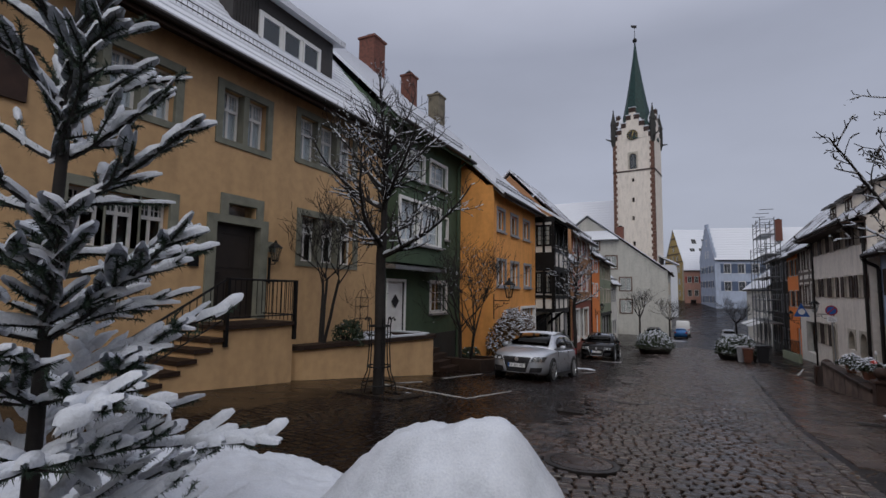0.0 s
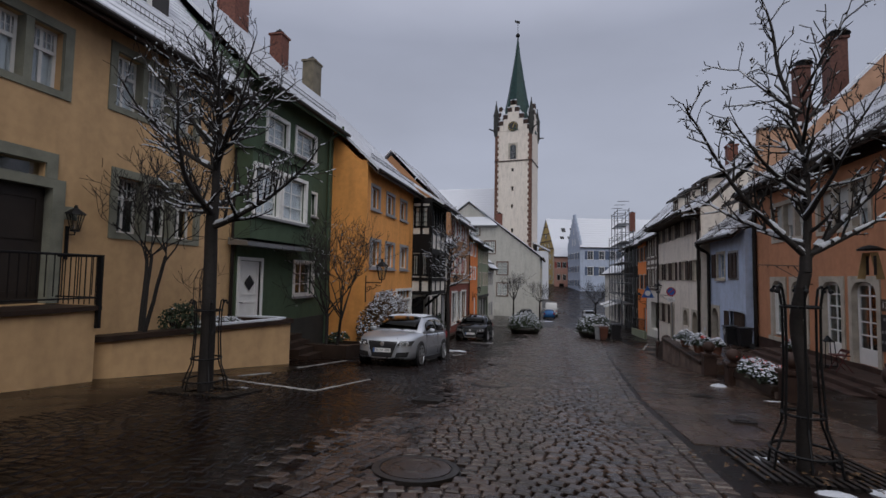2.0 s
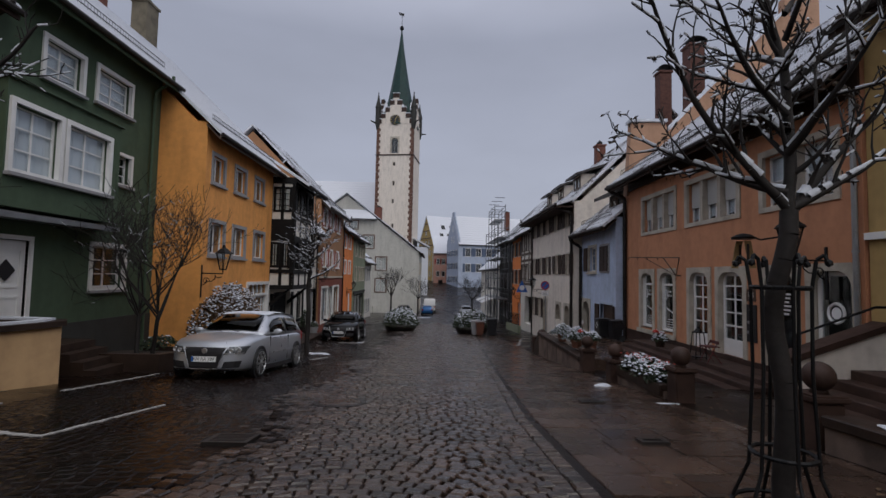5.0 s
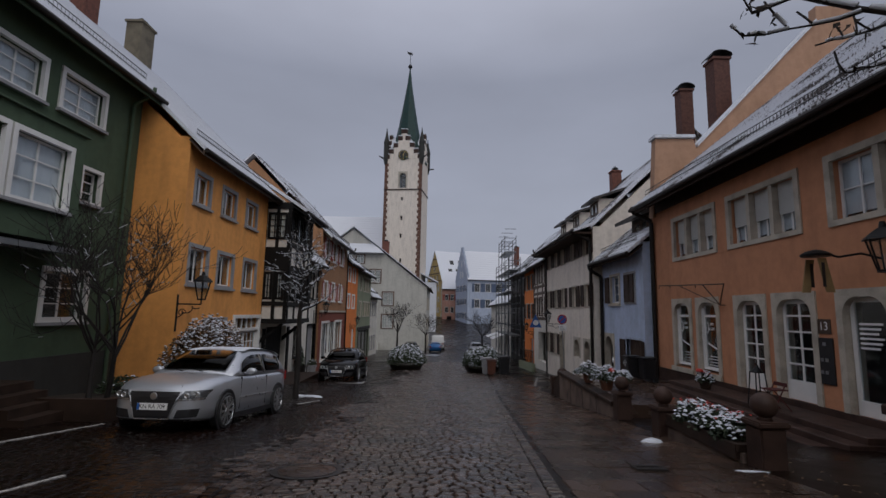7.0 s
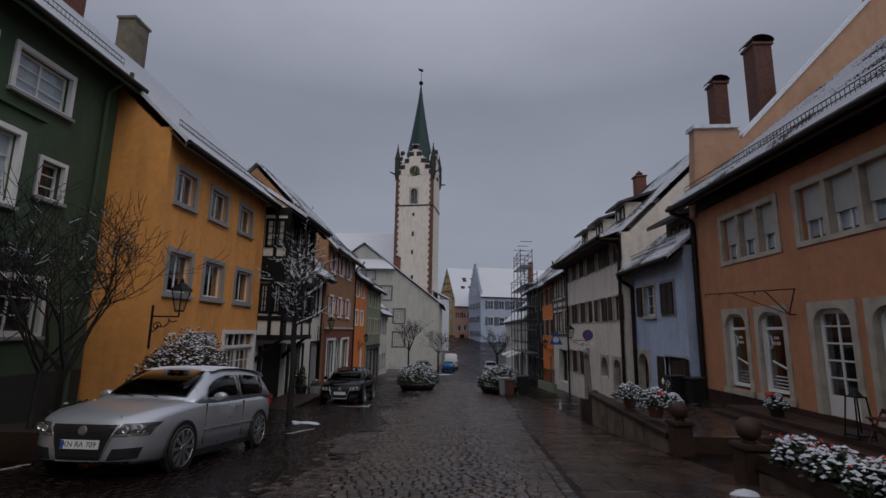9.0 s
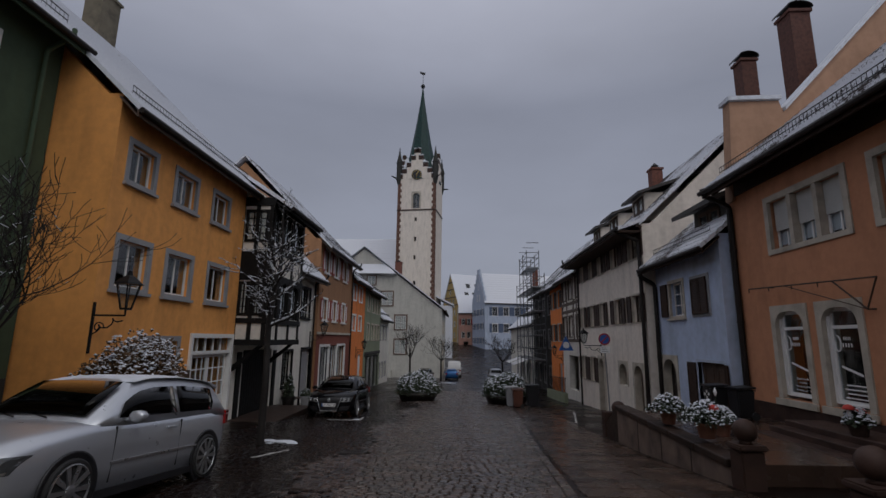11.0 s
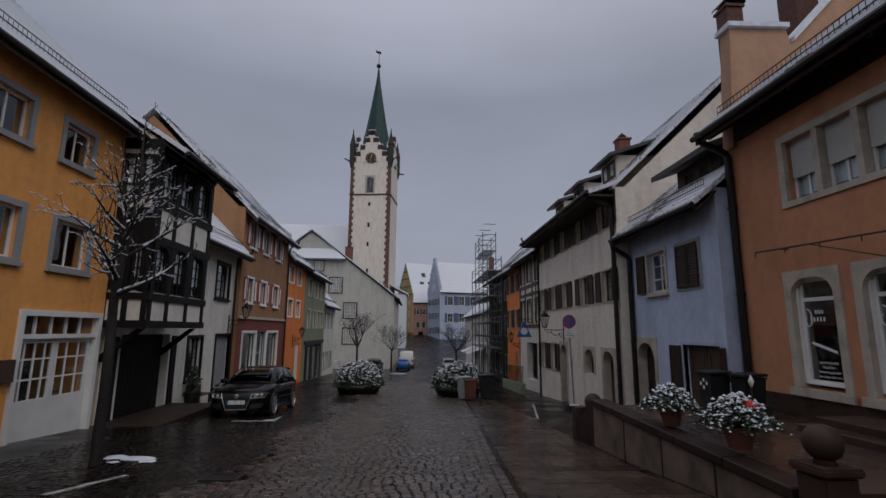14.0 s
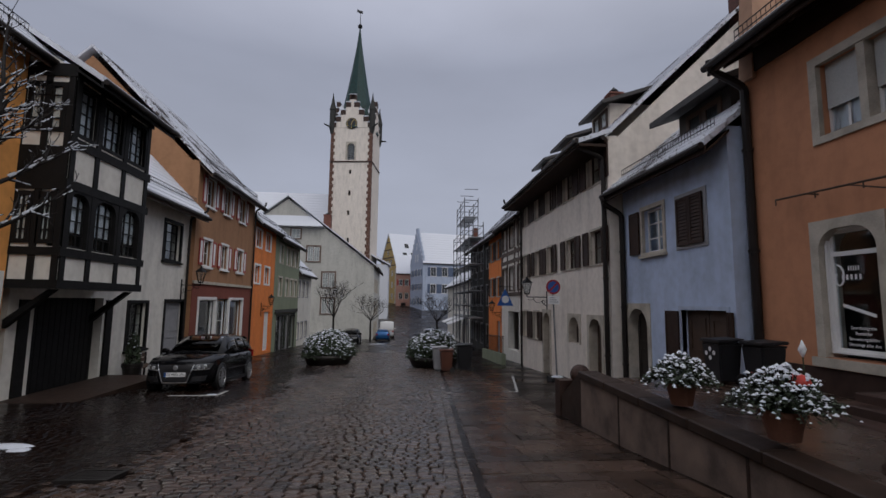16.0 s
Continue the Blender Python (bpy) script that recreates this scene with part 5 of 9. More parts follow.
# blue house
window(FBL, blue, 24.35, 25.35, 1.5, 2.65, sur="sand", sw=0.1, cols=2, rows=3, sash="whitepaint", sill="sand")
window(FBL, blue, 22.75, 23.7, 1.5, 2.6, sur="greypaint", sw=0.1, cols=2, rows=3, shut="shutter", shut_closed=True)
for a, b, z0, z1 in ((25.47, 25.98, 1.5, 2.65), (23.8, 24.32, -1.85, 0.02), (21.98, 22.15, -1.85, 0.02)):
    bm = bmesh.new()
    fring(bm, FBL, a, b, z0, z1, 0.06, 0.035, 0.08)
    fbox(bm, FBL, a + 0.06, b - 0.06, 0.04, 0.07, z0 + 0.06, z1 - 0.06)
    part("shutter", bm, M["shutter"], blue)
bm = bmesh.new()
arch_ring(bm, FBL, 25.25, 26.3, -1.95, 0.05, 0.5, 0.14, -0.3, 0.03, 0.14)
part("door_surround", bm, M["sand"], blue)
door_leaf(FBL, blue, 25.26, 26.29, -1.95, 0.04, "darkdoor", 0.26, label="dark wooden door in a stone arch")
bm = bmesh.new()
fring(bm, FBL, 22.12, 23.83, -2.0, 0.13, 0.08, -0.1, 0.03, 0.02)
part("door_frame", bm, M["lblue"], blue)
for k in range(2):
    door_leaf(FBL, blue, 22.22 + k * 0.77, 22.97 + k * 0.77, -1.9, 0.03, "brownwood", 0.14, label="brown wooden double door leaf")
downpipe(FBL, blue, 26.36, -2.3, 3.25, ov=0.65, r=0.075)
bm = bmesh.new()
fbox(bm, FBL, 22.75, 24.7, -3.0, -0.75, 3.95, 5.05)
bd = part("dormer", bm, M["slate"], blue, "dark dormer with a snowy overhanging roof")
bm = bmesh.new()
hexa(bm, [FBL.p(u, w, z) for u in (22.3, 25.1) for w, z in ((-0.15, 4.85), (-0.15, 5.0), (-3.4, 6.1), (-3.4, 6.3))])
part("dormer_roof", bm, M["slate"], bd)
window(Face(7.7 + 0.75, 0, 0, 1, -1, 0), blue, 23.1, 24.3, 4.1, 4.85, sur="brownwood", sw=0.06, lights=2, cols=1, rows=1, sash="brownwood", rec=-0.04, proud=0.04)

# cream house with shutters
for (a, b), (z0, z1) in [(s, (3.9, 4.95)) for s in w_u] + [(s, (1.38, 2.45)) for s in w_l]:
    window(FWR, whiter, a, b, z0, z1, sur="sand", sw=0.06, cols=2, rows=2, sash="brownwood", shut="shutter")
for a, b in ((35.4, 36.2), (33.6, 34.5)):
    window(FWR, whiter, a, b, -1.4, -0.2, sur="sand", sw=0.06, cols=2, rows=2, sash="brownwood", shut="shutter")
for a, b, z0, z1, dr in ((29.0, 29.95, -1.2, -0.3, 0), (27.2, 28.15, -2.4, -0.3, 1), (32.15, 33.0, -2.75, -0.2, 1)):
    bm = bmesh.new()
    arch_ring(bm, FWR, a, b, z0, z1, 0.42, 0.14, -0.3, 0.03, 0.12)
    part("arched_surround", bm, M["sand"], whiter)
    door_leaf(FWR, whiter, a + 0.01, b - 0.01, z0, z1 - 0.01, "brownwood", 0.26, None if dr else (1, 1, z0 + 0.08), "dark brown door in a stone arch", handle=bool(dr))
downpipe(FWR, whiter, 26.62, -2.4, 5.0, ov=0.95, r=0.075)
downpipe(FWR, whiter, 36.3, -3.2, 5.3, ov=0.95)
for u in (28.2, 31.6, 34.6):
    bm = bmesh.new()
    fbox(bm, FWR, u, u + 1.5, -2.6, -0.9, 5.7, 6.95)
    d_ = part("dormer", bm, M["cream"], whiter, "small cream dormer with dark window")
    bm = bmesh.new()
    hexa(bm, [FWR.p(uu, w, z) for uu in (u - 0.3, u + 1.8) for w, z in ((-0.5, 6.8), (-0.5, 6.92), (-3.2, 7.7), (-3.2, 7.84))])
    part("dormer_roof", bm, M["slate"], d_)
    window(Face(7.3 + 0.9, 0, 0, 1, -1, 0), whiter, u + 0.2, u + 1.3, 6.2, 6.8, sur="brownwood", sw=0.05, lights=2, cols=1, rows=1, sash="brownwood", rec=-0.04, proud=0.03)
lantern(FWR, 32.5, 0.55, 0.85, "iron lantern on a cream house front", 1.1)

FTR = right_face(7.5)
hs = [(37.3, 38.2), (39.2, 40.1), (40.9, 41.8)]
tr = house("house", "timber-framed house with white panels above an arched shopfront", FTR, 36.5, 42.2, -5, 5.0, 9, 4.2, "white", "roof", [(a, b, z, z + 1.25) for a, b in hs for z in (3.3, 0.9)] + [(38, 40.5, -2.4, -0.3)], ov=0.5)
for a, b in hs:
    for z in (3.3, 0.9):
        window(FTR, tr, a, b, z, z + 1.25, sur="brownwood", sw=0.1, cols=2, rows=2)
for z in (0.55, 2.4, 2.9, 4.75):
    bm = bmesh.new()
    fbox(bm, FTR, 36.5, 42.2, 0.004, 0.04, z, z + 0.2)
    part("beam", bm, M["brownwood"], tr)
for u in (36.55, 37.9, 38.7, 40.5, 42.0):
    bm = bmesh.new()
    fbox(bm, FTR, u, u + 0.16, 0.003, 0.036, 0.7, 4.8)
    part("post", bm, M["brownwood"], tr)
for u0, u1 in ((36.7, 37.2), (38.9, 38.4), (41.9, 41.4)):
    bm = bmesh.new()
    hexa(bm, [FTR.p(u + du, w, z) for u, z in ((u0, 2.6), (u1, 3.2)) for du in (0, 0.15) for w in (0.002, 0.03)])
    part("brace", bm, M["brownwood"], tr)
FR2 = right_face(7.6)
r2 = house("house", "narrow bright orange house with brown shutters", FR2, 42.3, 47.0, -5, 4.9, 9, 4.0, "orange2", "roof", [(a, a + 1.0, z, z + 1.2) for a in (43.2, 45.2) for z in (3.0, 0.6)] + [(43.2, 44.3, -3.2, -1.0)], ov=0.5)
for a in (43.2, 45.2):
    for z in (3.0, 0.6):
        window(FR2, r2, a, a + 1.0, z, z + 1.2, sur="sand", sw=0.08, cols=2, rows=2, sash="brownwood", shut="shutter")
door_leaf(FR2, r2, 43.22, 44.28, -3.2, -1.02, "greypaint", 0.1, label="grey door", handle=False)
lantern(FR2, 42.8, -0.3, 0.6, "iron lantern on an orange house front", 1.0)
r3 = house("house", "dark grimy house behind scaffolding", right_face(7.9), 47.1, 58, -5, 5.2, 9, 4.5, "darkplaster", "roofdark", [(a, a + 1.1, z, z + 1.5) for a in (48.5, 51, 53.5, 56) for z in (2.8, 0, -3)], ov=0.5)
for a in (48.5, 51, 53.5, 56):
    for z in (2.8, 0, -3):
        window(right_face(7.9), r3, a, a + 1.1, z, z + 1.5, sur="greypaint", sw=0.1, cols=2, rows=2)
r4 = house("house", "low white shop with snowy roof and awnings", right_face(8.2), 60, 82, -7, 2.6, 9, 4.0, "white", "rooffull", [(a, a + 1.6, z, z + 1.9) for a in (61, 64, 67, 70, 73) for z in (-0.6, -3.9)], ov=0.5, guard=False)
for a in (61, 64, 67, 70, 73):
    for z in (-0.6, -3.9):
        window(right_face(8.2), r4, a, a + 1.6, z, z + 1.9, sur="greypaint", sw=0.1, cols=2, rows=1)
for a in (62, 67):
    bm = bmesh.new()
    hexa(bm, [right_face(8.2).p(u, w, z) for u in (a, a + 3.5) for w, z in ((0.02, -1.4), (0.02, -1.3), (1.9, -2.1), (1.9, -2.05))])
    tagged(part("awning", bm, M["curtain"]), "white fabric shop awning over the pavement", "awning")

# ---- near end, beside and behind the walker ----
FR0 = right_face(8.15)
r0 = house("house", "ochre plastered house with a deep doorway and white string course", FR0, -4, 10.96, -2.5, 6.6, 9, 5.2, "tan", "roofdark", [(8.6, 10.3, -0.6, 1.55), (6.6, 7.8, 3.2, 4.6), (8.6, 9.8, 3.2, 4.6), (3.0, 4.2, 3.2, 4.6), (3.0, 4.2, 0.2, 1.6)], ov=0.6)
for a, z in ((6.6, 3.2), (8.6, 3.2), (3.0, 3.2), (3.0, 0.2)):
    window(FR0, r0, a, a + 1.2, z, z + 1.4, sur="sand", sw=0.14, cols=2, rows=3)
bm = bmesh.new()
fring(bm, FR0, 8.4, 10.5, -0.8, 1.75, 0.2, -0.3, 0.05, 0.02)
part("door_surround", bm, M["brownwood"], r0)
door_leaf(FR0, r0, 8.62, 10.28, -0.6, 1.54, "darkdoor", 0.3, label="dark wooden door")
bm = bmesh.new()
fbox(bm, FR0, -4, 10.96, 0.004, 0.1, 1.95, 2.08)
part("string_course", bm, M["whitepaint"], r0)
b1 = house("house", "plain pale house at the upper end of the street", Face(0, -32, 1, 0, 0, 1), -25, 25, 1, 11, 10, 6, "cream", "roof", [], guard=False, course=0.8)
for u in range(-20, 21, 5):
    for z in (4.5, 7.8):
        window(Face(0, -32, 1, 0, 0, 1), b1, u, u + 1.2, z, z + 1.6, sur="sand", sw=0.14, cols=2, rows=2, rec=-0.05, proud=0.06)
b2 = house("house", "plain ochre house at the upper end of the street", left_face(-10), -31, -7.2, -2, 9, 10, 6, "ochre", "roof", [], guard=False, course=0.8)
b3 = house("house", "plain cream house at the upper end of the street", right_face(9), -31, -4.2, -2, 8, 10, 6, "cream", "roof", [], guard=False, course=0.8)


# ---- plants ----
def tubes_mesh(name, segs, n=5):
    """One mesh of many tapered open tubes; segs holds (start, end, radius, radius)."""
    verts, faces = [], []
    for a, b, ra, rb in segs:
        a, b = Vector(a), Vector(b)
        d = (b - a).normalized()
        s = d.orthogonal().normalized()
        t = d.cross(s)
        k = len(verts)
        for p, r in ((a, ra), (b, rb)):
            for i in range(n):
                q = 2 * math.pi * i / n
                verts.append(p + r * (math.cos(q) * s + math.sin(q) * t))
        faces += [(k + i, k + (i + 1) % n, k + n + (i + 1) % n, k + n + i) for i in range(n)]
    me = bpy.data.meshes.new(name)
    me.from_pydata(verts, [], faces)
    return me


def grow(rng, a, d, ln, r, depth, segs, spread=0.6, up=0.12, kids=(2, 3), shrink=0.72, bend=0.22):
    steps = 3
    for i in range(steps):
        d = (d + Vector((rng.uniform(-bend, bend), rng.uniform(-bend, bend), rng.uniform(-bend, bend) + up))).normalized()
        b = a + d * ln / steps
        r2 = r * (0.86 if depth else 0.7)
        segs.append((a, b, r, r2, depth))
        if depth and (i > 0 or depth < 3):
            for _ in range(rng.choice((0, 1, 1))):
                o = Vector((rng.uniform(-1, 1), rng.uniform(-1, 1), rng.uniform(-0.3, 0.9))).normalized()
                grow(rng, b, (d * (1 - spread) + o * spread).normalized(), ln * shrink * rng.uniform(0.6, 1), r2 * 0.6, depth - 1, segs, spread, up, kids, shrink, bend)
        a, r = b, r2
    if depth:
        for _ in range(rng.choice(kids)):
            o = Vector((rng.uniform(-1, 1), rng.uniform(-1, 1), rng.uniform(-0.3, 0.8))).normalized()
            grow(rng, a, (d * (1 - spread) + o * spread).normalized(), ln * shrink * rng.uniform(0.8, 1.1), r * 0.8, depth - 1, segs, spread, up, kids, shrink, bend)


def leaf_mesh(name, spots, size, rng):
    verts, faces = [], []
    for p in spots:
        s = size * rng.uniform(0.6, 1.3)
        u = Vector((rng.uniform(-1, 1), rng.uniform(-1, 1), rng.uniform(-1, 1))).normalized()
        v = u.orthogonal().normalized()
        w = u.cross(v)
        k = len(verts)
        verts += [p - u * s, p + v * s * 0.5 + w * s * 0.15, p + u * s, p - v * s * 0.5 + w * s * 0.15]
        faces += [(k, k + 1, k + 2), (k, k + 2, k + 3)]
    me = bpy.data.meshes.new(name)
    me.from_pydata(verts, [], faces)
    return me


def bare_tree(x, y, fork, limb, r, label, seed, limbs=6, depth=3, snow=1.0, stems=1, lean=0.55, z=None, sparse=(2, 3), name="tree", rise=(0.35, 1.0)):
    """A leafless street tree: trunk, limbs and twigs with snow lying along their tops."""
    rng = random.Random(seed)
    z0 = gz(y) if z is None else z
    t = thing(name, (x, y, z0), label, "tree", "bare street trees" if name == "tree" else "")
    segs, trunk = [], []
    for s in range(stems):
        a = Vector((x + (rng.uniform(-0.15, 0.15) if stems > 1 else 0), y + (rng.uniform(-0.15, 0.15) if stems > 1 else 0), z0 - 0.1))
        d = Vector((rng.uniform(-0.03, 0.03), rng.uniform(-0.03, 0.03), 1)) if stems == 1 else Vector((rng.uniform(-0.3, 0.3), rng.uniform(-0.3, 0.3), 1))
        rr = r
        for i in range(6):
            b = a + (d + Vector((rng.uniform(-0.04, 0.04), rng.uniform(-0.04, 0.04), 0))).normalized() * fork / 6
            trunk.append((a, b, rr, rr * 0.95, 9))
            a, rr = b, rr * 0.95
        for i in range(limbs):
            q = 2 * math.pi * (i + rng.random() * 0.5) / limbs
            dd = Vector((math.cos(q) * lean, math.sin(q) * lean, rng.uniform(*rise))).normalized()
            grow(rng, a + Vector((0, 0, rng.uniform(-0.15, 0.1))), dd, limb * rng.uniform(0.8, 1.1), rr * 0.55, depth, segs, kids=sparse)
    place("trunk", tubes_mesh("trunk", [g[:4] for g in trunk], 9), M["bark"], t, smooth=True)
    place("limb", tubes_mesh("limb", [(a, b, max(ra, 0.0055), max(rb, 0.0045)) for a, b, ra, rb, _ in segs]), M["bark"], t, smooth=True, kind="stuff")
    if snow:
        lay = []
        for a, b, ra, rb, dp in segs:
            if abs((b - a).normalized().z) < 0.75 and rng.random() < snow * 0.62:
                h = max(ra, 0.006)
                o = Vector((0, 0, h * 0.75 + 0.003))
                m_ = a.lerp(b, rng.uniform(0.55, 1))
                lay.append((a + o, m_ + o, h * 0.7 + 0.004, h * 0.6 + 0.003))
        place("snow_on_limb", tubes_mesh("snow_on_limb", lay, 4), M["snow"], t, smooth=True, kind="stuff")
    return t


def leader_tree(x, y, bole, top, reach, r, label, seed, laterals=16, snow=1.0, fruit=0, cage=0.0, forks=0, wide=0.35, dense=0.9):
    """A pruned street tree: a trunk that runs on as a leader, rising side limbs, alternate twigs, lumpy snow on them."""
    rng = random.Random(seed)
    z0 = gz(y)
    t = thing("tree", (x, y, z0), label, "tree", "bare street trees")
    trunk, segs = [], []

    def limb(a, d, ln, r0, order):
        n = max(2, int(ln / (0.12, 0.08, 0.06)[order]))
        rr = r0
        for i in range(n):
            w = (0.1, 0.2, 0.26)[order]
            d = (d + Vector((rng.uniform(-w, w), rng.uniform(-w, w), rng.uniform(-w, w) * 0.7 + (0.045, 0.06, 0.03)[order]))).normalized()
            b = a + d * ln / n
            r2 = max(0.0042, r0 * (1 - 0.8 * (i + 1) / n))
            segs.append((a, b, max(rr, 0.0048), r2, order))
            left = 1 - i / n
            if order < 2 and i >= 1:
                for _ in range(2 if rng.random() < (0.6, 0.3)[order] else 1):
                    if rng.random() < dense:
                        o = Vector((rng.uniform(-1, 1), rng.uniform(-1, 1), rng.uniform(-0.45, 1))).normalized()
                        side = (o - d * o.dot(d)).normalized()
                        limb(b, (d * 0.75 + side * 0.8).normalized(), (0.24 if order else 0.85) * rng.uniform(0.35, 1.0) * (0.4 + 0.6 * left) * (reach / 1.6) ** 0.7, r2 * 0.6, order + 1)
            a, rr = b, r2

    a, rr = Vector((x, y, z0 - 0.1)), r
    n = 14
    crown = z0 + bole
    for i in range(n):
        b = Vector((x + 0.05 * math.sin(i * 0.7 + seed) * i / n, y + 0.05 * math.cos(i * 0.9 + seed) * i / n, z0 - 0.1 + (bole + 0.1) * (i + 1) / n))
        r2 = r * (1 - 0.22 * (i + 1) / n)
        trunk.append((a, b, rr, r2))
        a, rr = b, r2
    fork = a.copy()
    limb(a, Vector((rng.uniform(-0.06, 0.06), rng.uniform(-0.06, 0.06), 1)), top - crown, rr * 0.8, 0)
    for i in range(forks):
        q = math.pi + 2 * math.pi * i / forks + 0.25
        limb(fork - Vector((0, 0, 0.03 * i)), Vector((math.cos(q) * 0.75, math.sin(q) * 0.55, 0.75)).normalized(), (top - crown) * 0.68, rr * 0.62, 0)
    for i in range(laterals):
        k = (i + rng.random() * 0.5) / laterals
        p = Vector((fork.x, fork.y, crown - wide * (k < 0.2) + (top - crown) * 0.6 * k))
        q = 2.4 * i + rng.uniform(-0.3, 0.3)
        el = rng.uniform(0.1, 0.55) + 0.7 * k
        limb(p, Vector((math.cos(q), math.sin(q), el)).normalized(), reach * (1.05 - 0.55 * k) * rng.uniform(0.8, 1.1), rr * (0.6 - 0.28 * k), 0)
    place("trunk", tubes_mesh("trunk", trunk, 12), M["bark"], t, smooth=True)
    place("limb", tubes_mesh("limb", [g[:4] for g in segs], 5), M["bark"], t, smooth=True, kind="stuff")
    lay = []
    for a, b, ra, rb, order in segs:
        flat = abs((b - a).normalized().z)
        if flat < 0.8 and rng.random() < snow * (1.1, 0.95, 0.55)[order] * (1.15 - flat):
            h = ra * rng.uniform(0.7, 1.0) + 0.005
            o = Vector((0, 0, ra * 0.8 + 0.002))
            h = max(h, 0.0095) if order < 2 else h
            lay.append((a.lerp(b, rng.uniform(0, 0.3)) + o, a.lerp(b, rng.uniform(0.75, 1.1)) + o, h, h * rng.uniform(0.5, 1)))
    place("snow_on_limb", tubes_mesh("snow_on_limb", lay, 5), M["snow"], t, smooth=True, kind="stuff")
    if fruit:
        spots = [b + Vector((rng.gauss(0, 0.02), rng.gauss(0, 0.02), rng.uniform(-0.05, 0.01))) for a, b, ra, rb, order in segs if order == 2 and rng.random() < 0.34 for _ in range(fruit)]
        place("leaf", leaf_mesh("leaf", spots, 0.026, rng), M["leafdark"], t, "withered dark leaves and small fruits", kind="stuff")
    if cage:
        g = thing("tree_guard", (x, y, z0), "black iron cage guard round the street tree", "tree guard", "iron tree guards")
        for i in range(6):
            q = math.pi / 3 * i + 0.3
            c, s_ = math.cos(q), math.sin(q)
            bm = bmesh.new()
            k = r + 0.09
            pts = [(x + c * r_, y + s_ * r_, z0 + h) for r_, h in ((k + 0.16, 0.0), (k + 0.13, 0.2), (k + 0.03, 0.45), (k, cage * 0.6), (k + 0.005, cage * 0.9), (k + 0.03, cage), (k + 0.07, cage + 0.03), (k + 0.09, cage - 0.02))]
            bar(bm, pts, 0.012)
            bmesh.ops.create_icosphere(bm, subdivisions=1, radius=0.026, matrix=Matrix.Translation(pts[-1]))
            part("bar", bm, M["iron"], g)
        for h, r_ in ((0.2, k + 0.13), (0.55, k + 0.02), (cage * 0.9, k + 0.005)):
            bm = bmesh.new()
            bar(bm, [(x + r_ * math.cos(q), y + r_ * math.sin(q), z0 + h) for q in [2 * math.pi * i / 18 for i in range(19)]], 0.015)
            part("hoop", bm, M["iron"], g)
    return t


def grate(x, y, sx, sy, label):
    t = thing("tree_grate", (x, y, gz(y)), label, "tree grate", "grates round the trees")
    z = gz(y)
    sl = (gz(y + 0.5) - gz(y - 0.5))
    n = int(sx * 2 / 0.085)
    for i in range(n):
        xx = x - sx + i * 0.085
        for y0, y1 in ((y - sy, y - 0.3), (y + 0.3, y + sy)) if abs(xx - x) < 0.28 else ((y - sy, y + sy),):
            bm = bmesh.new()
            hexa(bm, [(xx + dx, yy, z + (yy - y) * sl + dz) for dx in (0, 0.045) for yy in (y0, y1) for dz in (-0.02, 0.03)])
            part("grate_bar", bm, M["castiron"], t)


leader_tree(-5.7, 7.0, 3.2, 5.9, 2.35, 0.125, "bare street tree with snow along its branches before a beige house", 11, laterals=16, cage=1.5, wide=0.5, dense=0.78)
leader_tree(2.4, 5.45, 2.1, 4.5, 1.28, 0.068, "small street tree with withered leaves and snow on its branches", 5, laterals=11, fruit=3, cage=1.78, forks=2, snow=0.9, wide=0.05)
leader_tree(-4.4, 20.0, 3.05, 4.1, 1.5, 0.09, "bare street tree with snowy branches before a timber-framed house", 23, laterals=15, snow=1.2, wide=0.3, dense=0.85)
bare_tree(-7.5, 15.4, 1.5, 1.6, 0.065, "bare multi-stemmed shrub before a green house", 31, limbs=8, depth=3, stems=2, snow=0.12, lean=0.45, name="shrub", sparse=(2, 2))
bare_tree(-8.2, 8.2, 1.9, 1.05, 0.045, "leafless climbing shrub in a raised bed", 41, limbs=4, depth=3, stems=3, snow=0.0, z=-0.1, name="shrub", sparse=(2, 2))
bare_tree(-4.6, 57, 2.6, 1.5, 0.12, "bare tree before a white gabled house", 51, limbs=7, depth=3, snow=0.3, lean=0.5)
bare_tree(-1.8, 65, 2.4, 1.4, 0.12, "small bare tree beside the parked cars", 61, limbs=7, depth=3, snow=0.3, lean=0.8)
bare_tree(5.2, 63, 2.4, 1.6, 0.13, "bare tree before the scaffolding", 71, limbs=8, depth=3, snow=0.3, lean=0.8)
grate(-5.55, 6.95, 0.75, 0.5, "cast iron tree grate in wet paving")
grate(2.5, 5.5, 0.65, 0.6, "cast iron tree grate with leaf litter and snow")


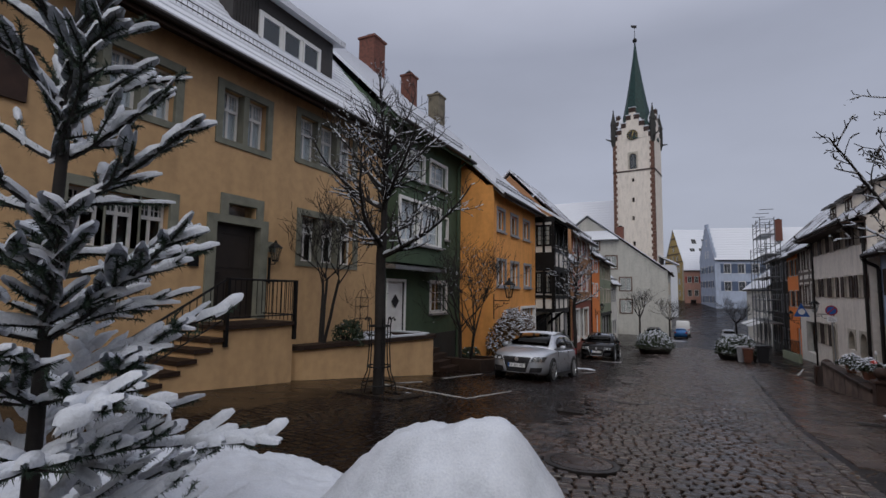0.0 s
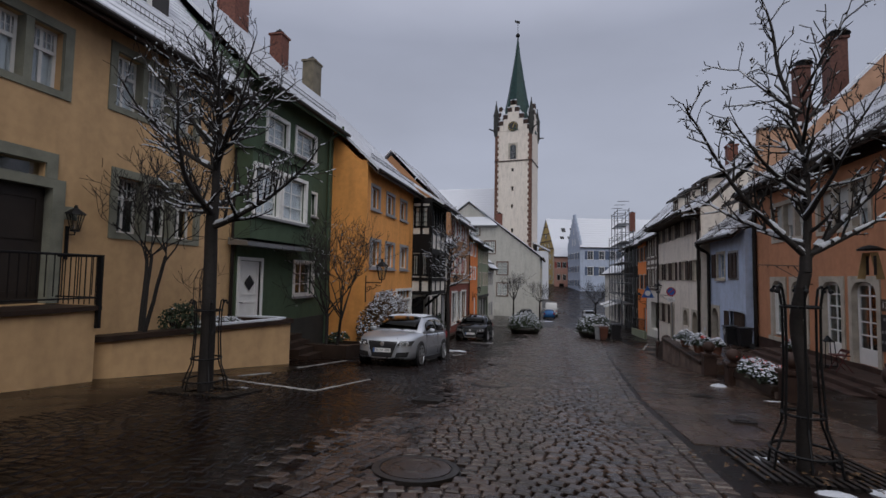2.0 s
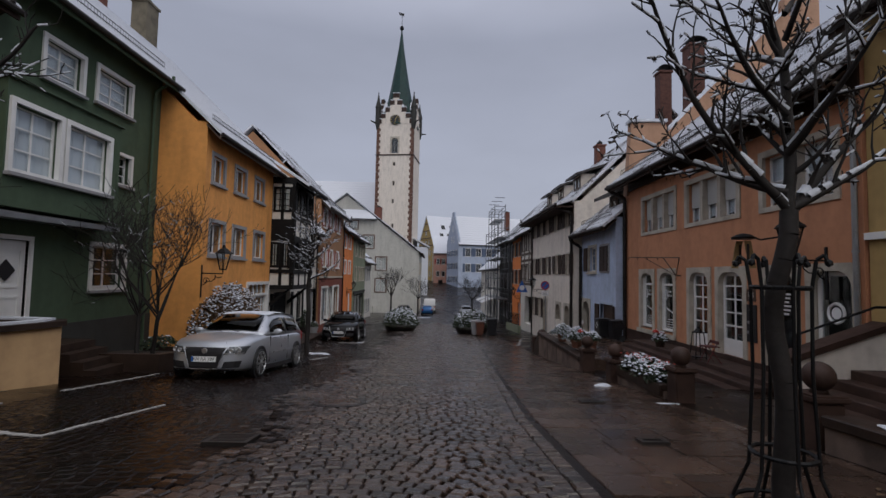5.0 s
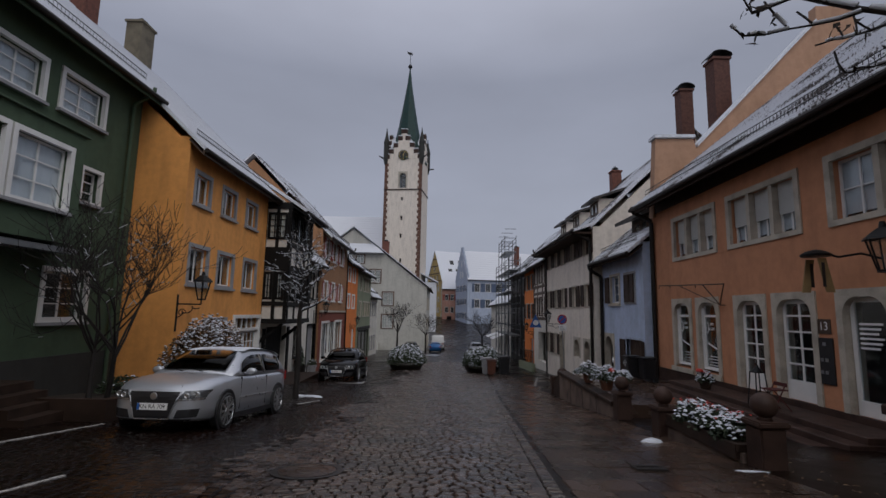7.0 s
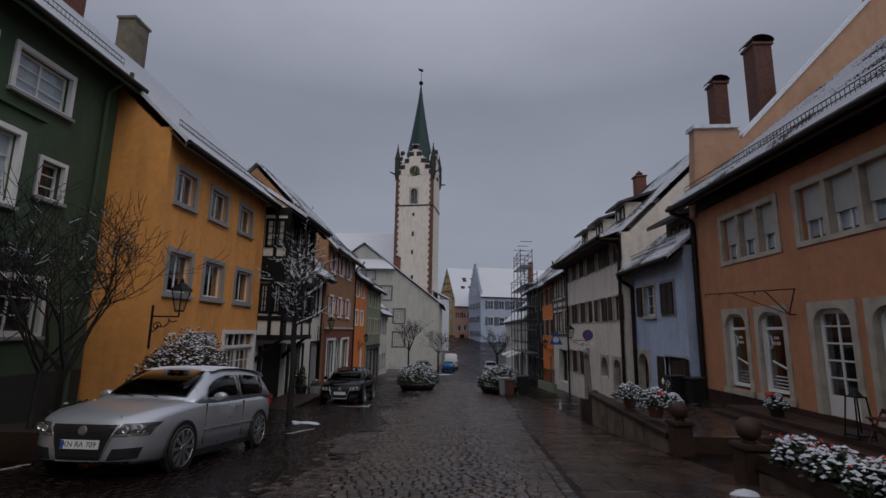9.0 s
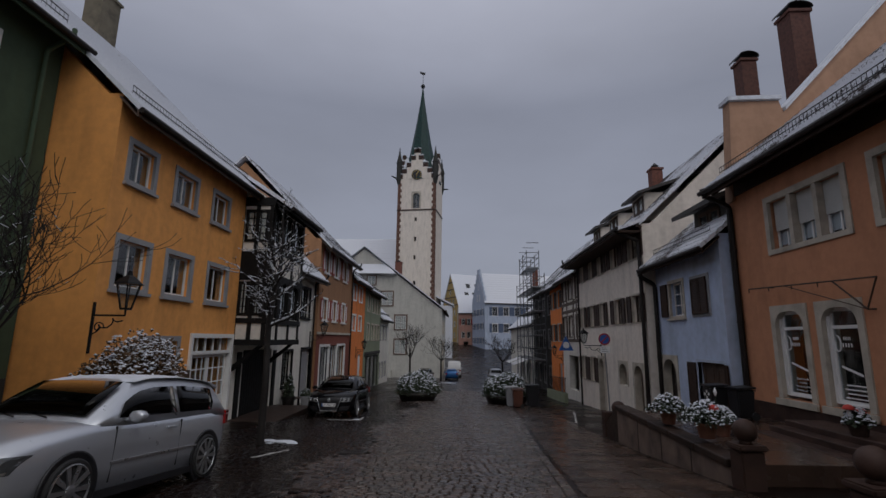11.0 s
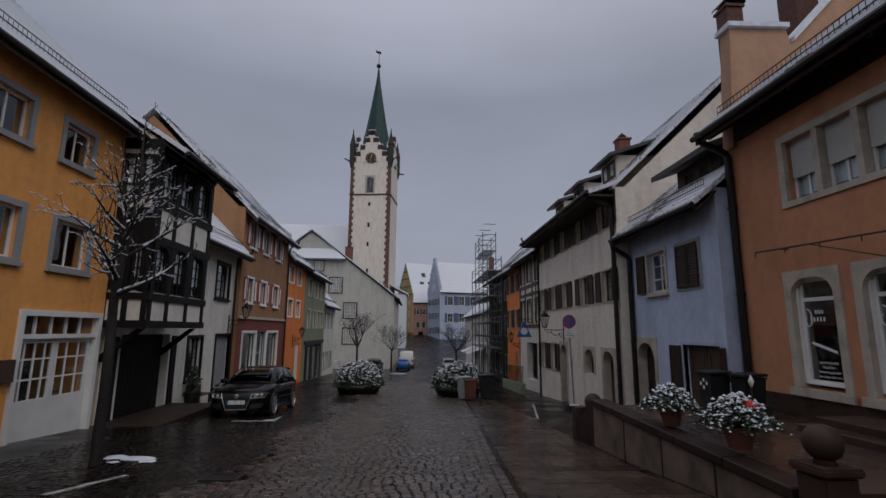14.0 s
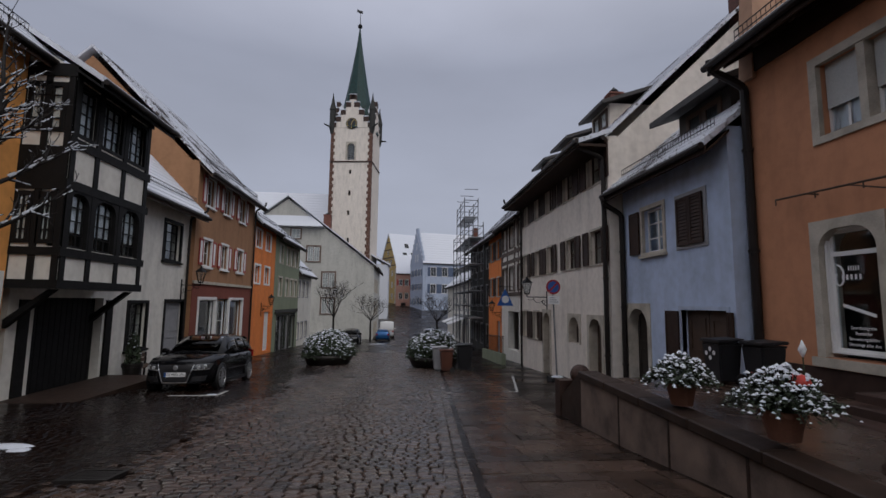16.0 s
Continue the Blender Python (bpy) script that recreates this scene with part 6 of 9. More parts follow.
def shrub(x, y, z, rx, ry, rz, count, label, seed, snow=0.5, leaf="leafgreen", size=0.05, twigs=40, name="bush"):
    """A dense low bush: twigs, many small leaves, and snow caught on its upper side."""
    rng = random.Random(seed)
    t = thing(name, (x, y, z), label, "bush")
    segs, spots, caps = [], [], []
    for i in range(twigs):
        q, h = rng.uniform(0, 2 * math.pi), rng.uniform(0.15, 1)
        e = Vector((x + rx * 0.9 * math.cos(q) * math.sqrt(1 - h * h * 0.8), y + ry * 0.9 * math.sin(q) * math.sqrt(1 - h * h * 0.8), z + rz * h))
        segs.append((Vector((x + rng.uniform(-0.1, 0.1), y + rng.uniform(-0.1, 0.1), z)), e, 0.012, 0.005))
    for i in range(count):
        q, c = rng.uniform(0, 2 * math.pi), rng.random()
        k = rng.uniform(0.72, 1.04) + 0.06 * math.sin(5 * q) + 0.05 * math.sin(9 * c + q)
        h = c ** 0.8
        s = math.sqrt(max(0, 1 - h * h))
        p = Vector((x + rx * k * s * math.cos(q), y + ry * k * s * math.sin(q), z + rz * k * h))
        spots.append(p)
        if rng.random() < snow * (0.15 + h) and k > 0.86:
            caps.append(p + Vector((0, 0, size * 0.35)))
    place("twig", tubes_mesh("twig", segs, 4), M["bark"], t, kind="stuff")
    place("leaf", leaf_mesh("leaf", spots, size, rng), M[leaf], t, kind="stuff")
    verts, faces = [], []
    for p in caps:
        k, s = len(verts), size * rng.uniform(0.6, 1.25)
        verts += [p + Vector((s * math.cos(a), s * math.sin(a) * 0.8, rng.uniform(-0.3, 0.1) * s)) for a in [math.pi / 2.5 * i for i in range(5)]] + [p + Vector((0, 0, s * 0.55))]
        faces += [(k + i, k + (i + 1) % 5, k + 5) for i in range(5)]
    if verts:
        me = bpy.data.meshes.new("snow_clump")
        me.from_pydata(verts, [], faces)
        place("snow_clump", me, M["snow"], t, smooth=True, kind="stuff")
    return t


shrub(-6.75, 18.7, -1.6, 1.2, 1.4, 2.15, 8200, "snow-covered climbing shrub before the yellow house", 2, 0.5, "leafbrown", 0.05)
for x, y, lab in ((-2.15, 37.3, "round evergreen bush with snow in a street planter"), (2.9, 35.7, "round evergreen bush with snow beside the bins")):
    z = gz(y)
    shrub(x, y, z + 0.35, 1.3, 1.25, 1.25, 7000, lab, int(y), 0.3, "leafgreen", 0.06)
    bm = bmesh.new()
    lathe(bm, (x, y, z - 0.05), [(0.75, 0), (1.0, 0.1), (1.15, 0.4), (1.2, 0.55), (1.1, 0.56), (1.0, 0.48)], 24)
    tagged(part("planter_bowl", bm, M["castiron"], smooth=True), "dark round stone planter bowl on the street", "planter", "street planter bowls")
shrub(-8.05, 9.0, 0.0, 0.45, 0.4, 0.65, 700, "small green rose bush in a raised bed", 8, 0.05, "leafgreen", 0.045)
shrub(-8.3, 10.6, -0.02, 0.6, 0.7, 0.22, 800, "low ground plants dusted with snow", 9, 0.9, "leafgreen", 0.04)
shrub(-8.0, 16.9, -1.15, 0.4, 0.8, 0.3, 350, "low dark plants under the green house", 10, 0.1, "leafgreen", 0.05)


# the young spruce and the snowed-up bed beside the walker
def spruce(x, y, z, h, seed):
    rng = random.Random(seed)
    t = thing("young_spruce", (x, y, z), "young spruce with thick snow on its branches", "tree")
    place("trunk", tubes_mesh("trunk", [((x, y, z), (x + 0.02, y, z + h * 0.5), 0.028, 0.019), ((x + 0.02, y, z + h * 0.5), (x + 0.05, y + 0.02, z + h), 0.019, 0.006)], 9), M["bark"], t, smooth=True)
    wood, needles, snow = [], [], []

    def branch(a, d, ln, r, deep):
        n = max(2, int(ln / 0.055))
        pts = [a]
        for i in range(n):
            d = (d + Vector((rng.uniform(-0.12, 0.12), rng.uniform(-0.12, 0.12), rng.uniform(-0.09, 0.1)))).normalized()
            pts.append(pts[-1] + d * ln / n)
            wood.append((pts[-2], pts[-1], r * (1 - i / n * 0.7), r * (1 - (i + 1) / n * 0.7)))
            for _ in range(34):
                p = pts[-2].lerp(pts[-1], rng.random())
                o = Vector((rng.uniform(-1, 1), rng.uniform(-1, 1), rng.uniform(-1, 0.9))).normalized()
                needles.append((p, (d * 0.8 + o).normalized()))
            if deep and i > 0 and i < n - 1:
                for sgn in (-1, 1):
                    if rng.random() < 0.62:
                        side = d.cross(Vector((0, 0, 1))).normalized() * sgn
                        k = 1 - i / n
                        branch(pts[-1], (d * 0.8 + side * rng.uniform(0.3, 0.9) + Vector((0, 0, rng.uniform(-0.25, 0.45)))).normalized(), (ln * k * 0.36 + 0.05) * rng.uniform(0.5, 1.15), r * 0.5, deep - 1)
            if rng.random() < (0.85 if deep else 0.55) and d.z < 0.75:
                rr = rng.uniform(0.006, 0.022) * (1.3 if deep else 1.0)
                snow.append((pts[-2] + Vector((0, 0, 0.01)), pts[-1] + Vector((0, 0, 0.012)), rr, rr * rng.uniform(0.75, 1.1)))

    for lvl in range(12):
        zz = z + 0.12 + (h - 0.3) * lvl / 12
        ln = 0.8 * (1 - lvl / 17.0) + 0.08
        m = 6 if lvl < 5 else 4
        for i in range(m):
            q = 2 * math.pi * (i + 0.37 * lvl + rng.uniform(-0.2, 0.2)) / m
            branch(Vector((x, y, zz)), Vector((math.cos(q), math.sin(q), 0.05 + 0.07 * lvl + rng.uniform(-0.12, 0.2))).normalized(), ln * rng.uniform(0.75, 1.08), 0.01, 2 if lvl < 5 else 1)
    for i in range(4):
        branch(Vector((x + 0.05, y + 0.02, z + h - 0.15)), Vector((rng.uniform(-0.5, 0.5), rng.uniform(-0.5, 0.5), 1)).normalized(), 0.3, 0.009, 0)
    place("branch", tubes_mesh("branch", wood), M["bark"], t, kind="stuff")
    verts, faces = [], []
    for p, d in needles:
        s = d.orthogonal().normalized() * 0.0021
        j = len(verts)
        verts += [p - s, p + s, p + d * rng.uniform(0.018, 0.03)]
        faces.append((j, j + 1, j + 2))
    me = bpy.data.meshes.new("needle")
    me.from_pydata(verts, [], faces)
    place("needle", me, M["needle"], t, kind="stuff")
    verts, faces = [], []
    for a, b, ra, rb in snow:
        d = (b - a).normalized()
        s = d.cross(Vector((0, 0, 1))).normalized()
        up = s.cross(d)
        j, n = len(verts), 7
        for p, r, e in ((a - d * 0.03, ra * 0.35, 0), (a, ra, 1), (b, rb, 1), (b + d * 0.03, rb * 0.35, 0)):
            for i in range(n):
                q = math.pi * i / (n - 1)
                jit = rng.uniform(0.9, 1.1)
                verts.append(p + (s * math.cos(q) * r * 1.15 + up * (math.sin(q) * r * 1.05 - (0.006 if i in (0, n - 1) else 0))) * jit)
        for k in range(3):
            faces += [(j + k * n + i, j + k * n + i + 1, j + (k + 1) * n + i + 1, j + (k + 1) * n + i) for i in range(n - 1)]
    me = bpy.data.meshes.new("snow_load")
    me.from_pydata(verts, [], faces)
    place("snow_load", me, M["snow"], t, "thick snow lying on the branches", smooth=True, kind="stuff")
    return t


spruce(-2.08, -0.32, 0.3, 2.75, 4)


def snow_bed():
    """A raised bed buried in soft snow."""
    nx, ny = 150, 130
    x0, x1, y0, y1 = -3.6, -0.2, -1.3, 1.5
    verts, faces = [], []
    for j in range(ny):
        for i in range(nx):
            x, y = x0 + (x1 - x0) * i / (nx - 1), y0 + (y1 - y0) * j / (ny - 1)
            wob = 0.09 * noise.noise(Vector((x * 2.2, y * 2.2, 0)))
            rim = min((-0.27 - 0.3 * max(0, y - 0.3) - x) + wob, (1.34 - y) + wob, x + 3.55, y + 1.25)
            h = 0.36 + 0.05 * noise.noise(Vector((x * 1.7, y * 1.7, 3))) + 0.025 * noise.noise(Vector((x * 6, y * 6, 5))) + 0.008 * noise.noise(Vector((x * 19, y * 19, 6)))
            h += 0.43 * math.exp(-(((x + 1.1) / 0.5) ** 2 + ((y - 0.68) / 0.42) ** 2) ** 1.7)
            h += 0.17 * math.exp(-(((x + 0.62) / 0.34) ** 2 + ((y - 0.5) / 0.45) ** 2) ** 1.5)
            h += 0.06 * math.exp(-(((x + 2.5) / 0.75) ** 2 + ((y - 0.5) / 0.7) ** 2) ** 2)
            h += 0.03 * noise.noise(Vector((x * 4, y * 4, 8))) + 0.02 * abs(noise.noise(Vector((x * 11, y * 11, 2)))) + 0.012 * noise.noise(Vector((x * 27, y * 27, 4)))
            k = max(0.0, min(1.0, rim / 0.2))
            k = math.sqrt(1 - (1 - k) ** 2)
            verts.append((x, y, gz(y) - 0.02 + (h + 0.12) * k))
    for j in range(ny - 1):
        for i in range(nx - 1):
            a = j * nx + i
            faces.append((a, a + 1, a + nx + 1, a + nx))
    me = bpy.data.meshes.new("snow_bed")
    me.from_pydata(verts, [], faces)
    tagged(place("snow_bed", me, M["snow"], smooth=True), "raised bed buried under soft mounded snow", "snow", "", "stuff")


snow_bed()
bm = bmesh.new()
hexa(bm, [(x, y, z) for x in (-0.7, -0.27) for y in (-0.3, 0.3) for z in (gz(y) - 0.05, gz(y) + (0.34 if x < -0.5 else 0.2))])
bmesh.ops.bevel(bm, geom=bm.edges[:], offset=0.06, segments=3, affect="EDGES")
tagged(part("boulder", bm, M["terrace"], smooth=True), "rough brown boulder at the edge of the snowy bed", "stone")


# ---- cars ----
def car_paint(name, col, metal):
    m, n, l, b = base_mat(name)
    b.inputs["Base Color"].default_value = (*col, 1)
    b.inputs["Metallic"].default_value, b.inputs["Roughness"].default_value = metal, 0.28
    b.inputs["Coat Weight"].default_value = 0.35 if metal > 0.3 else 0.04
    b.inputs["Specular IOR Level"].default_value = 0.5 if metal > 0.3 else 0.18
    tc = n.new("ShaderNodeTexCoord").outputs["Object"]
    r = n.new("ShaderNodeMapRange")
    r.inputs["To Min"].default_value, r.inputs["To Max"].default_value = (0.22, 0.4) if metal > 0.3 else (0.07, 0.16)
    l.new(noise_node(n, l, 6, 5, tc), r.inputs[0])
    l.new(r.outputs[0], b.inputs["Roughness"])
    bump(n, l, b, noise_node(n, l, 300, 2, tc), 0.05, 0.002)
    return m


M["alloy"] = mat("alloy_wheel", (0.5, 0.51, 0.53), 0.3, 0.9, vary=0.08, bumps=0)
M["rubber"] = mat("tyre_rubber", (0.015, 0.015, 0.016), 0.8)
M["carglass"] = glass_mat("dark_car_glass", (0.03, 0.035, 0.04), 1.28, 0.01)
M["lamp"] = mat("headlamp_glass", (0.09, 0.095, 0.1), 0.15, 0.5, vary=0.2, bumps=0)
M["redlamp"] = mat("tail_lamp", (0.25, 0.01, 0.01), 0.2, vary=0.1, bumps=0)


def car(x, y, yaw, paint, label, s=1.0, doors=1, snow=False, plate="", wide=1.0, tall=1.0, van=False):
    """A hatchback: lofted body and cabin, wheels, glass, lamps, grille, mirrors, plate. It faces its own +x."""
    z = gz(y)
    t = thing("car", (x, y, z), label, "car", "parked cars")
    slope = (gz(y + 1) - gz(y - 1)) / 2
    R = Matrix.Translation((x, y, z)) @ Euler((math.atan(slope) * math.cos(yaw) * 0, 0, 0)).to_matrix().to_4x4() @ Matrix.Rotation(yaw, 4, "Z") @ Matrix.Rotation(-math.atan(slope) * math.sin(yaw), 4, "Y")
    S = Matrix.Diagonal((s, s * wide, s * tall, 1))

    def put(name, bm, m, label="", smooth=False, parent=None):
        bm.transform(R @ S)
        if name in ("windscreen", "side_window"):
            ex = bmesh.ops.extrude_face_region(bm, geom=bm.faces[:])
            mid = R @ Vector((-0.4, 0, 0.9))
            vs = [v for v in ex["geom"] if isinstance(v, bmesh.types.BMVert)]
            for v in vs:
                v.co += (mid - v.co).normalized() * 0.006
        return part(name, bm, m, parent or t, label, smooth)

    low = [(2.12, 0.27, 0.58, 0.36), (2.1, 0.23, 0.665, 0.5), (2.05, 0.21, 0.715, 0.63), (1.96, 0.2, 0.765, 0.735), (1.84, 0.19, 0.805, 0.8), (1.65, 0.18, 0.855, 0.85), (1.3, 0.17, 0.91, 0.872), (0.95, 0.17, 0.945, 0.876), (0.3, 0.17, 0.94, 0.876),
           (-0.6, 0.17, 0.95, 0.876), (-1.4, 0.18, 0.965, 0.87), (-1.82, 0.22, 0.975, 0.83), (-1.98, 0.3, 0.945, 0.77), (-2.04, 0.42, 0.8, 0.7)]

    def ring(x_, zl, zt, hw):
        half = [(0, zl), (hw * 0.86, zl), (hw * 0.97, zl + 0.06), (hw, zl + 0.35 * (zt - zl)), (hw, zl + 0.62 * (zt - zl)), (hw * 0.985, zt - 0.09), (hw * 0.93, zt - 0.02), (hw * 0.6, zt + 0.025), (0, zt + 0.045)]
        return [(x_, yy, zz) for yy, zz in half] + [(x_, -yy, zz) for yy, zz in half[-2:0:-1]]

    def loft(rings):
        bm = bmesh.new()
        vs = [[bm.verts.new(p) for p in r_] for r_ in rings]
        n = len(vs[0])
        for a, b in zip(vs, vs[1:]):
            for i in range(n):
                bm.faces.new((a[i], a[(i + 1) % n], b[(i + 1) % n], b[i]))
        bm.faces.new(vs[0]), bm.faces.new(vs[-1][::-1])
        return bm

    shell = loft([ring(*r_) for r_ in low])
    skin = bvhtree.BVHTree.FromBMesh(shell)
    put("body", shell, paint, "", True)

    def patch(corners, lift, nu=8, nv=4):
        """A plate that follows the nose; corners as (y, z): inner low, outer low, outer top, inner top."""
        bm = bmesh.new()
        a, b, c, d = [Vector(p) for p in corners]
        grid = []
        for j in range(nv + 1):
            row = []
            for i in range(nu + 1):
                q = (a.lerp(b, i / nu)).lerp(d.lerp(c, i / nu), j / nv)
                hit = skin.ray_cast(Vector((4, q.x, q.y)), Vector((-1, 0, 0)))[0]
                row.append(bm.verts.new(((hit.x if hit else 1.75) + lift, q.x, q.y)))
            grid.append(row)
        for r0, r1 in zip(grid, grid[1:]):
            for i in range(nu):
                bm.faces.new((r0[i], r0[i + 1], r1[i + 1], r1[i]))
        ex = bmesh.ops.extrude_face_region(bm, geom=bm.faces[:])
        for v in ex["geom"]:
            if isinstance(v, bmesh.types.BMVert):
                v.co.x -= 0.05
        return bm

    top = [(0.98, 0.97, 0.70), (0.6, 1.2, 0.66), (0.25, 1.395, 0.62), (-0.1, 1.455, 0.61), (-0.8, 1.47, 0.605), (-1.4, 1.44, 0.595), (-1.78, 1.385, 0.58), (-1.86, 1.24, 0.61), (-2.02, 0.97, 0.66)]
    if van:
        top = [(0.98, 0.97, 0.8), (0.7, 1.6, 0.8), (0.5, 1.9, 0.78), (-1.9, 1.95, 0.78), (-2.05, 1.85, 0.78), (-2.08, 0.97, 0.82)]

    def cab(x_, zt, hw):
        zb_ = 0.9
        half = [(0, zb_), (0.83, zb_), (0.83 - (0.83 - hw) * 0.45, zb_ + (zt - zb_) * 0.5), (hw + 0.015, zt - 0.09 * (zt > 1.1)), (hw - 0.06, zt - 0.015), (hw * 0.5, zt + 0.015), (0, zt + 0.02)]
        return [(x_, yy, zz) for yy, zz in half] + [(x_, -yy, zz) for yy, zz in half[-2:0:-1]]

    put("cabin", loft([cab(*r_) for r_ in top]), paint, "", True)

    def hw_at(x_):
        for (xa, za, ha), (xb, zb_, hb) in zip(top, top[1:]):
            if xb <= x_ <= xa:
                k = (xa - x_) / (xa - xb)
                return za + (zb_ - za) * k, ha + (hb - ha) * k
        return 0.97, 0.6

    def side_pt(x_, f):
        zt, hw = hw_at(x_)
        z_ = 0.985 + (zt - 0.1 - 0.985) * f
        k = (z_ - 0.9) / max(0.05, zt - 0.9)
        if k < 0.5:
            yy = 0.83 - (0.83 - hw) * 0.45 * (k / 0.5)
        else:
            ym = 0.83 - (0.83 - hw) * 0.45
            yy = ym + (hw + 0.015 - ym) * (k - 0.5) / 0.5
        return x_, yy + 0.012, z_

    spans = [(0.62, -0.52), (-0.6, -1.55)] if doors == 1 else [(0.62, -0.25), (-0.32, -1.05), (-1.12, -1.6)]
    if van:
        spans = [(0.6, -0.2)]
    for sgn in (1, -1):
        for a, b in spans:
            bm = bmesh.new()
            n = 8
            grid = []
            for i in range(n + 1):
                x_ = a + (b - a) * i / n
                lo, hi = side_pt(x_, 0.02), side_pt(x_, 0.96)
                me_ = side_pt(x_, 0.5)
                if a > 0.3 and i == 0:
                    hi = me_ = tuple(p + q for p, q in zip(lo, (0, 0, 0.02)))
                if b < -1.5 and i == n:
                    lo = side_pt(x_, 0.35)
                grid.append([bm.verts.new((p[0], sgn * p[1], p[2])) for p in (lo, me_, hi)])
            for p, q in zip(grid, grid[1:]):
                for k in range(2):
                    bm.faces.new((p[k], q[k], q[k + 1], p[k + 1]))
            put("side_window", bm, M["carglass"], "", True)
        bm = bmesh.new()
        lathe(bm, (0, 0, 0), [(0.05, -0.06), (0.09, -0.03), (0.09, 0.05), (0.06, 0.07)], 10)
        bm.transform(Matrix.Translation((0.52, sgn * 0.97, 1.0)) @ Matrix.Rotation(math.pi / 2, 4, "Y") @ Matrix.Diagonal((0.8, 1.15, 1, 1)))
        tube(bm, (0.55, sgn * 0.82, 0.96), (0.52, sgn * 0.94, 0.98), 0.025)
        put("mirror", bm, paint, "", True)
        for x_ in ([-0.3] if doors == 1 else [-0.15, -0.95]):
            bm = bmesh.new()
            tube(bm, (x_ - 0.1, sgn * 0.9, 0.82), (x_ + 0.1, sgn * 0.9, 0.82), 0.016)
            put("door_handle", bm, paint)
        bm = bmesh.new()
        box(bm, -1.0, 0.75, sgn * 0.875, sgn * 0.893, 0.5, 0.525)
        put("side_strip", bm, M["alloy"] if not doors == 2 else M["plasticdark"])
        bm = bmesh.new()
        box(bm, -1.0, 0.98, sgn * 0.7, sgn * 0.884, 0.15, 0.24)
        put("sill_skirt", bm, M["plasticdark"])
        # door gap lines
        for x_ in ([0.72, -0.56] if doors == 1 else [0.72, -0.28, -1.1]):
            bm = bmesh.new()
            box(bm, x_ - 0.0025, x_ + 0.0025, sgn * 0.85, sgn * 0.8775, 0.3, 0.9)
            put("door_gap", bm, M["plasticdark"])
        # head and tail lamps
        q_ = [(sgn * 0.4, 0.545), (sgn * 0.77, 0.56), (sgn * 0.82, 0.72), (sgn * 0.5, 0.705)]
        hl = put("headlight", patch(q_, 0.012, 14, 8), M["lamp"], "clear glass headlight")
        for yc, zc, rr in ((0.55, 0.625, 0.045), (0.68, 0.64, 0.052)):
            bm = bmesh.new()
            hit = skin.ray_cast(Vector((4, sgn * yc, zc)), Vector((-1, 0, 0)))[0]
            lathe(bm, (0, 0, 0), [(rr, -0.02), (rr, 0.014), (rr * 0.8, 0.018), (rr * 0.55, 0.008)], 16)
            bm.transform(Matrix.Translation((hit.x + 0.012, sgn * yc, zc)) @ Matrix.Rotation(math.pi / 2, 4, "Y"))
            put("lens", bm, M["alloy"], parent=hl)
        put("indicator", patch([(sgn * 0.43, 0.552), (sgn * 0.76, 0.566), (sgn * 0.765, 0.588), (sgn * 0.425, 0.572)], 0.02, 10, 2), M["alloy"], parent=hl)
        bm = bmesh.new()
        hexa(bm, [(px, sgn * py, pz) for px in (-2.07, -1.85) for py in (0.6, 0.845 if px > -2 else 0.78) for pz in (0.75, 0.96)])
        put("tail_light", bm, M["redlamp"], "red tail light")
        put("fog_intake", patch([(sgn * 0.38, 0.255), (sgn * 0.7, 0.275), (sgn * 0.74, 0.415), (sgn * 0.43, 0.395)], 0.01, 12, 6), M["plasticdark"], "black lower air intake")
        for x_ in (1.29, -1.29):
            bm = bmesh.new()
            lathe(bm, (0, 0, 0), [(0.385, 0), (0.385, 0.02), (0.36, 0.022), (0.3, 0.0)], 28)
            bm.transform(Matrix.Translation((x_, sgn * 0.868, 0.32)) @ Matrix.Rotation(-sgn * math.pi / 2, 4, "X"))
            put("wheel_well", bm, M["plasticdark"], "", True)
            bm = bmesh.new()
            lathe(bm, (0, 0, 0), [(0.2, -0.1), (0.27, -0.11), (0.31, -0.09), (0.318, -0.04), (0.318, 0.04), (0.31, 0.085), (0.29, 0.1), (0.255, 0.085)], 28)
            W = Matrix.Translation((x_, sgn * 0.81, 0.318)) @ Matrix.Rotation(-sgn * math.pi / 2, 4, "X")
            bm.transform(W)
            wh = put("tyre", bm, M["rubber"], "", True)
            bm = bmesh.new()
            lathe(bm, (0, 0, 0), [(0.262, 0.07), (0.262, 0.1), (0.25, 0.105), (0.24, 0.06), (0.2, 0.0)], 28)
            for i in range(10):
                q = 2 * math.pi * i / 10
                c, s_ = math.cos(q), math.sin(q)
                hexa(bm, [(c * r_ - s_ * w_, s_ * r_ + c * w_, h_) for r_, ww in ((0.05, 0.016), (0.245, 0.027)) for w_ in (-ww, ww) for h_ in (0.075, 0.1)])
            lathe(bm, (0, 0, 0.07), [(0.06, 0), (0.06, 0.035), (0.03, 0.042)], 12)
            bm.transform(W)
            put("rim", bm, M["alloy"], "silver ten-spoke alloy rim", parent=t)
    # windscreen, grille, plate, bonnet lines
    bm = bmesh.new()
    wsc = [(0.93, 1.0, 0.62), (0.6, 1.205, 0.585), (0.31, 1.37, 0.545)] if not van else [(0.95, 1.05, 0.7), (0.7, 1.6, 0.7), (0.55, 1.82, 0.7)]
    rows = [[bm.verts.new((px + 0.025, yy * hw / 4, pz + 0.03 + 0.012 * (1 - (yy / 4) ** 2))) for yy in range(-4, 5)] for px, pz, hw in wsc]
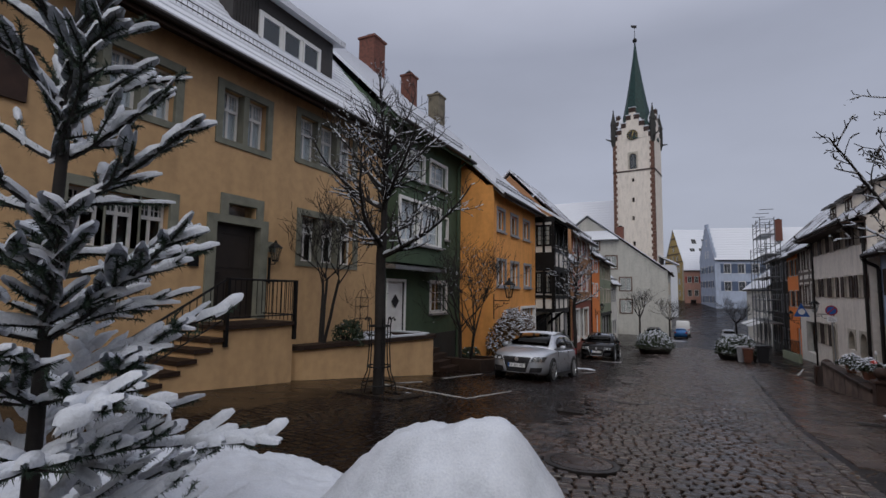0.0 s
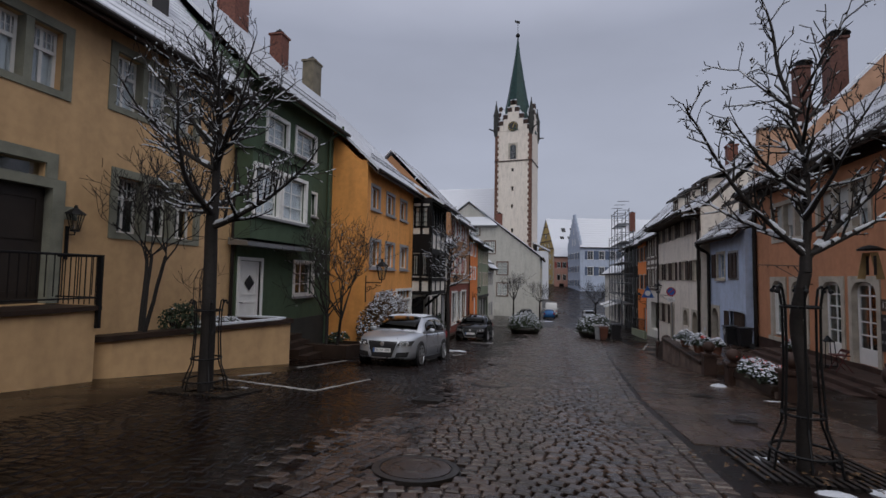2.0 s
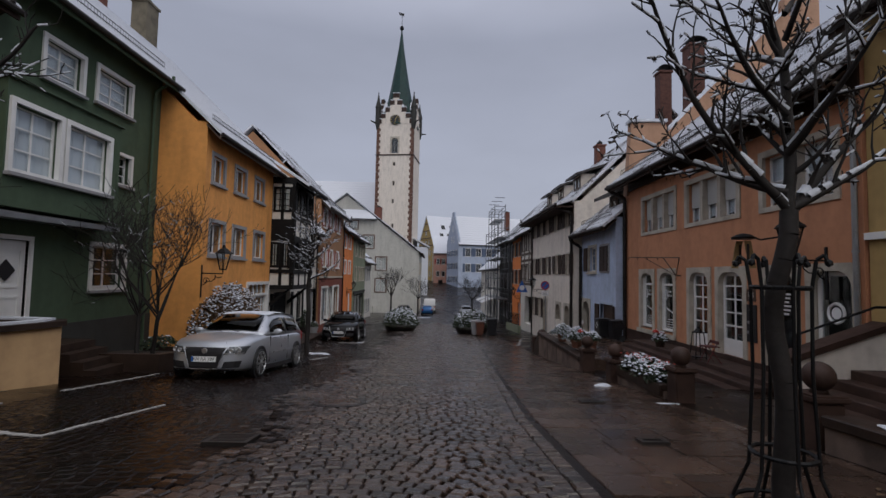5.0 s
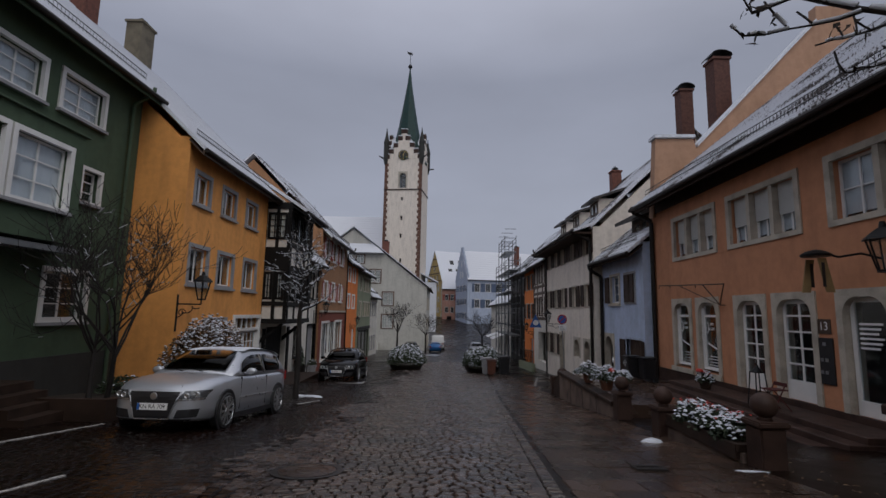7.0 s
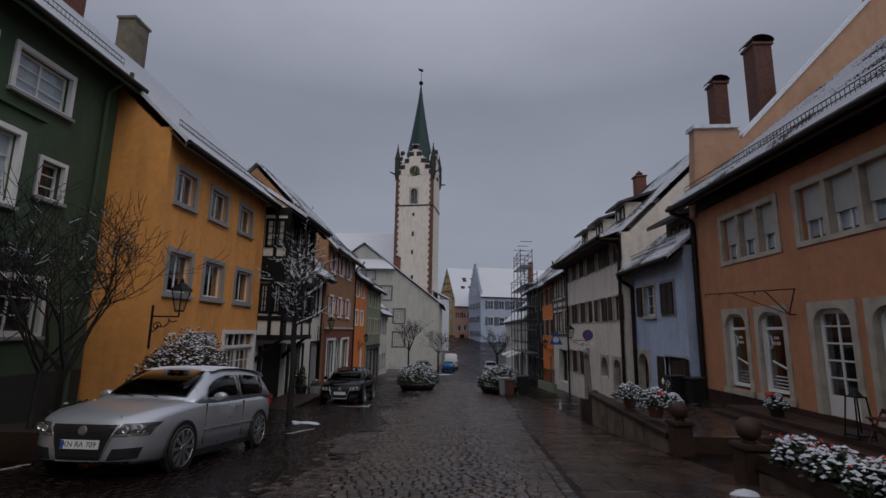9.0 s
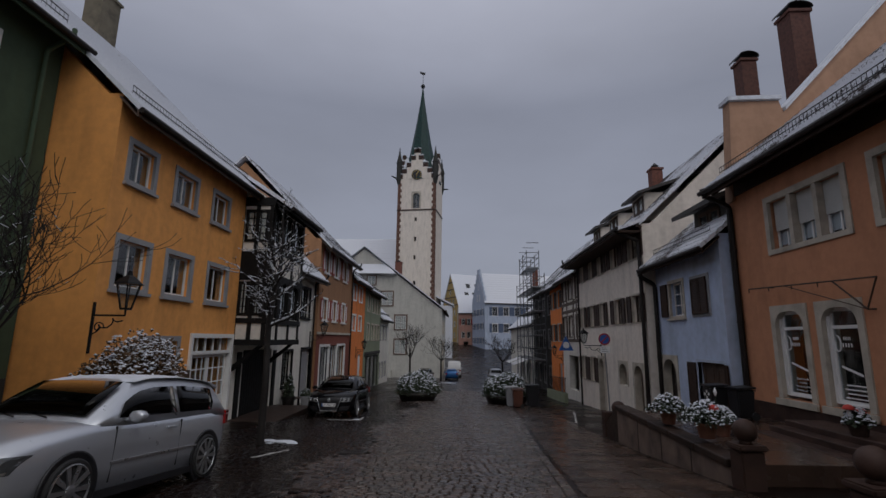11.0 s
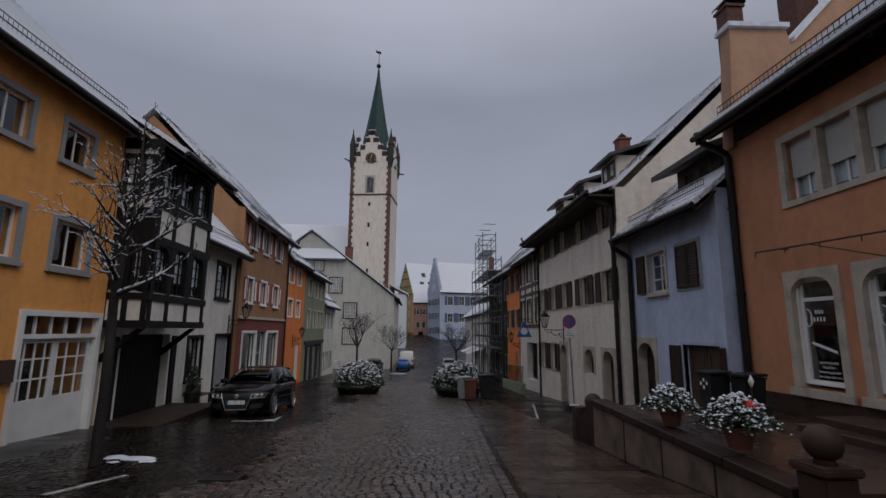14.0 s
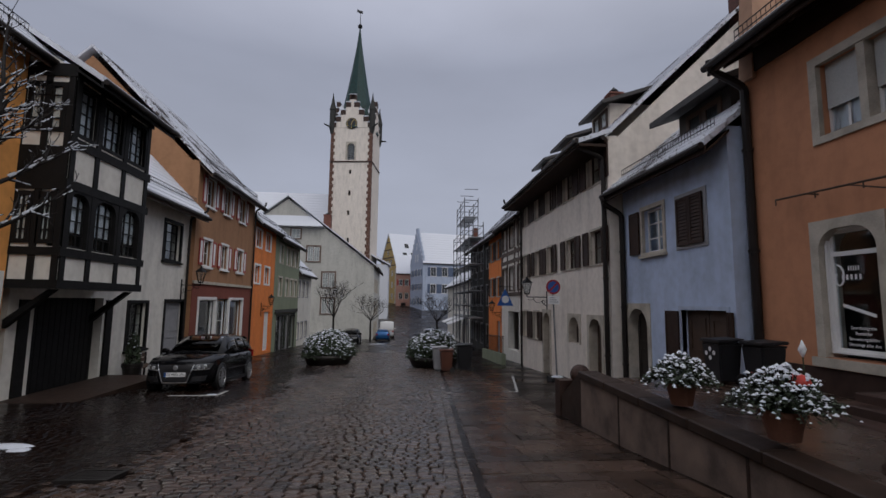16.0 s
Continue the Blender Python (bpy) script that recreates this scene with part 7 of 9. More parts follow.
    for a, b in zip(rows, rows[1:]):
        for i in range(8):
            bm.faces.new((a[i], a[i + 1], b[i + 1], b[i]))
    put("windscreen", bm, M["carglass"], "", True)
    put("grille", patch([(-0.29, 0.25), (0.29, 0.25), (0.44, 0.69), (-0.44, 0.69)], 0.012, 14, 10), M["plasticdark"], "black honeycomb grille")
    put("chin", patch([(-0.6, 0.21), (0.6, 0.21), (0.64, 0.245), (-0.64, 0.245)], 0.016, 12, 2), M["plasticdark"])
    edge = [(-0.445, 0.695), (-0.4, 0.56), (-0.345, 0.4), (-0.295, 0.245), (0, 0.242), (0.295, 0.245), (0.345, 0.4), (0.4, 0.56), (0.445, 0.695)]
    bm = bmesh.new()
    bar(bm, [((skin.ray_cast(Vector((4, yy, zz)), Vector((-1, 0, 0)))[0] or Vector((2.05, 0, 0))).x + 0.012, yy, zz) for yy, zz in edge], 0.012)
    put("grille_trim", bm, M["alloy"])
    bm = bmesh.new()
    lathe(bm, (0, 0, 0), [(0.06, 0), (0.06, 0.015), (0.045, 0.02)], 16)
    bm.transform(Matrix.Translation((2.12, 0, 0.615)) @ Matrix.Rotation(math.pi / 2, 4, "Y"))
    put("badge", bm, M["alloy"])
    bm = bmesh.new()
    box(bm, 2.125, 2.142, -0.26, 0.26, 0.39, 0.5)
    pl = put("number_plate", bm, M["whitesign"], "white number plate with black letters")
    if plate:
        cu = bpy.data.curves.new("plate_text", "FONT")
        cu.body, cu.size, cu.align_x, cu.align_y, cu.extrude = plate, 0.095, "CENTER", "CENTER", 0.001
        ob = new("plate_text", cu)
        ob.matrix_world = R @ S @ Matrix.Translation((2.145, 0, 0.445)) @ Matrix.Rotation(math.pi / 2, 4, "Z") @ Matrix.Rotation(math.pi / 2, 4, "X")
        me = bpy.data.meshes.new_from_object(ob.evaluated_get(bpy.context.evaluated_depsgraph_get()))
        mw = ob.matrix_world.copy()
        bpy.data.objects.remove(ob)
        me.transform(mw)
        place("plate_text", me, M["plasticdark"], pl)
    bm = bmesh.new()
    for sgn in (1, -1):
        tube(bm, (0.99, sgn * 0.2, 1.0), (0.86, sgn * 0.2 - 0.42, 1.07), 0.009, n=4)
    put("wiper", bm, M["plasticdark"])
    if not van:
        bm = bmesh.new()
        hexa(bm, [(px, yy, pz + dz) for px, pz in ((-1.72, 1.385), (-1.98, 1.335)) for yy in (-0.56, 0.56) for dz in (-0.035, 0.03)])
        bmesh.ops.bevel(bm, geom=bm.edges[:], offset=0.015, segments=2, affect="EDGES")
        put("roof_spoiler", bm, paint)
        bm = bmesh.new()
        box(bm, 2.14, 2.1435, -0.26, -0.215, 0.392, 0.498)
        put("plate_band", bm, M["bluesign"], parent=pl)
    if snow:
        bm = bmesh.new()
        n, m_ = 16, 10
        vs = []
        for i in range(n + 1):
            x_ = 0.22 - (0.22 + 1.8) * i / n
            zt, hw = hw_at(x_)
            e = math.sin(math.pi * min(1, max(0, i / n))) ** 0.3
            vs.append([bm.verts.new((x_, hw * 0.99 * (j * 2 / m_ - 1), zt + 0.0 + 0.035 * e * (1 - abs(j * 2 / m_ - 1) ** 4) + 0.008 * noise.noise(Vector((x_ * 4, j, 1))))) for j in range(m_ + 1)])
        for a, b in zip(vs, vs[1:]):
            for j in range(m_):
                bm.faces.new((a[j], a[j + 1], b[j + 1], b[j]))
        put("roof_snow", bm, M["snow"], "thin snow on the car roof", True)
    return t


SILVER = car_paint("silver_paint", (0.46, 0.48, 0.52), 0.6)
BLACK = car_paint("black_paint", (0.004, 0.004, 0.005), 0.0)
car(-4.58, 14.7, -math.pi / 2 - 0.03, SILVER, "silver three-door hatchback with snow on its roof", plate="KN RA 709", snow=True, tall=1.0)
car(-4.62, 28.75, -math.pi / 2 + 0.02, BLACK, "black five-door hatchback parked on wet paving", s=1.02, doors=2, plate="KN WD 231")
car(-0.6, 70, math.pi / 2, car_paint("blue_paint", (0.02, 0.11, 0.3), 0.4), "small blue car parked down the street", s=0.9, doors=2)
car(-0.35, 79, math.pi / 2, car_paint("white_van_paint", (0.6, 0.6, 0.6), 0.0), "white van parked behind a blue car", s=1.1, van=True)
car(-3.4, 61, -math.pi / 2, BLACK, "dark car parked behind the round bush", doors=2)
car(4.6, 66, -math.pi / 2, car_paint("grey_paint_car", (0.25, 0.26, 0.28), 0.7), "grey car parked by the awnings", doors=2)


# ---- raised bed before the beige house ----
def outline_wall(name, pts, z0, z1, inset, m, parent, label=""):
    """A low wall that follows pts, closed at its ends, with thickness inset to the left of the way."""
    bm = bmesh.new()
    n = len(pts)
    inner = []
    for i, p in enumerate(pts):
        a, b = Vector(pts[max(0, i - 1)]), Vector(pts[min(n - 1, i + 1)])
        d = (b - a).normalized()
        inner.append((p[0] - d.y * inset, p[1] + d.x * inset))
    rows = [[bm.verts.new((*p, z)) for p in line] for line, z in ((pts, z0), (pts, z1), (inner, z1), (inner, z0))]
    for a, b in zip(rows, rows[1:] + rows[:1]):
        for i in range(n - 1):
            bm.faces.new((a[i], a[i + 1], b[i + 1], b[i]))
    bm.faces.new([r[0] for r in rows]), bm.faces.new([r[-1] for r in rows])
    return part(name, bm, m, parent, label)


bed = thing("raised_bed", (-8.2, 9.8, -1), "curved beige raised flower bed with dark stone coping", "planter")
curve = [(-8.75, 7.06), (-8.4, 7.12), (-8.15, 7.45), (-7.95, 8.2), (-7.65, 9.3), (-7.35, 10.4), (-7.08, 11.4), (-7.0, 11.8), (-7.15, 12.0), (-7.6, 12.05), (-8.9, 12.05)]
outline_wall("wall", curve, -1.6, 0.0, 0.3, M["beige"], bed)
cop = [(-8.78, 7.0), (-8.37, 7.05), (-8.08, 7.4), (-7.88, 8.18), (-7.58, 9.28), (-7.28, 10.38), (-7.0, 11.36), (-6.92, 11.82), (-7.1, 12.06), (-7.6, 12.12), (-8.9, 12.12)]
outline_wall("coping", cop, 0.004, 0.11, 0.42, M["coping"], bed, "dark wet stone coping")
bm = bmesh.new()
f = [bm.verts.new((x, y, -0.03)) for x, y in curve + [(-9.05, 12.0), (-9.05, 7.06)]]
g = [bm.verts.new((x, y, -0.2)) for x, y in curve + [(-9.05, 12.0), (-9.05, 7.06)]]
bm.faces.new(f), bm.faces.new(g[::-1])
part("soil", bm, M["soil"], bed)
outline_wall("snow_strip", [(-7.75, 9.0), (-7.52, 9.9), (-7.3, 10.7), (-7.1, 11.5), (-7.2, 11.9), (-7.7, 12.0), (-8.7, 12.0)], 0.1, 0.15, 0.22, M["snow"], bed, "strip of snow along the coping")
t = thing("rose_trellis", (-8.6, 10.2, 0), "rusty wire rose trellis with dry stems", "trellis")
bm = bmesh.new()
for k in range(5):
    q = 2 * math.pi * k / 5
    bar(bm, [(-8.5 + 0.2 * math.cos(q), 10.2 + 0.2 * math.sin(q), -0.05), (-8.5 + 0.2 * math.cos(q), 10.2 + 0.2 * math.sin(q), 1.15), (-8.5 + 0.1 * math.cos(q), 10.2 + 0.1 * math.sin(q), 1.38), (-8.5, 10.2, 1.45)], 0.009)
for h in (0.25, 0.6, 0.95, 1.2):
    bar(bm, [(-8.5 + 0.2 * math.cos(q), 10.2 + 0.2 * math.sin(q), h) for q in [2 * math.pi * i / 12 for i in range(13)]], 0.007)
part("frame", bm, M["brownwood"], t)
bare = []
rg = random.Random(3)
grow(rg, Vector((-8.5, 10.2, -0.02)), Vector((0.1, 0, 1)), 0.9, 0.012, 2, bare)
place("stem", tubes_mesh("stem", [(a, b, max(c, 0.004), max(d, 0.003)) for a, b, c, d, _ in bare]), M["bark"], t, kind="stuff")

# low stone trough under the bare shrub
bm = bmesh.new()
for x0, x1, y0, y1 in ((-8.4, -6.3, 13.9, 14.15), (-8.4, -6.3, 16.8, 17.05), (-6.55, -6.3, 14.15, 16.8)):
    hexa(bm, [(x, y, z) for x in (x0, x1) for y in (y0, y1) for z in (gz(y) - 0.2, gz(y) + 0.42)])
tagged(part("low_bed_wall", bm, M["coping"]), "low dark stone edging of a planted bed", "planter")
bm = bmesh.new()
hexa(bm, [(x, y, z) for x in (-8.95, -6.56) for y in (14.16, 16.79) for z in (gz(y) - 0.2, gz(y) + 0.3)])
tagged(part("bed_soil", bm, M["soil"]), "dark soil of a planted bed", "soil", "", "stuff")


# ---- terrace walls on the right ----
def ball_post(x, y, top, label="stone pier with a ball finial on the terrace wall"):
    t = thing("stone_pier", (x, y, gz(y)), label, "pier", "stone piers with balls")
    bm = bmesh.new()
    box(bm, x - 0.17, x + 0.17, y - 0.17, y + 0.17, gz(y) - 0.3, top - 0.08)
    bmesh.ops.bevel(bm, geom=bm.edges[:], offset=0.02, segments=2, affect="EDGES")
    part("shaft", bm, M["redstone"], t)
    bm = bmesh.new()
    box(bm, x - 0.21, x + 0.21, y - 0.21, y + 0.21, top - 0.08, top)
    bmesh.ops.bevel(bm, geom=bm.edges[:], offset=0.02, segments=2, affect="EDGES")
    part("cap", bm, M["redstone"], t)
    bm = bmesh.new()
    bmesh.ops.create_uvsphere(bm, u_segments=20, v_segments=14, radius=0.168, matrix=Matrix.Translation((x, y, top + 0.19)))
    tube(bm, (x, y, top), (x, y, top + 0.06), 0.1, 0.07, 12)
    part("ball", bm, M["redstone"], t, "", True)


def low_wall(y0, y1, x, top0, top1, label, dip=None):
    t = thing("terrace_wall", (x, (y0 + y1) / 2, gz(y0)), label, "wall", "low terrace walls")
    n = max(2, int((y1 - y0) / 0.9))
    bm = bmesh.new()
    hexa(bm, [(xx, y, z) for xx in (x, x + 0.22) for y, tp in ((y0, top0), (y1, top1)) for z in (gz(y) - 0.4, tp - 0.12)])
    part("wall", bm, M["terrace"], t)
    for i in range(1, int((y1 - y0) / 1.3)):
        ym = y0 + i * 1.3
        tp = top0 + (top1 - top0) * (ym - y0) / (y1 - y0) - 0.125
        bm = bmesh.new()
        hexa(bm, [(xx, y, z) for xx in (x - 0.006, x - 0.001) for y in (ym - 0.02, ym + 0.02) for z in (gz(ym) - 0.1, tp)])
        part("joint_strip", bm, M["coping"], t)
    for i in range(n):
        a, b = y0 + (y1 - y0) * i / n + 0.006, y0 + (y1 - y0) * (i + 1) / n - 0.006
        za, zb_ = top0 + (top1 - top0) * i / n, top0 + (top1 - top0) * (i + 1) / n
        bm = bmesh.new()
        hexa(bm, [(xx, y, z + dz) for xx in (x - 0.05, x + 0.3) for y, z in ((a, za), (b, zb_)) for dz in (-0.12, 0)])
        bmesh.ops.bevel(bm, geom=bm.edges[:], offset=0.015, segments=1, affect="EDGES")
        part("coping_stone", bm, M["coping"], t)
    return t


low_wall(16.25, 21.6, 4.45, -1.12, -1.02, "low rendered terrace wall with wet stone coping")
bm = bmesh.new()
hexa(bm, [(xx, y, z) for xx in (4.45, 4.7) for y, tp in ((21.61, -1.03), (22.6, -1.62)) for z in (gz(y) - 0.3, tp)])
tagged(part("wall_ramp", bm, M["coping"]), "sloping stone end of the terrace wall", "wall")
bm = bmesh.new()
box(bm, 4.42, 4.74, 22.62, 22.9, -2.6, -1.35)
bmesh.ops.create_uvsphere(bm, u_segments=14, v_segments=10, radius=0.19, matrix=Matrix.Translation((4.75, 22.4, -1.2)))
tagged(part("end_stone", bm, M["redstone"], smooth=False), "short stone bollard with a ball at the wall end", "bollard")
low_wall(11.15, 13.35, 4.42, -0.78, -0.92, "low trough wall planted with winter flowers")
low_wall(2.5, 7.6, 4.45, -0.02, -0.3, "low stone wall with patches of snow")
ball_post(4.6, 16.05, -0.85)
ball_post(4.45, 13.55, -0.72)
ball_post(4.6, 10.9, -0.4)
ball_post(4.6, 7.85, -0.12)
bm = bmesh.new()
hexa(bm, [(x, y, z) for x in (4.7, 8.0) for y in (16.3, 22.0) for z in (-2.6, -1.2)])
tagged(part("terrace", bm, M["slab"]), "dark wet terrace paving behind the low wall", "terrace", "", "structure")
st_ = thing("shop_steps", (7, 16, -1), "worn red sandstone steps along the shop front", "stairs")
for i in range(3):
    bm = bmesh.new()
    box(bm, 6.55 + i * 0.32, 8.05, 12.3 + i * 0.02, 19.2 - i * 0.02, -2.0, -1.18 + 0.115 * i)
    bmesh.ops.bevel(bm, geom=bm.edges[:], offset=0.012, segments=1, affect="EDGES")
    part("step", bm, M["redstone"], st_)
st_ = thing("house_steps", (7.2, 9.4, -0.8), "sandstone steps with a rendered flank wall and handrail", "stairs")
for i in range(4):
    bm = bmesh.new()
    box(bm, 6.3 + i * 0.34, 8.12, 8.4, 10.5, -1.4, -0.86 + 0.16 * i + 0.05)
    bmesh.ops.bevel(bm, geom=bm.edges[:], offset=0.012, segments=1, affect="EDGES")
    part("step", bm, M["redstone"], st_)
bm = bmesh.new()
hexa(bm, [(x, y, z) for x, tp in ((6.25, -0.28), (8.1, 0.35)) for y in (10.55, 10.85) for z in (-1.5, tp)])
part("flank_wall", bm, M["cream"], st_)
bm = bmesh.new()
hexa(bm, [(x, y, z) for x, tp in ((6.18, -0.3), (8.1, 0.36)) for y in (10.5, 10.9) for z in (tp + 0.004, tp + 0.12)])
part("coping", bm, M["redstone"], st_)
bm = bmesh.new()
bar(bm, [(6.3, 10.4, -0.9), (6.3, 10.4, 0.25), (7.7, 10.4, 0.75), (8.0, 10.4, 0.75), (8.0, 10.4, -0.2)], 0.022, 8)
part("handrail", bm, M["iron"], st_)


def snow_lump(x, y, rx, ry, h, seed, z=None, label="small heap of old snow on the wet paving"):
    rng = random.Random(seed)
    bm = bmesh.new()
    z = gz(y) if z is None else z
    n, m_ = 18, 5
    rings = []
    for j in range(m_ + 1):
        k = 1 - j / (m_ + 0.6)
        rings.append([bm.verts.new((x + rx * k * math.cos(q) * (1 + 0.3 * noise.noise(Vector((math.cos(q) * 1.5, math.sin(q) * 1.5, seed)))), y + ry * k * math.sin(q) * (1 + 0.3 * noise.noise(Vector((math.cos(q) * 1.5, math.sin(q) * 1.5, seed + 9)))),
                                    z - 0.01 + h * math.sqrt(1 - k * k * 0.98) * (1 + 0.2 * noise.noise(Vector((q, j, seed)))))) for q in [2 * math.pi * i / n for i in range(n)]])
    for a, b in zip(rings, rings[1:]):
        for i in range(n):
            bm.faces.new((a[i], a[(i + 1) % n], b[(i + 1) % n], b[i]))
    bm.faces.new(rings[-1])
    tagged(part("snow_heap", bm, M["snow"], smooth=True), label, "snow", "snow heaps", "")


snow_lump(3.85, 12.7, 0.2, 0.1, 0.09, 1)
snow_lump(-4.05, 20.55, 0.3, 0.14, 0.06, 2)
snow_lump(-3.75, 20.35, 0.16, 0.1, 0.04, 31)
snow_lump(-4.3, 20.3, 0.12, 0.08, 0.03, 32)
snow_lump(-4.5, 20.7, 0.2, 0.2, 0.04, 3)
snow_lump(2.3, 4.75, 0.15, 0.07, 0.04, 4)
snow_lump(2.55, 4.62, 0.08, 0.05, 0.03, 34)
snow_lump(2.15, 5.75, 0.16, 0.08, 0.04, 5)
snow_lump(2.75, 4.9, 0.12, 0.1, 0.04, 6)
snow_lump(-5.3, 7.45, 0.16, 0.1, 0.04, 7)
snow_lump(-5.0, 6.6, 0.1, 0.08, 0.03, 8)
snow_lump(4.62, 6.6, 0.14, 0.55, 0.05, 9, -0.25, "snow patch lying on the stone coping")
snow_lump(4.6, 5.4, 0.15, 0.5, 0.05, 10, -0.18, "snow patch lying on the stone coping")
snow_lump(4.15, 10.6, 0.28, 0.08, 0.03, 11)
snow_lump(-3.4, 26.1, 0.2, 0.12, 0.03, 12)
snow_lump(-0.8, 60.5, 0.9, 0.3, 0.06, 13)
rg = random.Random(12)
verts, faces = [], []
for i in range(260):
    cx_, cy_ = rg.choice(((2.5, 5.4), (2.5, 5.4), (-5.5, 7.0), (4.2, 9.5)))
    x, y = cx_ + rg.gauss(0, 0.55), cy_ + rg.gauss(0, 0.6)
    s = rg.uniform(0.015, 0.045)
    q = rg.uniform(0, 6.3)
    k = len(verts)
    z = gz(y) + 0.035
    verts += [(x + s * math.cos(q), y + s * math.sin(q), z), (x - s * 0.5 * math.sin(q), y + s * 0.5 * math.cos(q), z + 0.008), (x - s * math.cos(q), y - s * math.sin(q), z), (x + s * 0.5 * math.sin(q), y - s * 0.5 * math.cos(q), z + 0.012)]
    faces.append((k, k + 1, k + 2, k + 3))
me = bpy.data.meshes.new("leaf_litter")
me.from_pydata(verts, [], faces)
tagged(place("leaf_litter", me, M["leafbrown"]), "brown fallen leaves scattered on the wet paving", "leaves", "", "stuff")


# ---- flowers, pots, bins ----
def flower_tuft(x, y, z, r, h, seed, label, red=8):
    t = shrub(x, y, z, r, r, h, int(900 * r / 0.35), label, seed, 0.5, "leafgreen", 0.042, 20, "winter_flowers")
    t["category"] = "flowers"
    rng = random.Random(seed + 50)
    spots = [Vector((x + rng.gauss(0, r * 0.35), y + rng.gauss(0, r * 0.35), z + h * rng.uniform(0.8, 1.15))) for _ in range(red * 6)]
    place("petal", leaf_mesh("petal", spots, 0.025, rng), M["redflower"], t, "red petals", kind="stuff")
    return t


def pot(x, y, z, r, h, label, m="terracotta"):
    bm = bmesh.new()
    lathe(bm, (x, y, z), [(r * 0.7, 0), (r * 0.95, h * 0.8), (r * 1.06, h * 0.81), (r * 1.06, h), (r * 0.92, h), (r * 0.88, h * 0.85)], 20)
    return tagged(part("flower_pot", bm, M[m], smooth=False), label, "flower pot", "flower pots")


def heather(x, y, z, r, h, seed, label):
    """A bushy heather that hangs over its pot: fine upright sprigs, bowed at the rim, with snow settled on the crown."""
    rng = random.Random(seed)
    t = thing("heather", (x, y, z), label, "flowers")
    segs, spots, caps = [], [], []
    for i in range(420):
        q, k = rng.uniform(0, 2 * math.pi), math.sqrt(rng.random())
        a = Vector((x + 0.1 * k * math.cos(q), y + 0.1 * k * math.sin(q), z))
        ln = r * rng.uniform(0.75, 1.1)
        prev = a
        for m_ in range(5):
            f = (m_ + 1) / 5
            p = a + Vector((math.cos(q) * k * ln * f, math.sin(q) * k * ln * f, h * rng.uniform(0.9, 1.1) * f * (1.35 - 0.2 * k) - 1.15 * h * k * k * f * f))
            segs.append((prev, p, 0.005, 0.004))
            for _ in range(6):
                spots.append(prev.lerp(p, rng.random()) + Vector((rng.gauss(0, 0.012), rng.gauss(0, 0.012), rng.gauss(0, 0.012))))
            if m_ > 1 and rng.random() < 0.62 * (1.15 - 0.6 * k):
                caps.append((p + Vector((0, 0, 0.008)), rng.uniform(0.016, 0.036) * (1.15 - 0.4 * k)))
            prev = p
    place("sprig", tubes_mesh("sprig", segs, 3), M["bark"], t, kind="stuff")
    place("leaf", leaf_mesh("leaf", spots, 0.017, rng), M["leafgreen"], t, kind="stuff")
    verts, faces = [], []
    for p, s_ in caps:
        k = len(verts)
        verts += [p + Vector((s_ * math.cos(b) * rng.uniform(0.7, 1.2), s_ * math.sin(b) * rng.uniform(0.7, 1.2), -0.3 * s_)) for b in [math.pi / 3 * i for i in range(6)]] + [p + Vector((0, 0, s_ * 0.5))]
        faces += [(k + i, k + (i + 1) % 6, k + 6) for i in range(6)]
    me = bpy.data.meshes.new("snow_clump")
    me.from_pydata(verts, [], faces)
    place("snow_clump", me, M["snow"], t, "snow settled on the sprigs", smooth=True, kind="stuff")
    return t


def toadstool(x, y, z, s, label):
    """A painted garden ornament: white stem, red cap with white dots."""
    t = thing("toadstool_ornament", (x, y, z), label, "ornament", "toadstool ornaments")
    bm = bmesh.new()
    lathe(bm, (x, y, z), [(0.035 * s, 0), (0.028 * s, 0.05 * s), (0.022 * s, 0.12 * s)], 12)
    part("stem", bm, M["whitesign"], t, "", True)
    bm = bmesh.new()
    lathe(bm, (x, y, z + 0.11 * s), [(0.03 * s, 0.006), (0.085 * s, 0), (0.088 * s, 0.015 * s), (0.07 * s, 0.05 * s), (0.04 * s, 0.072 * s), (0.008, 0.08 * s)], 18)
    cap = part("cap", bm, M["redflower"], t, "red cap with white dots", True)
    for i in range(9):
        q, f = 2.4 * i, (0.35, 0.62, 0.85)[i % 3]
        rr, hh = 0.085 * s * f, 0.11 * s + 0.08 * s * (1 - f * f) + 0.002
        bm = bmesh.new()
        bmesh.ops.create_icosphere(bm, subdivisions=1, radius=0.009 * s, matrix=Matrix.Translation((x + rr * math.cos(q), y + rr * math.sin(q), z + hh)))
        part("dot", bm, M["whitesign"], cap)


def lily(x, y, z, h, label):
    """A white calla flower ornament on a stalk."""
    t = thing("calla_ornament", (x, y, z), label, "ornament")
    bm = bmesh.new()
    tube(bm, (x, y, z), (x, y, z + h), 0.008, 0.006)
    part("stalk", bm, M["leafgreen"], t)
    bm = bmesh.new()
    lathe(bm, (x, y, z + h), [(0.008, 0), (0.02, 0.03), (0.034, 0.07), (0.022, 0.1), (0.004, 0.15)], 10)
    part("flower", bm, M["curtain"], t, "", True)


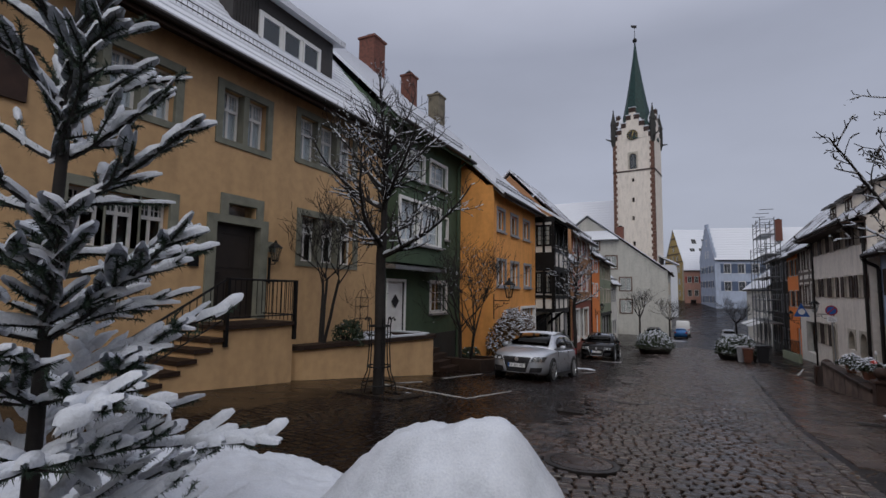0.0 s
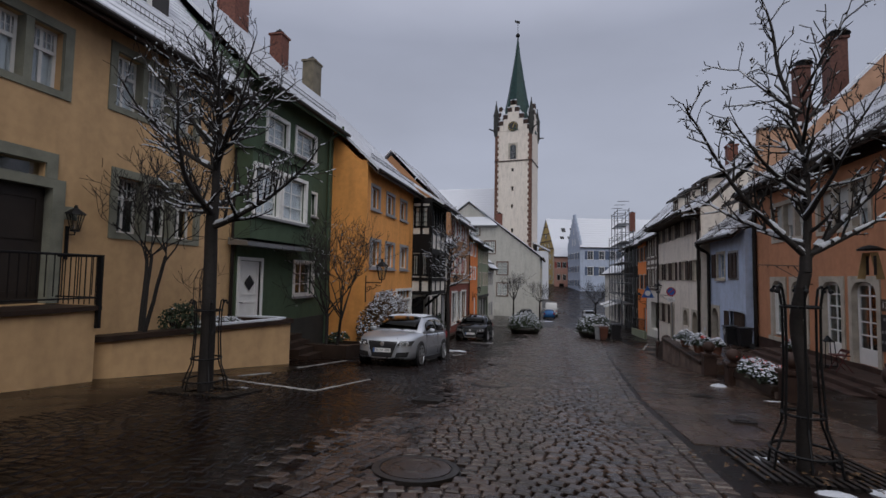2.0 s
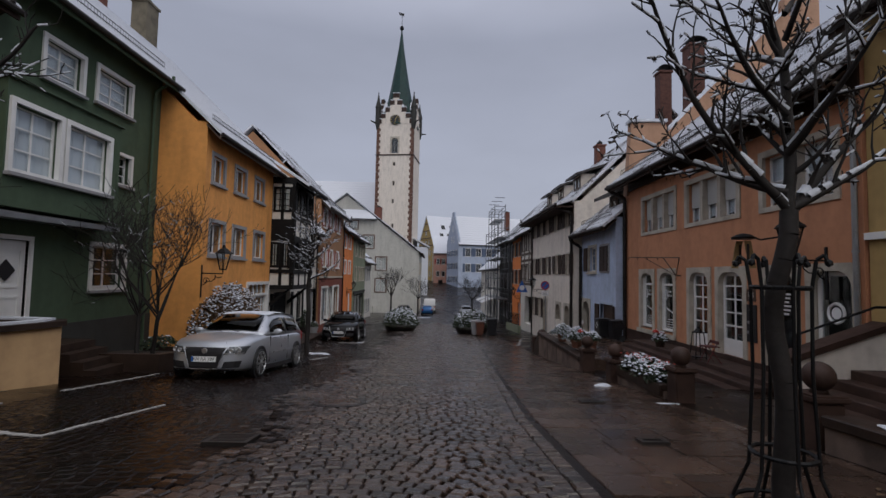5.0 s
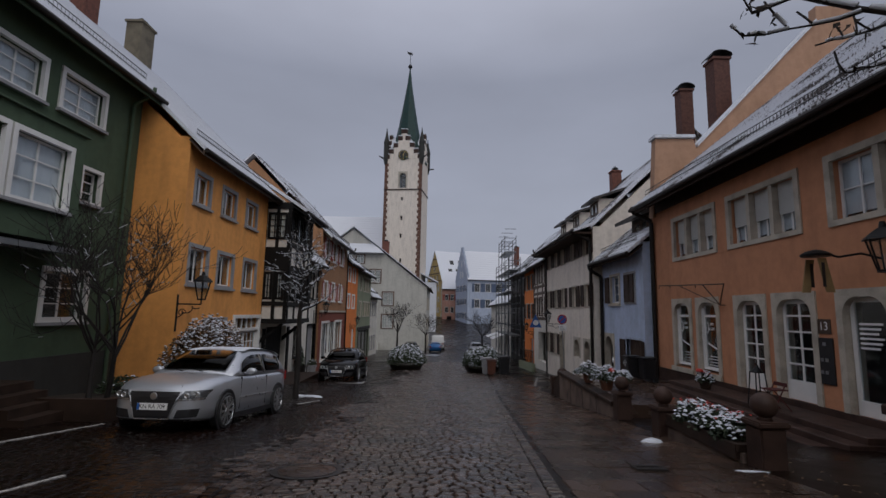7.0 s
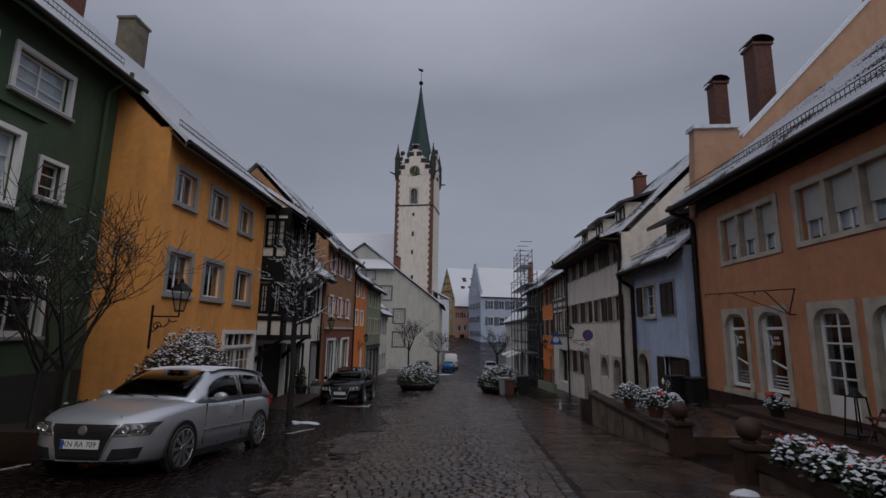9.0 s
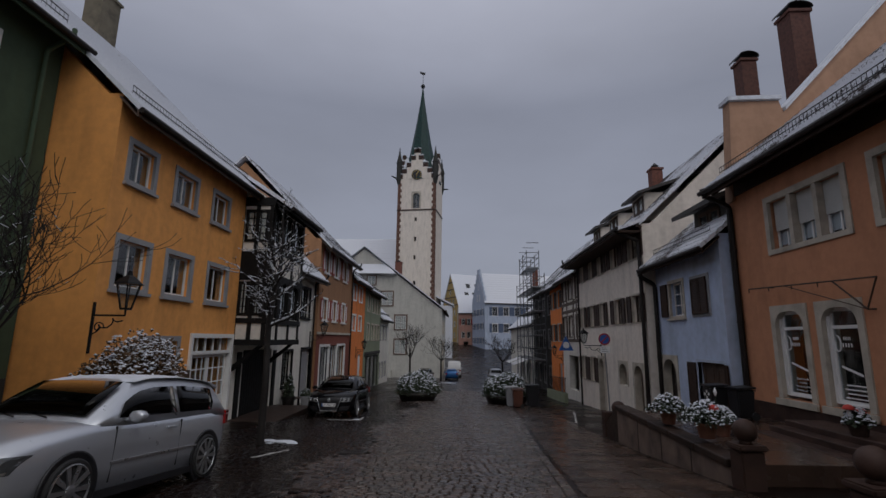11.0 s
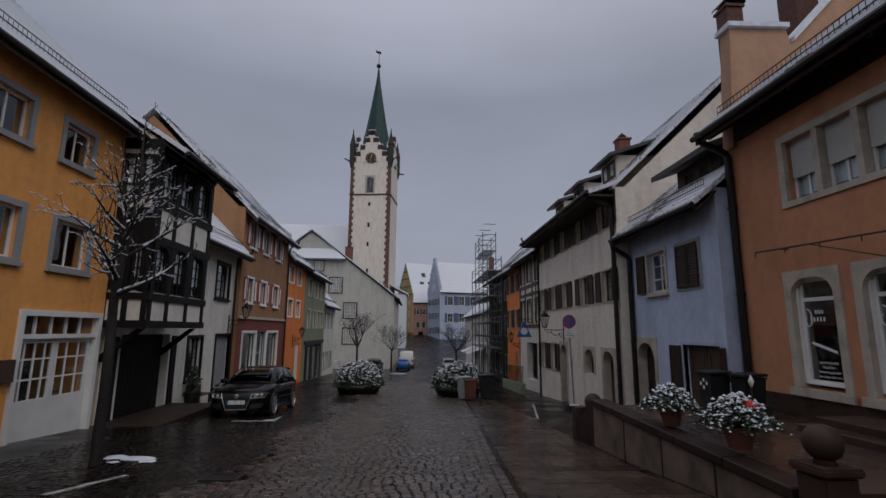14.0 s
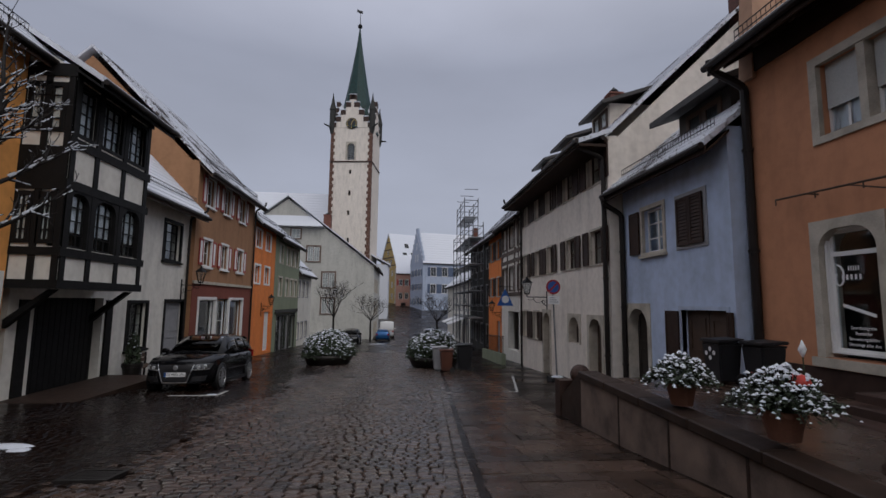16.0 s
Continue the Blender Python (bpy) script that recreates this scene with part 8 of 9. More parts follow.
pot(4.66, 18.9, -1.04, 0.17, 0.26, "terracotta flower pot standing on the terrace wall")
heather(4.66, 18.9, -0.82, 0.37, 0.28, 191, "snow-covered heather hanging over a terracotta pot")
pot(4.7, 17.4, -1.03, 0.18, 0.26, "terracotta flower pot standing on the terrace wall")
heather(4.7, 17.4, -0.8, 0.4, 0.3, 174, "bushy snow-covered heather with garden ornaments in a pot")
toadstool(4.78, 17.3, -0.66, 1.15, "red toadstool ornament with white dots in the heather")
lily(4.86, 17.32, -0.72, 0.42, "white calla flower ornament standing in the heather")
pot(5.6, 18.6, -1.2, 0.17, 0.28, "terracotta flower pot on the terrace")
flower_tuft(5.6, 18.6, -0.94, 0.25, 0.28, 77, "snowy plants in a terrace pot", 1)
toadstool(7.2, 17.38, -0.62, 1.1, "small red toadstool ornament in an evergreen pot")
pot(7.35, 17.4, -1.0, 0.16, 0.26, "dark clay flower pot by the shop front", "coping")
flower_tuft(7.35, 17.4, -0.78, 0.22, 0.28, 78, "small evergreen arrangement with red decoration", 6)
for y in (11.6, 12.2, 12.75):
    flower_tuft(4.62, y, -0.84, 0.33, 0.36, int(y * 31), "snowy winter flowers with red berries in a stone trough", 7)
bm = bmesh.new()
hexa(bm, [(x, y, z) for x in (4.36, 4.9) for y in (11.2, 13.25) for z in (-1.0, -0.8)])
tagged(part("flower_trough", bm, M["coping"]), "long dark stone flower trough on the wall", "planter")


def wheelie_bin(x, y, z, m, label, s=1.0):
    t = thing("wheelie_bin", (x, y, z), label, "bin", "waste bins")
    bm = bmesh.new()
    hexa(bm, [(x + dx * k, y + dy * k, z + dz) for dz, k in ((0.06, 0.8), (0.95 * s, 1)) for dx in (-0.29 * s, 0.29 * s) for dy in (-0.33 * s, 0.33 * s)])
    bmesh.ops.bevel(bm, geom=bm.edges[:], offset=0.03, segments=2, affect="EDGES")
    part("body", bm, M[m], t)
    bm = bmesh.new()
    hexa(bm, [(x + dx, y + dy, z + h + dz) for dx, h in ((-0.33 * s, 0.95 * s + 0.004), (0.33 * s, 0.99 * s)) for dy in (-0.35 * s, 0.35 * s) for dz in (0, 0.05)])
    bmesh.ops.bevel(bm, geom=bm.edges[:], offset=0.015, segments=2, affect="EDGES")
    part("lid", bm, M[m], t)
    bm = bmesh.new()
    tube(bm, (x + 0.34 * s, y - 0.24 * s, z + 0.93 * s), (x + 0.34 * s, y + 0.24 * s, z + 0.93 * s), 0.018)
    part("grip", bm, M[m], t)
    for dy in (-0.27, 0.27):
        bm = bmesh.new()
        lathe(bm, (0, 0, 0), [(0.1, -0.03), (0.1, 0.03)], 14)
        bm.transform(Matrix.Translation((x + 0.25 * s, y + dy * s, z + 0.1)) @ Matrix.Rotation(math.pi / 2, 4, "X"))
        part("wheel", bm, M["rubber"], t)
    return t


for x, y, s in ((6.9, 21.3, 0.75), (7.2, 20.7, 0.75)):
    wheelie_bin(x, y, -1.2, "plasticdark", "black wheeled waste bin with stickers on the terrace", s)
M["binbrown"] = mat("brown_plastic", (0.1, 0.035, 0.02), 0.5, bumps=0.05)
wheelie_bin(3.0, 33.9, gz(33.9), "greypaint", "grey wheeled bin beside the round bush")
wheelie_bin(3.25, 33.5, gz(33.5), "binbrown", "brown wheeled bin beside the round bush", 0.9)
wheelie_bin(4.1, 34.2, gz(34.2), "plasticdark", "black wheeled bin beside the round bush", 1.1)
bm = bmesh.new()
for (x, y, z) in ((6.68, 21.3, -0.75), (6.68, 21.4, -0.68), (6.68, 21.2, -0.66), (6.68, 21.3, -0.6)):
    bmesh.ops.create_circle(bm, cap_ends=True, segments=12, radius=0.04, matrix=Matrix.Translation((x, y, z)) @ Matrix.Rotation(-math.pi / 2, 4, "Y"))
tagged(part("sticker", bm, M["whitesign"]), "round pale stickers on a black bin", "sticker", "", "stuff")

# bench, planter and pot before the white house
t = thing("bench", (-7.2, 30.4, gz(30.4)), "small dark wooden bench against the white wall", "bench")
z = gz(30.4)
for k in range(3):
    bm = bmesh.new()
    box(bm, -7.45 + k * 0.14, -7.33 + k * 0.14, 29.8, 31.0, z + 0.42, z + 0.46)
    part("seat_slat", bm, M["brownwood"], t)
for k in range(2):
    bm = bmesh.new()
    box(bm, -7.5, -7.47, 29.8, 31.0, z + 0.55 + k * 0.16, z + 0.66 + k * 0.16)
    part("back_slat", bm, M["brownwood"], t)
for y in (29.9, 30.9):
    for x in (-7.47, -7.1):
        bm = bmesh.new()
        box(bm, x - 0.025, x + 0.025, y - 0.025, y + 0.025, z - 0.05, z + (0.85 if x < -7.3 else 0.42))
        part("leg", bm, M["iron"], t)
pot(-7.0, 29.2, gz(29.2), 0.28, 0.6, "dark square-shouldered flower pot by the white house", "castiron")
shrub(-7.0, 29.2, gz(29.2) + 0.55, 0.22, 0.22, 0.95, 700, "narrow upright evergreen in a dark pot", 91, 0.1, "leafgreen", 0.04)
pot(-7.1, 31.9, gz(31.9), 0.26, 0.5, "grey flower pot beside the house door", "greypaint")
shrub(-7.1, 31.9, gz(31.9) + 0.45, 0.3, 0.3, 0.35, 500, "low round plant in a grey pot", 92, 0.2, "leafgreen", 0.04)
bm = bmesh.new()
hexa(bm, [(x, y, z) for x in (-7.58, -5.9) for y in (24.8, 28.9) for z in (gz(y) - 0.3, -2.16)])
tagged(part("loading_step", bm, M["coping"]), "low stone platform before the barn doors", "step")

# ---- signs ----
t = thing("no_parking_sign", (6.55, 29.2, gz(29.2)), "round red and blue no-parking sign on a leaning pole", "road sign")
zb0 = gz(29.2)
bm = bmesh.new()
tube(bm, (6.57, 29.2, zb0), (6.45, 29.2, 0.9), 0.03, n=8)
part("pole", bm, M["zinc"], t)
for r, w, m in ((0.25, 0.0, "redsign"), (0.19, 0.006, "bluesign")):
    bm = bmesh.new()
    lathe(bm, (0, 0, 0), [(r, 0), (r, 0.012)], 28)
    bm.transform(Matrix.Translation((6.46, 29.15 - w, 0.72)) @ Matrix.Rotation(math.pi / 2, 4, "X"))
    part("sign_disc", bm, M[m], t)
bm = bmesh.new()
hexa(bm, [(6.46 + sx * 0.17 + dx, 29.125, 0.72 + sx * 0.17 - dx) for sx in (-1, 1) for dx in (-0.02, 0.02) for _ in (0,)] + [(6.46 + sx * 0.17 + dx, 29.13, 0.72 + sx * 0.17 - dx) for sx in (-1, 1) for dx in (-0.02, 0.02)])
part("bar", bm, M["redsign"], t)
bm = bmesh.new()
box(bm, 6.27, 6.67, 29.12, 29.14, 0.14, 0.42)
part("supplementary_plate", bm, M["whitesign"], t)
for k in range(3):
    bm = bmesh.new()
    box(bm, 6.32, 6.61 - 0.05 * k, 29.112, 29.119, 0.2 + k * 0.07, 0.225 + k * 0.07)
    part("text_bar", bm, M["greypaint"], t)
bm = bmesh.new()
box(bm, 6.30, 6.85, 28.95, 29.45, zb0 - 0.05, zb0 + 0.16)
part("base", bm, M["rubber"], t)
snow_lump(6.57, 29.2, 0.22, 0.2, 0.07, 21, zb0 + 0.15, "snow on the rubber sign base")

t = thing("shop_sign", (7.1, 39, 0.5), "blue triangular hanging shop sign with a white disc", "sign")
bm = bmesh.new()
v0 = [(6.55, 0.02), (7.45, 0.02), (7.0, 0.95)]
f = [[bm.verts.new((x, y, z)) for x, z in v0] for y in (39.0, 39.06)]
bm.faces.new(f[0]), bm.faces.new(f[1][::-1])
for i in range(3):
    bm.faces.new((f[0][i], f[0][(i + 1) % 3], f[1][(i + 1) % 3], f[1][i]))
part("board", bm, M["bluesign"], t)
bm = bmesh.new()
lathe(bm, (0, 0, 0), [(0.2, 0), (0.2, 0.02)], 20)
bm.transform(Matrix.Translation((7.0, 38.995, 0.36)) @ Matrix.Rotation(math.pi / 2, 4, "X"))
part("disc", bm, M["whitesign"], t)
bm = bmesh.new()
bar(bm, [(7.48, 39.03, 1.05), (6.6, 39.03, 1.05)], 0.02)
bar(bm, [(7.0, 39.03, 1.05), (7.0, 39.03, 0.93)], 0.012)
part("bracket", bm, M["iron"], t)
M["signwood"] = mat("ochre_sign_wood", (0.24, 0.16, 0.07), 0.7)

# fittings on the orange house
t = thing("awning_bracket", FO.p(19, 0.1, 2), "thin rusty iron bracket along the orange wall", "bracket")
bm = bmesh.new()
bar(bm, [FO.p(21.0, 0.25, 2.02), FO.p(17.15, 0.25, 1.86), FO.p(17.6, 0.12, 1.3), FO.p(18.2, 0.25, 1.9)], 0.017)
bar(bm, [FO.p(17.6, 0.12, 1.3), FO.p(17.55, 0.0, 1.3)], 0.017)
bar(bm, [FO.p(17.6, 0.12, 1.3), FO.p(19.6, 0.25, 1.95)], 0.012)
for u in (21.0, 20.2, 19.4, 18.6):
    tube(bm, FO.p(u, 0.25, 2.02 - (21 - u) * 0.04), FO.p(u, 0.25, 1.92 - (21 - u) * 0.04), 0.012)
tube(bm, FO.p(20.4, 0.0, 2.0), FO.p(20.4, 0.26, 2.0), 0.014)
part("arm", bm, M["brownwood"], t)
lantern(FO, 11.85, 1.75, 0.75, "large black iron lantern on the orange house", 1.25)
t = thing("sign_lamp", FO.p(13.0, 0.4, 2), "round sign lamp on a curved arm above a hanging board", "lamp")
bm = bmesh.new()
bar(bm, [FO.p(12.7, 0.01, 2.05), FO.p(12.8, 0.3, 2.15), FO.p(13.0, 0.55, 2.1), FO.p(13.1, 0.75, 2.2)], 0.02)
part("arm", bm, M["iron"], t)
bm = bmesh.new()
lathe(bm, FO.p(13.15, 0.85, 2.12), [(0.24, 0), (0.25, 0.04), (0.15, 0.1), (0.04, 0.13)], 20)
part("hood", bm, M["iron"], t)
for k, u in enumerate((13.02, 13.3)):
    bm = bmesh.new()
    hexa(bm, [FO.p(u + du, 0.84 + dw + (0.12 if k else -0.12) * (zz < 1.8), zz) for du in (0, 0.02) for dw in (-0.08, 0.08) for zz in (1.45, 2.08)])
    part("board", bm, M["signwood"], t)
    bm = bmesh.new()
    fbox(bm, FO, u - 0.006, u - 0.002, 0.8, 0.86, 1.55, 2.0)
    part("lettering", bm, M["plasticdark"], t)
t = thing("house_number", FO.p(14.2, 0.02, 0.8), "small enamel house number plate reading 13", "sign")
bm = bmesh.new()
fbox(bm, FO, 13.98, 14.32, 0.004, 0.02, 0.66, 0.96)
part("plate", bm, M["brownwood"], t)


def wall_text(body, F, u, w, z, size, m, parent, flip=-1):
    """Lettering that lies on a wall; flip: -1 where u runs to the reader's left."""
    cu = bpy.data.curves.new("lettering", "FONT")
    cu.body, cu.size, cu.align_x, cu.align_y, cu.extrude = body, size, "CENTER", "CENTER", 0.001
    ob = new("lettering", cu)
    me = bpy.data.meshes.new_from_object(ob.evaluated_get(bpy.context.evaluated_depsgraph_get()))
    bpy.data.objects.remove(ob)
    for v in me.vertices:
        a, b, c_ = v.co
        v.co = F.p(u + flip * a, w + c_, z + b)
    return place("lettering", me, M[m], parent)


wall_text("13", FO, 14.15, 0.024, 0.81, 0.24, "whitesign", t)
t = thing("notice_board", FO.p(14.15, 0.02, 0.1), "tall dark shop notice board with pale marks", "sign")
bm = bmesh.new()
fbox(bm, FO, 13.95, 14.35, 0.004, 0.03, -0.35, 0.58)
part("board", bm, M["plasticdark"], t)
for k, (du, dz) in enumerate(((0.12, 0.42), (0.08, 0.1), (0.2, 0.1), (0.1, -0.15), (0.22, -0.15))):
    bm = bmesh.new()
    fbox(bm, FO, 14.0 + du, 14.08 + du, 0.032, 0.036, dz, dz + 0.07)
    part("mark", bm, M["zinc"], t)
for k, (a, b) in enumerate(o_lo[:2]):
    t = thing("window_lettering", FO.p(a, -0.1, 0.4), "white shop lettering and notices inside the arched window", "lettering", "shop window lettering")
    bm = bmesh.new()
    bar(bm, [FO.p(b - 0.16 - 0.12 * math.sin(q) * (1 - q / 8), -0.132, 0.62 + 0.2 * math.cos(q) * (1 - q / 9)) for q in [i * 0.5 for i in range(12)]], 0.014, 4)
    part("swash", bm, M["whitesign"], t)
    for du, dz, w_, h_ in ((0.3, 0.72, 0.2, 0.07), (0.24, 0.58, 0.36, 0.08)):
        bm = bmesh.new()
        for i in range(5):
            u = b - 0.1 - du - w_ * (i - 1.5) / 5
            fbox(bm, FO, u - w_ * 0.06, u + w_ * 0.03, -0.135, -0.13, dz, dz + h_)
        part("word_bar", bm, M["whitesign"], t)
    for i, word in enumerate(("Shootings aller Art", "Bewerbungsbilder", "Passbilder", "Sportfotografie")):
        if k == 0:
            wall_text(word, FO, (a + b) / 2 - 0.02, -0.13, -0.42 + i * 0.085, 0.066, "whitesign", t)
        else:
            bm = bmesh.new()
            fbox(bm, FO, a + 0.2, b - 0.2 - 0.06 * (i % 2), -0.135, -0.13, -0.45 + i * 0.085, -0.425 + i * 0.085)
            part("text_bar", bm, M["whitesign"], t)
    bm = bmesh.new()
    hexa(bm, [FO.p(u, w, z) for u, dz in ((a + 0.25, 0.0), (b - 0.2, 0.16)) for w in (-0.136, -0.13) for z in (dz, dz + 0.05)])
    part("banner", bm, M["whitesign"], t)
t = thing("door_lettering", FO.p(13.2, -0.2, 0.6), "white text lines on a dark glazed door", "lettering")
for i in range(6):
    bm = bmesh.new()
    fbox(bm, FO, 12.92 + 0.05 * (i % 3), 13.42, -0.085, -0.08, 0.86 - i * 0.09, 0.9 - i * 0.09)
    part("text_bar", bm, M["whitesign"], t)
t = thing("door_emblem", FO.p(11.75, -0.2, 0.6), "round white emblem on a dark glazed door", "lettering")
bm = bmesh.new()
bar(bm, [FO.p(11.75 + 0.19 * math.cos(q), -0.082, 0.55 + 0.19 * math.sin(q)) for q in [2 * math.pi * i / 24 for i in range(25)]], 0.03, 5)
bmesh.ops.create_circle(bm, cap_ends=True, segments=20, radius=0.12, matrix=Matrix.Translation(FO.p(11.75, -0.082, 0.55)) @ Matrix.Rotation(-math.pi / 2, 4, "Y"))
part("ring", bm, M["whitesign"], t)

# lantern and folding chair on the shop steps
M["darkred"] = mat("dark_red_metal", (0.08, 0.012, 0.012), 0.5, bumps=0.05)
t = thing("floor_lantern", (7.3, 15.15, -0.95), "tall black iron floor lantern standing on the shop steps", "lantern")
for dx in (-1, 1):
    for dy in (-1, 1):
        bm = bmesh.new()
        bar(bm, [(7.3 + dx * 0.15, 15.15 + dy * 0.15, -0.95), (7.3 + dx * 0.1, 15.15 + dy * 0.1, -0.25)], 0.013, 4)
        part("leg", bm, M["iron"], t)
for z, r_ in ((-0.9, 0.15), (-0.25, 0.11)):
    bm = bmesh.new()
    box(bm, 7.3 - r_, 7.3 + r_, 15.15 - r_, 15.15 + r_, z, z + 0.025)
    part("plate", bm, M["iron"], t)
bm = bmesh.new()
lathe(bm, (7.3, 15.15, -0.225), [(0.11, 0), (0.04, 0.1), (0.02, 0.14)], 12)
part("cap", bm, M["iron"], t)
t = thing("metal_chair", (7.3, 14.6, -0.95), "small dark red metal folding chair on the steps", "chair")
for dy in (-0.17, 0.17):
    bm = bmesh.new()
    bar(bm, [(7.12, 14.6 + dy, -0.95), (7.42, 14.6 + dy, -0.38)], 0.013, 4)
    part("leg", bm, M["darkred"], t)
    bm = bmesh.new()
    bar(bm, [(7.5, 14.6 + dy, -0.95), (7.15, 14.6 + dy, -0.52)], 0.013, 4)
    part("leg", bm, M["darkred"], t)
bm = bmesh.new()
box(bm, 7.12, 7.45, 14.42, 14.78, -0.54, -0.515)
part("seat", bm, M["darkred"], t)
bm = bmesh.new()
box(bm, 7.41, 7.43, 14.42, 14.78, -0.46, -0.38)
part("backrest", bm, M["darkred"], t)

# scaffolding and gate rails further down
t = thing("scaffolding", (7.0, 53, gz(53)), "galvanised steel scaffolding before a dark house", "scaffolding")
for i, y in enumerate((48.2, 50.7, 53.2, 55.7, 58.2)):
    for x in (6.3, 7.4):
        bm = bmesh.new()
        tube(bm, (x, y, gz(y)), (x, y, 8.6 if 49 < y < 57 else 6.2), 0.035)
        part("standard", bm, M["steel"], t)
for z in (-1.0, 1.0, 3.0, 5.0, 7.0, 8.4):
    y0, y1 = (48.2, 58.2) if z < 6 else (50.7, 55.7)
    for x in (6.3, 7.4):
        for dz in (0, 0.5, 1.0):
            if z + dz < 8.6:
                bm = bmesh.new()
                tube(bm, (x, y0, z + dz), (x, y1, z + dz), 0.028)
                part("ledger", bm, M["steel"], t)
    for y in (48.2, 50.7, 53.2, 55.7, 58.2):
        if y0 <= y <= y1:
            for dz in (0, 0.9):
                bm = bmesh.new()
                tube(bm, (6.3, y, z + dz), (7.4, y, z + dz), 0.028)
                part("transom", bm, M["steel"], t)
    if z < 8:
        bm = bmesh.new()
        box(bm, 6.35, 7.35, y0, y1, z + 0.04, z + 0.09)
        part("deck", bm, M["zinc"], t)
for y, z in ((48.2, -1), (50.7, 1), (53.2, 3), (50.7, 5), (53.2, -1)):
    bm = bmesh.new()
    tube(bm, (6.3, y, z), (6.3, y + 2.5, z + 2), 0.025)
    part("brace", bm, M["steel"], t)
t = thing("entrance_rail", (6.6, 40, gz(40)), "dark iron railing on a low rendered wall", "railing")
bm = bmesh.new()
hexa(bm, [(x, y, z) for x in (6.35, 6.55) for y in (36.9, 42.5) for z in (gz(y) - 0.3, gz(y) + 0.55)])
part("wall", bm, M["sage"], t)
bm = bmesh.new()
bar(bm, [(6.45, 36.9, gz(36.9) + 1.4), (6.45, 42.5, gz(42.5) + 1.4)], 0.02)
for i in range(40):
    y = 37 + i * 0.14
    tube(bm, (6.45, y, gz(y) + 0.55), (6.45, y, gz(y) + 1.4), 0.009, n=4)
part("balustrade", bm, M["iron"], t)


# ---- street surface ----
rg = random.Random(19)


def edge_x(y):
    return 1.5 if y < 9 else 1.5 + (y - 9) * 0.062


def strip(name, pts, w, label):
    bm = bmesh.new()
    line = []
    for (xa, ya), (xb, yb) in zip(pts, pts[1:]):
        n = max(1, int(math.hypot(xb - xa, yb - ya) / 0.12))
        d = Vector((yb - ya, xa - xb)).normalized()
        line += [(xa + (xb - xa) * i / n, ya + (yb - ya) * i / n, d) for i in range(n + 1)]
    rows = []
    for x, y, d in line:
        a, b = w / 2 * rg.uniform(0.35, 1.1), w / 2 * rg.uniform(0.35, 1.1)
        rows.append([bm.verts.new((x + k * d.x, y + k * d.y, gz(y) + dz)) for k, dz in ((-a, 0.0), (-a, 0.016), (b, 0.016), (b, 0.0))])
    for p, q in zip(rows, rows[1:]):
        for i in range(3):
            bm.faces.new((p[i], p[i + 1], q[i + 1], q[i]))
    tagged(part(name, bm, M["paint"]), label, "road marking", "parking bay lines")


strip("parking_line", [(-6.5, 8.4), (-4.1, 7.78), (-3.85, 9.75)], 0.075, "worn white parking bay line on wet paving")
strip("parking_line", [(-6.45, 8.9), (-6.2, 9.7)], 0.075, "short worn white parking line")
strip("parking_line", [(-6.25, 10.9), (-6.1, 13.6)], 0.075, "worn white parking line beside the silver car")
strip("parking_line", [(5.6, 31.5), (4.5, 26.4), (2.2, 26.2)], 0.1, "white corner of a parking bay")
strip("parking_line", [(-3.3, 26.9), (-3.25, 25.9), (-4.4, 25.9)], 0.1, "white line in front of the black car")
strip("parking_line", [(-3.75, 18.0), (-3.45, 19.2)], 0.1, "worn broken parking line under the street tree")
strip("parking_line", [(-1.6, 40.5), (-3.9, 40.2)], 0.1, "white parking line behind the round bush")


def manhole(x, y, r, label):
    t = thing("manhole_cover", (x, y, gz(y)), label, "manhole cover", "manhole covers")
    sl = math.atan(gz(y + 0.5) - gz(y - 0.5))
    T = Matrix.Translation((x, y, gz(y))) @ Matrix.Rotation(sl, 4, "X")
    bm = bmesh.new()
    lathe(bm, (0, 0, 0), [(r * 1.25, -0.02), (r * 1.25, 0.032), (r * 1.04, 0.034), (r * 1.03, 0.02), (0.01, 0.02)], 32)
    bm.transform(T)
    part("frame", bm, M["castiron"], t)
    bm = bmesh.new()
    lathe(bm, (0, 0, 0), [(r, 0.0), (r, 0.036), (r * 0.72, 0.038), (r * 0.7, 0.03), (r * 0.45, 0.031), (r * 0.42, 0.04), (0.01, 0.042)], 32)
    bm.transform(T)
    part("lid", bm, M["slab"], t, "concrete-filled round lid")


def drain(x, y, sx, sy, label, turn=0.0):
    t = thing("road_drain", (x, y, gz(y)), label, "drain", "road drains")
    T = Matrix.Translation((x, y, gz(y))) @ Matrix.Rotation(math.atan(gz(y + 0.5) - gz(y - 0.5)), 4, "X") @ Matrix.Rotation(turn, 4, "Z")
    bm = bmesh.new()
    box(bm, -sx, sx, -sy, -sy + 0.05, -0.02, 0.04), box(bm, -sx, sx, sy - 0.05, sy, -0.02, 0.04), box(bm, -sx, -sx + 0.05, -sy + 0.05, sy - 0.05, -0.02, 0.04), box(bm, sx - 0.05, sx, -sy + 0.05, sy - 0.05, -0.02, 0.04)
    bm.transform(T)
    part("frame", bm, M["castiron"], t)
    n = int((sy * 2 - 0.1) / 0.06)
    for i in range(n):
        bm = bmesh.new()
        y_ = -sy + 0.055 + i * 0.06
        box(bm, -sx + 0.05, sx - 0.05, y_, y_ + 0.034, -0.01, 0.035)
        bm.transform(T)
        part("grate_bar", bm, M["castiron"], t)


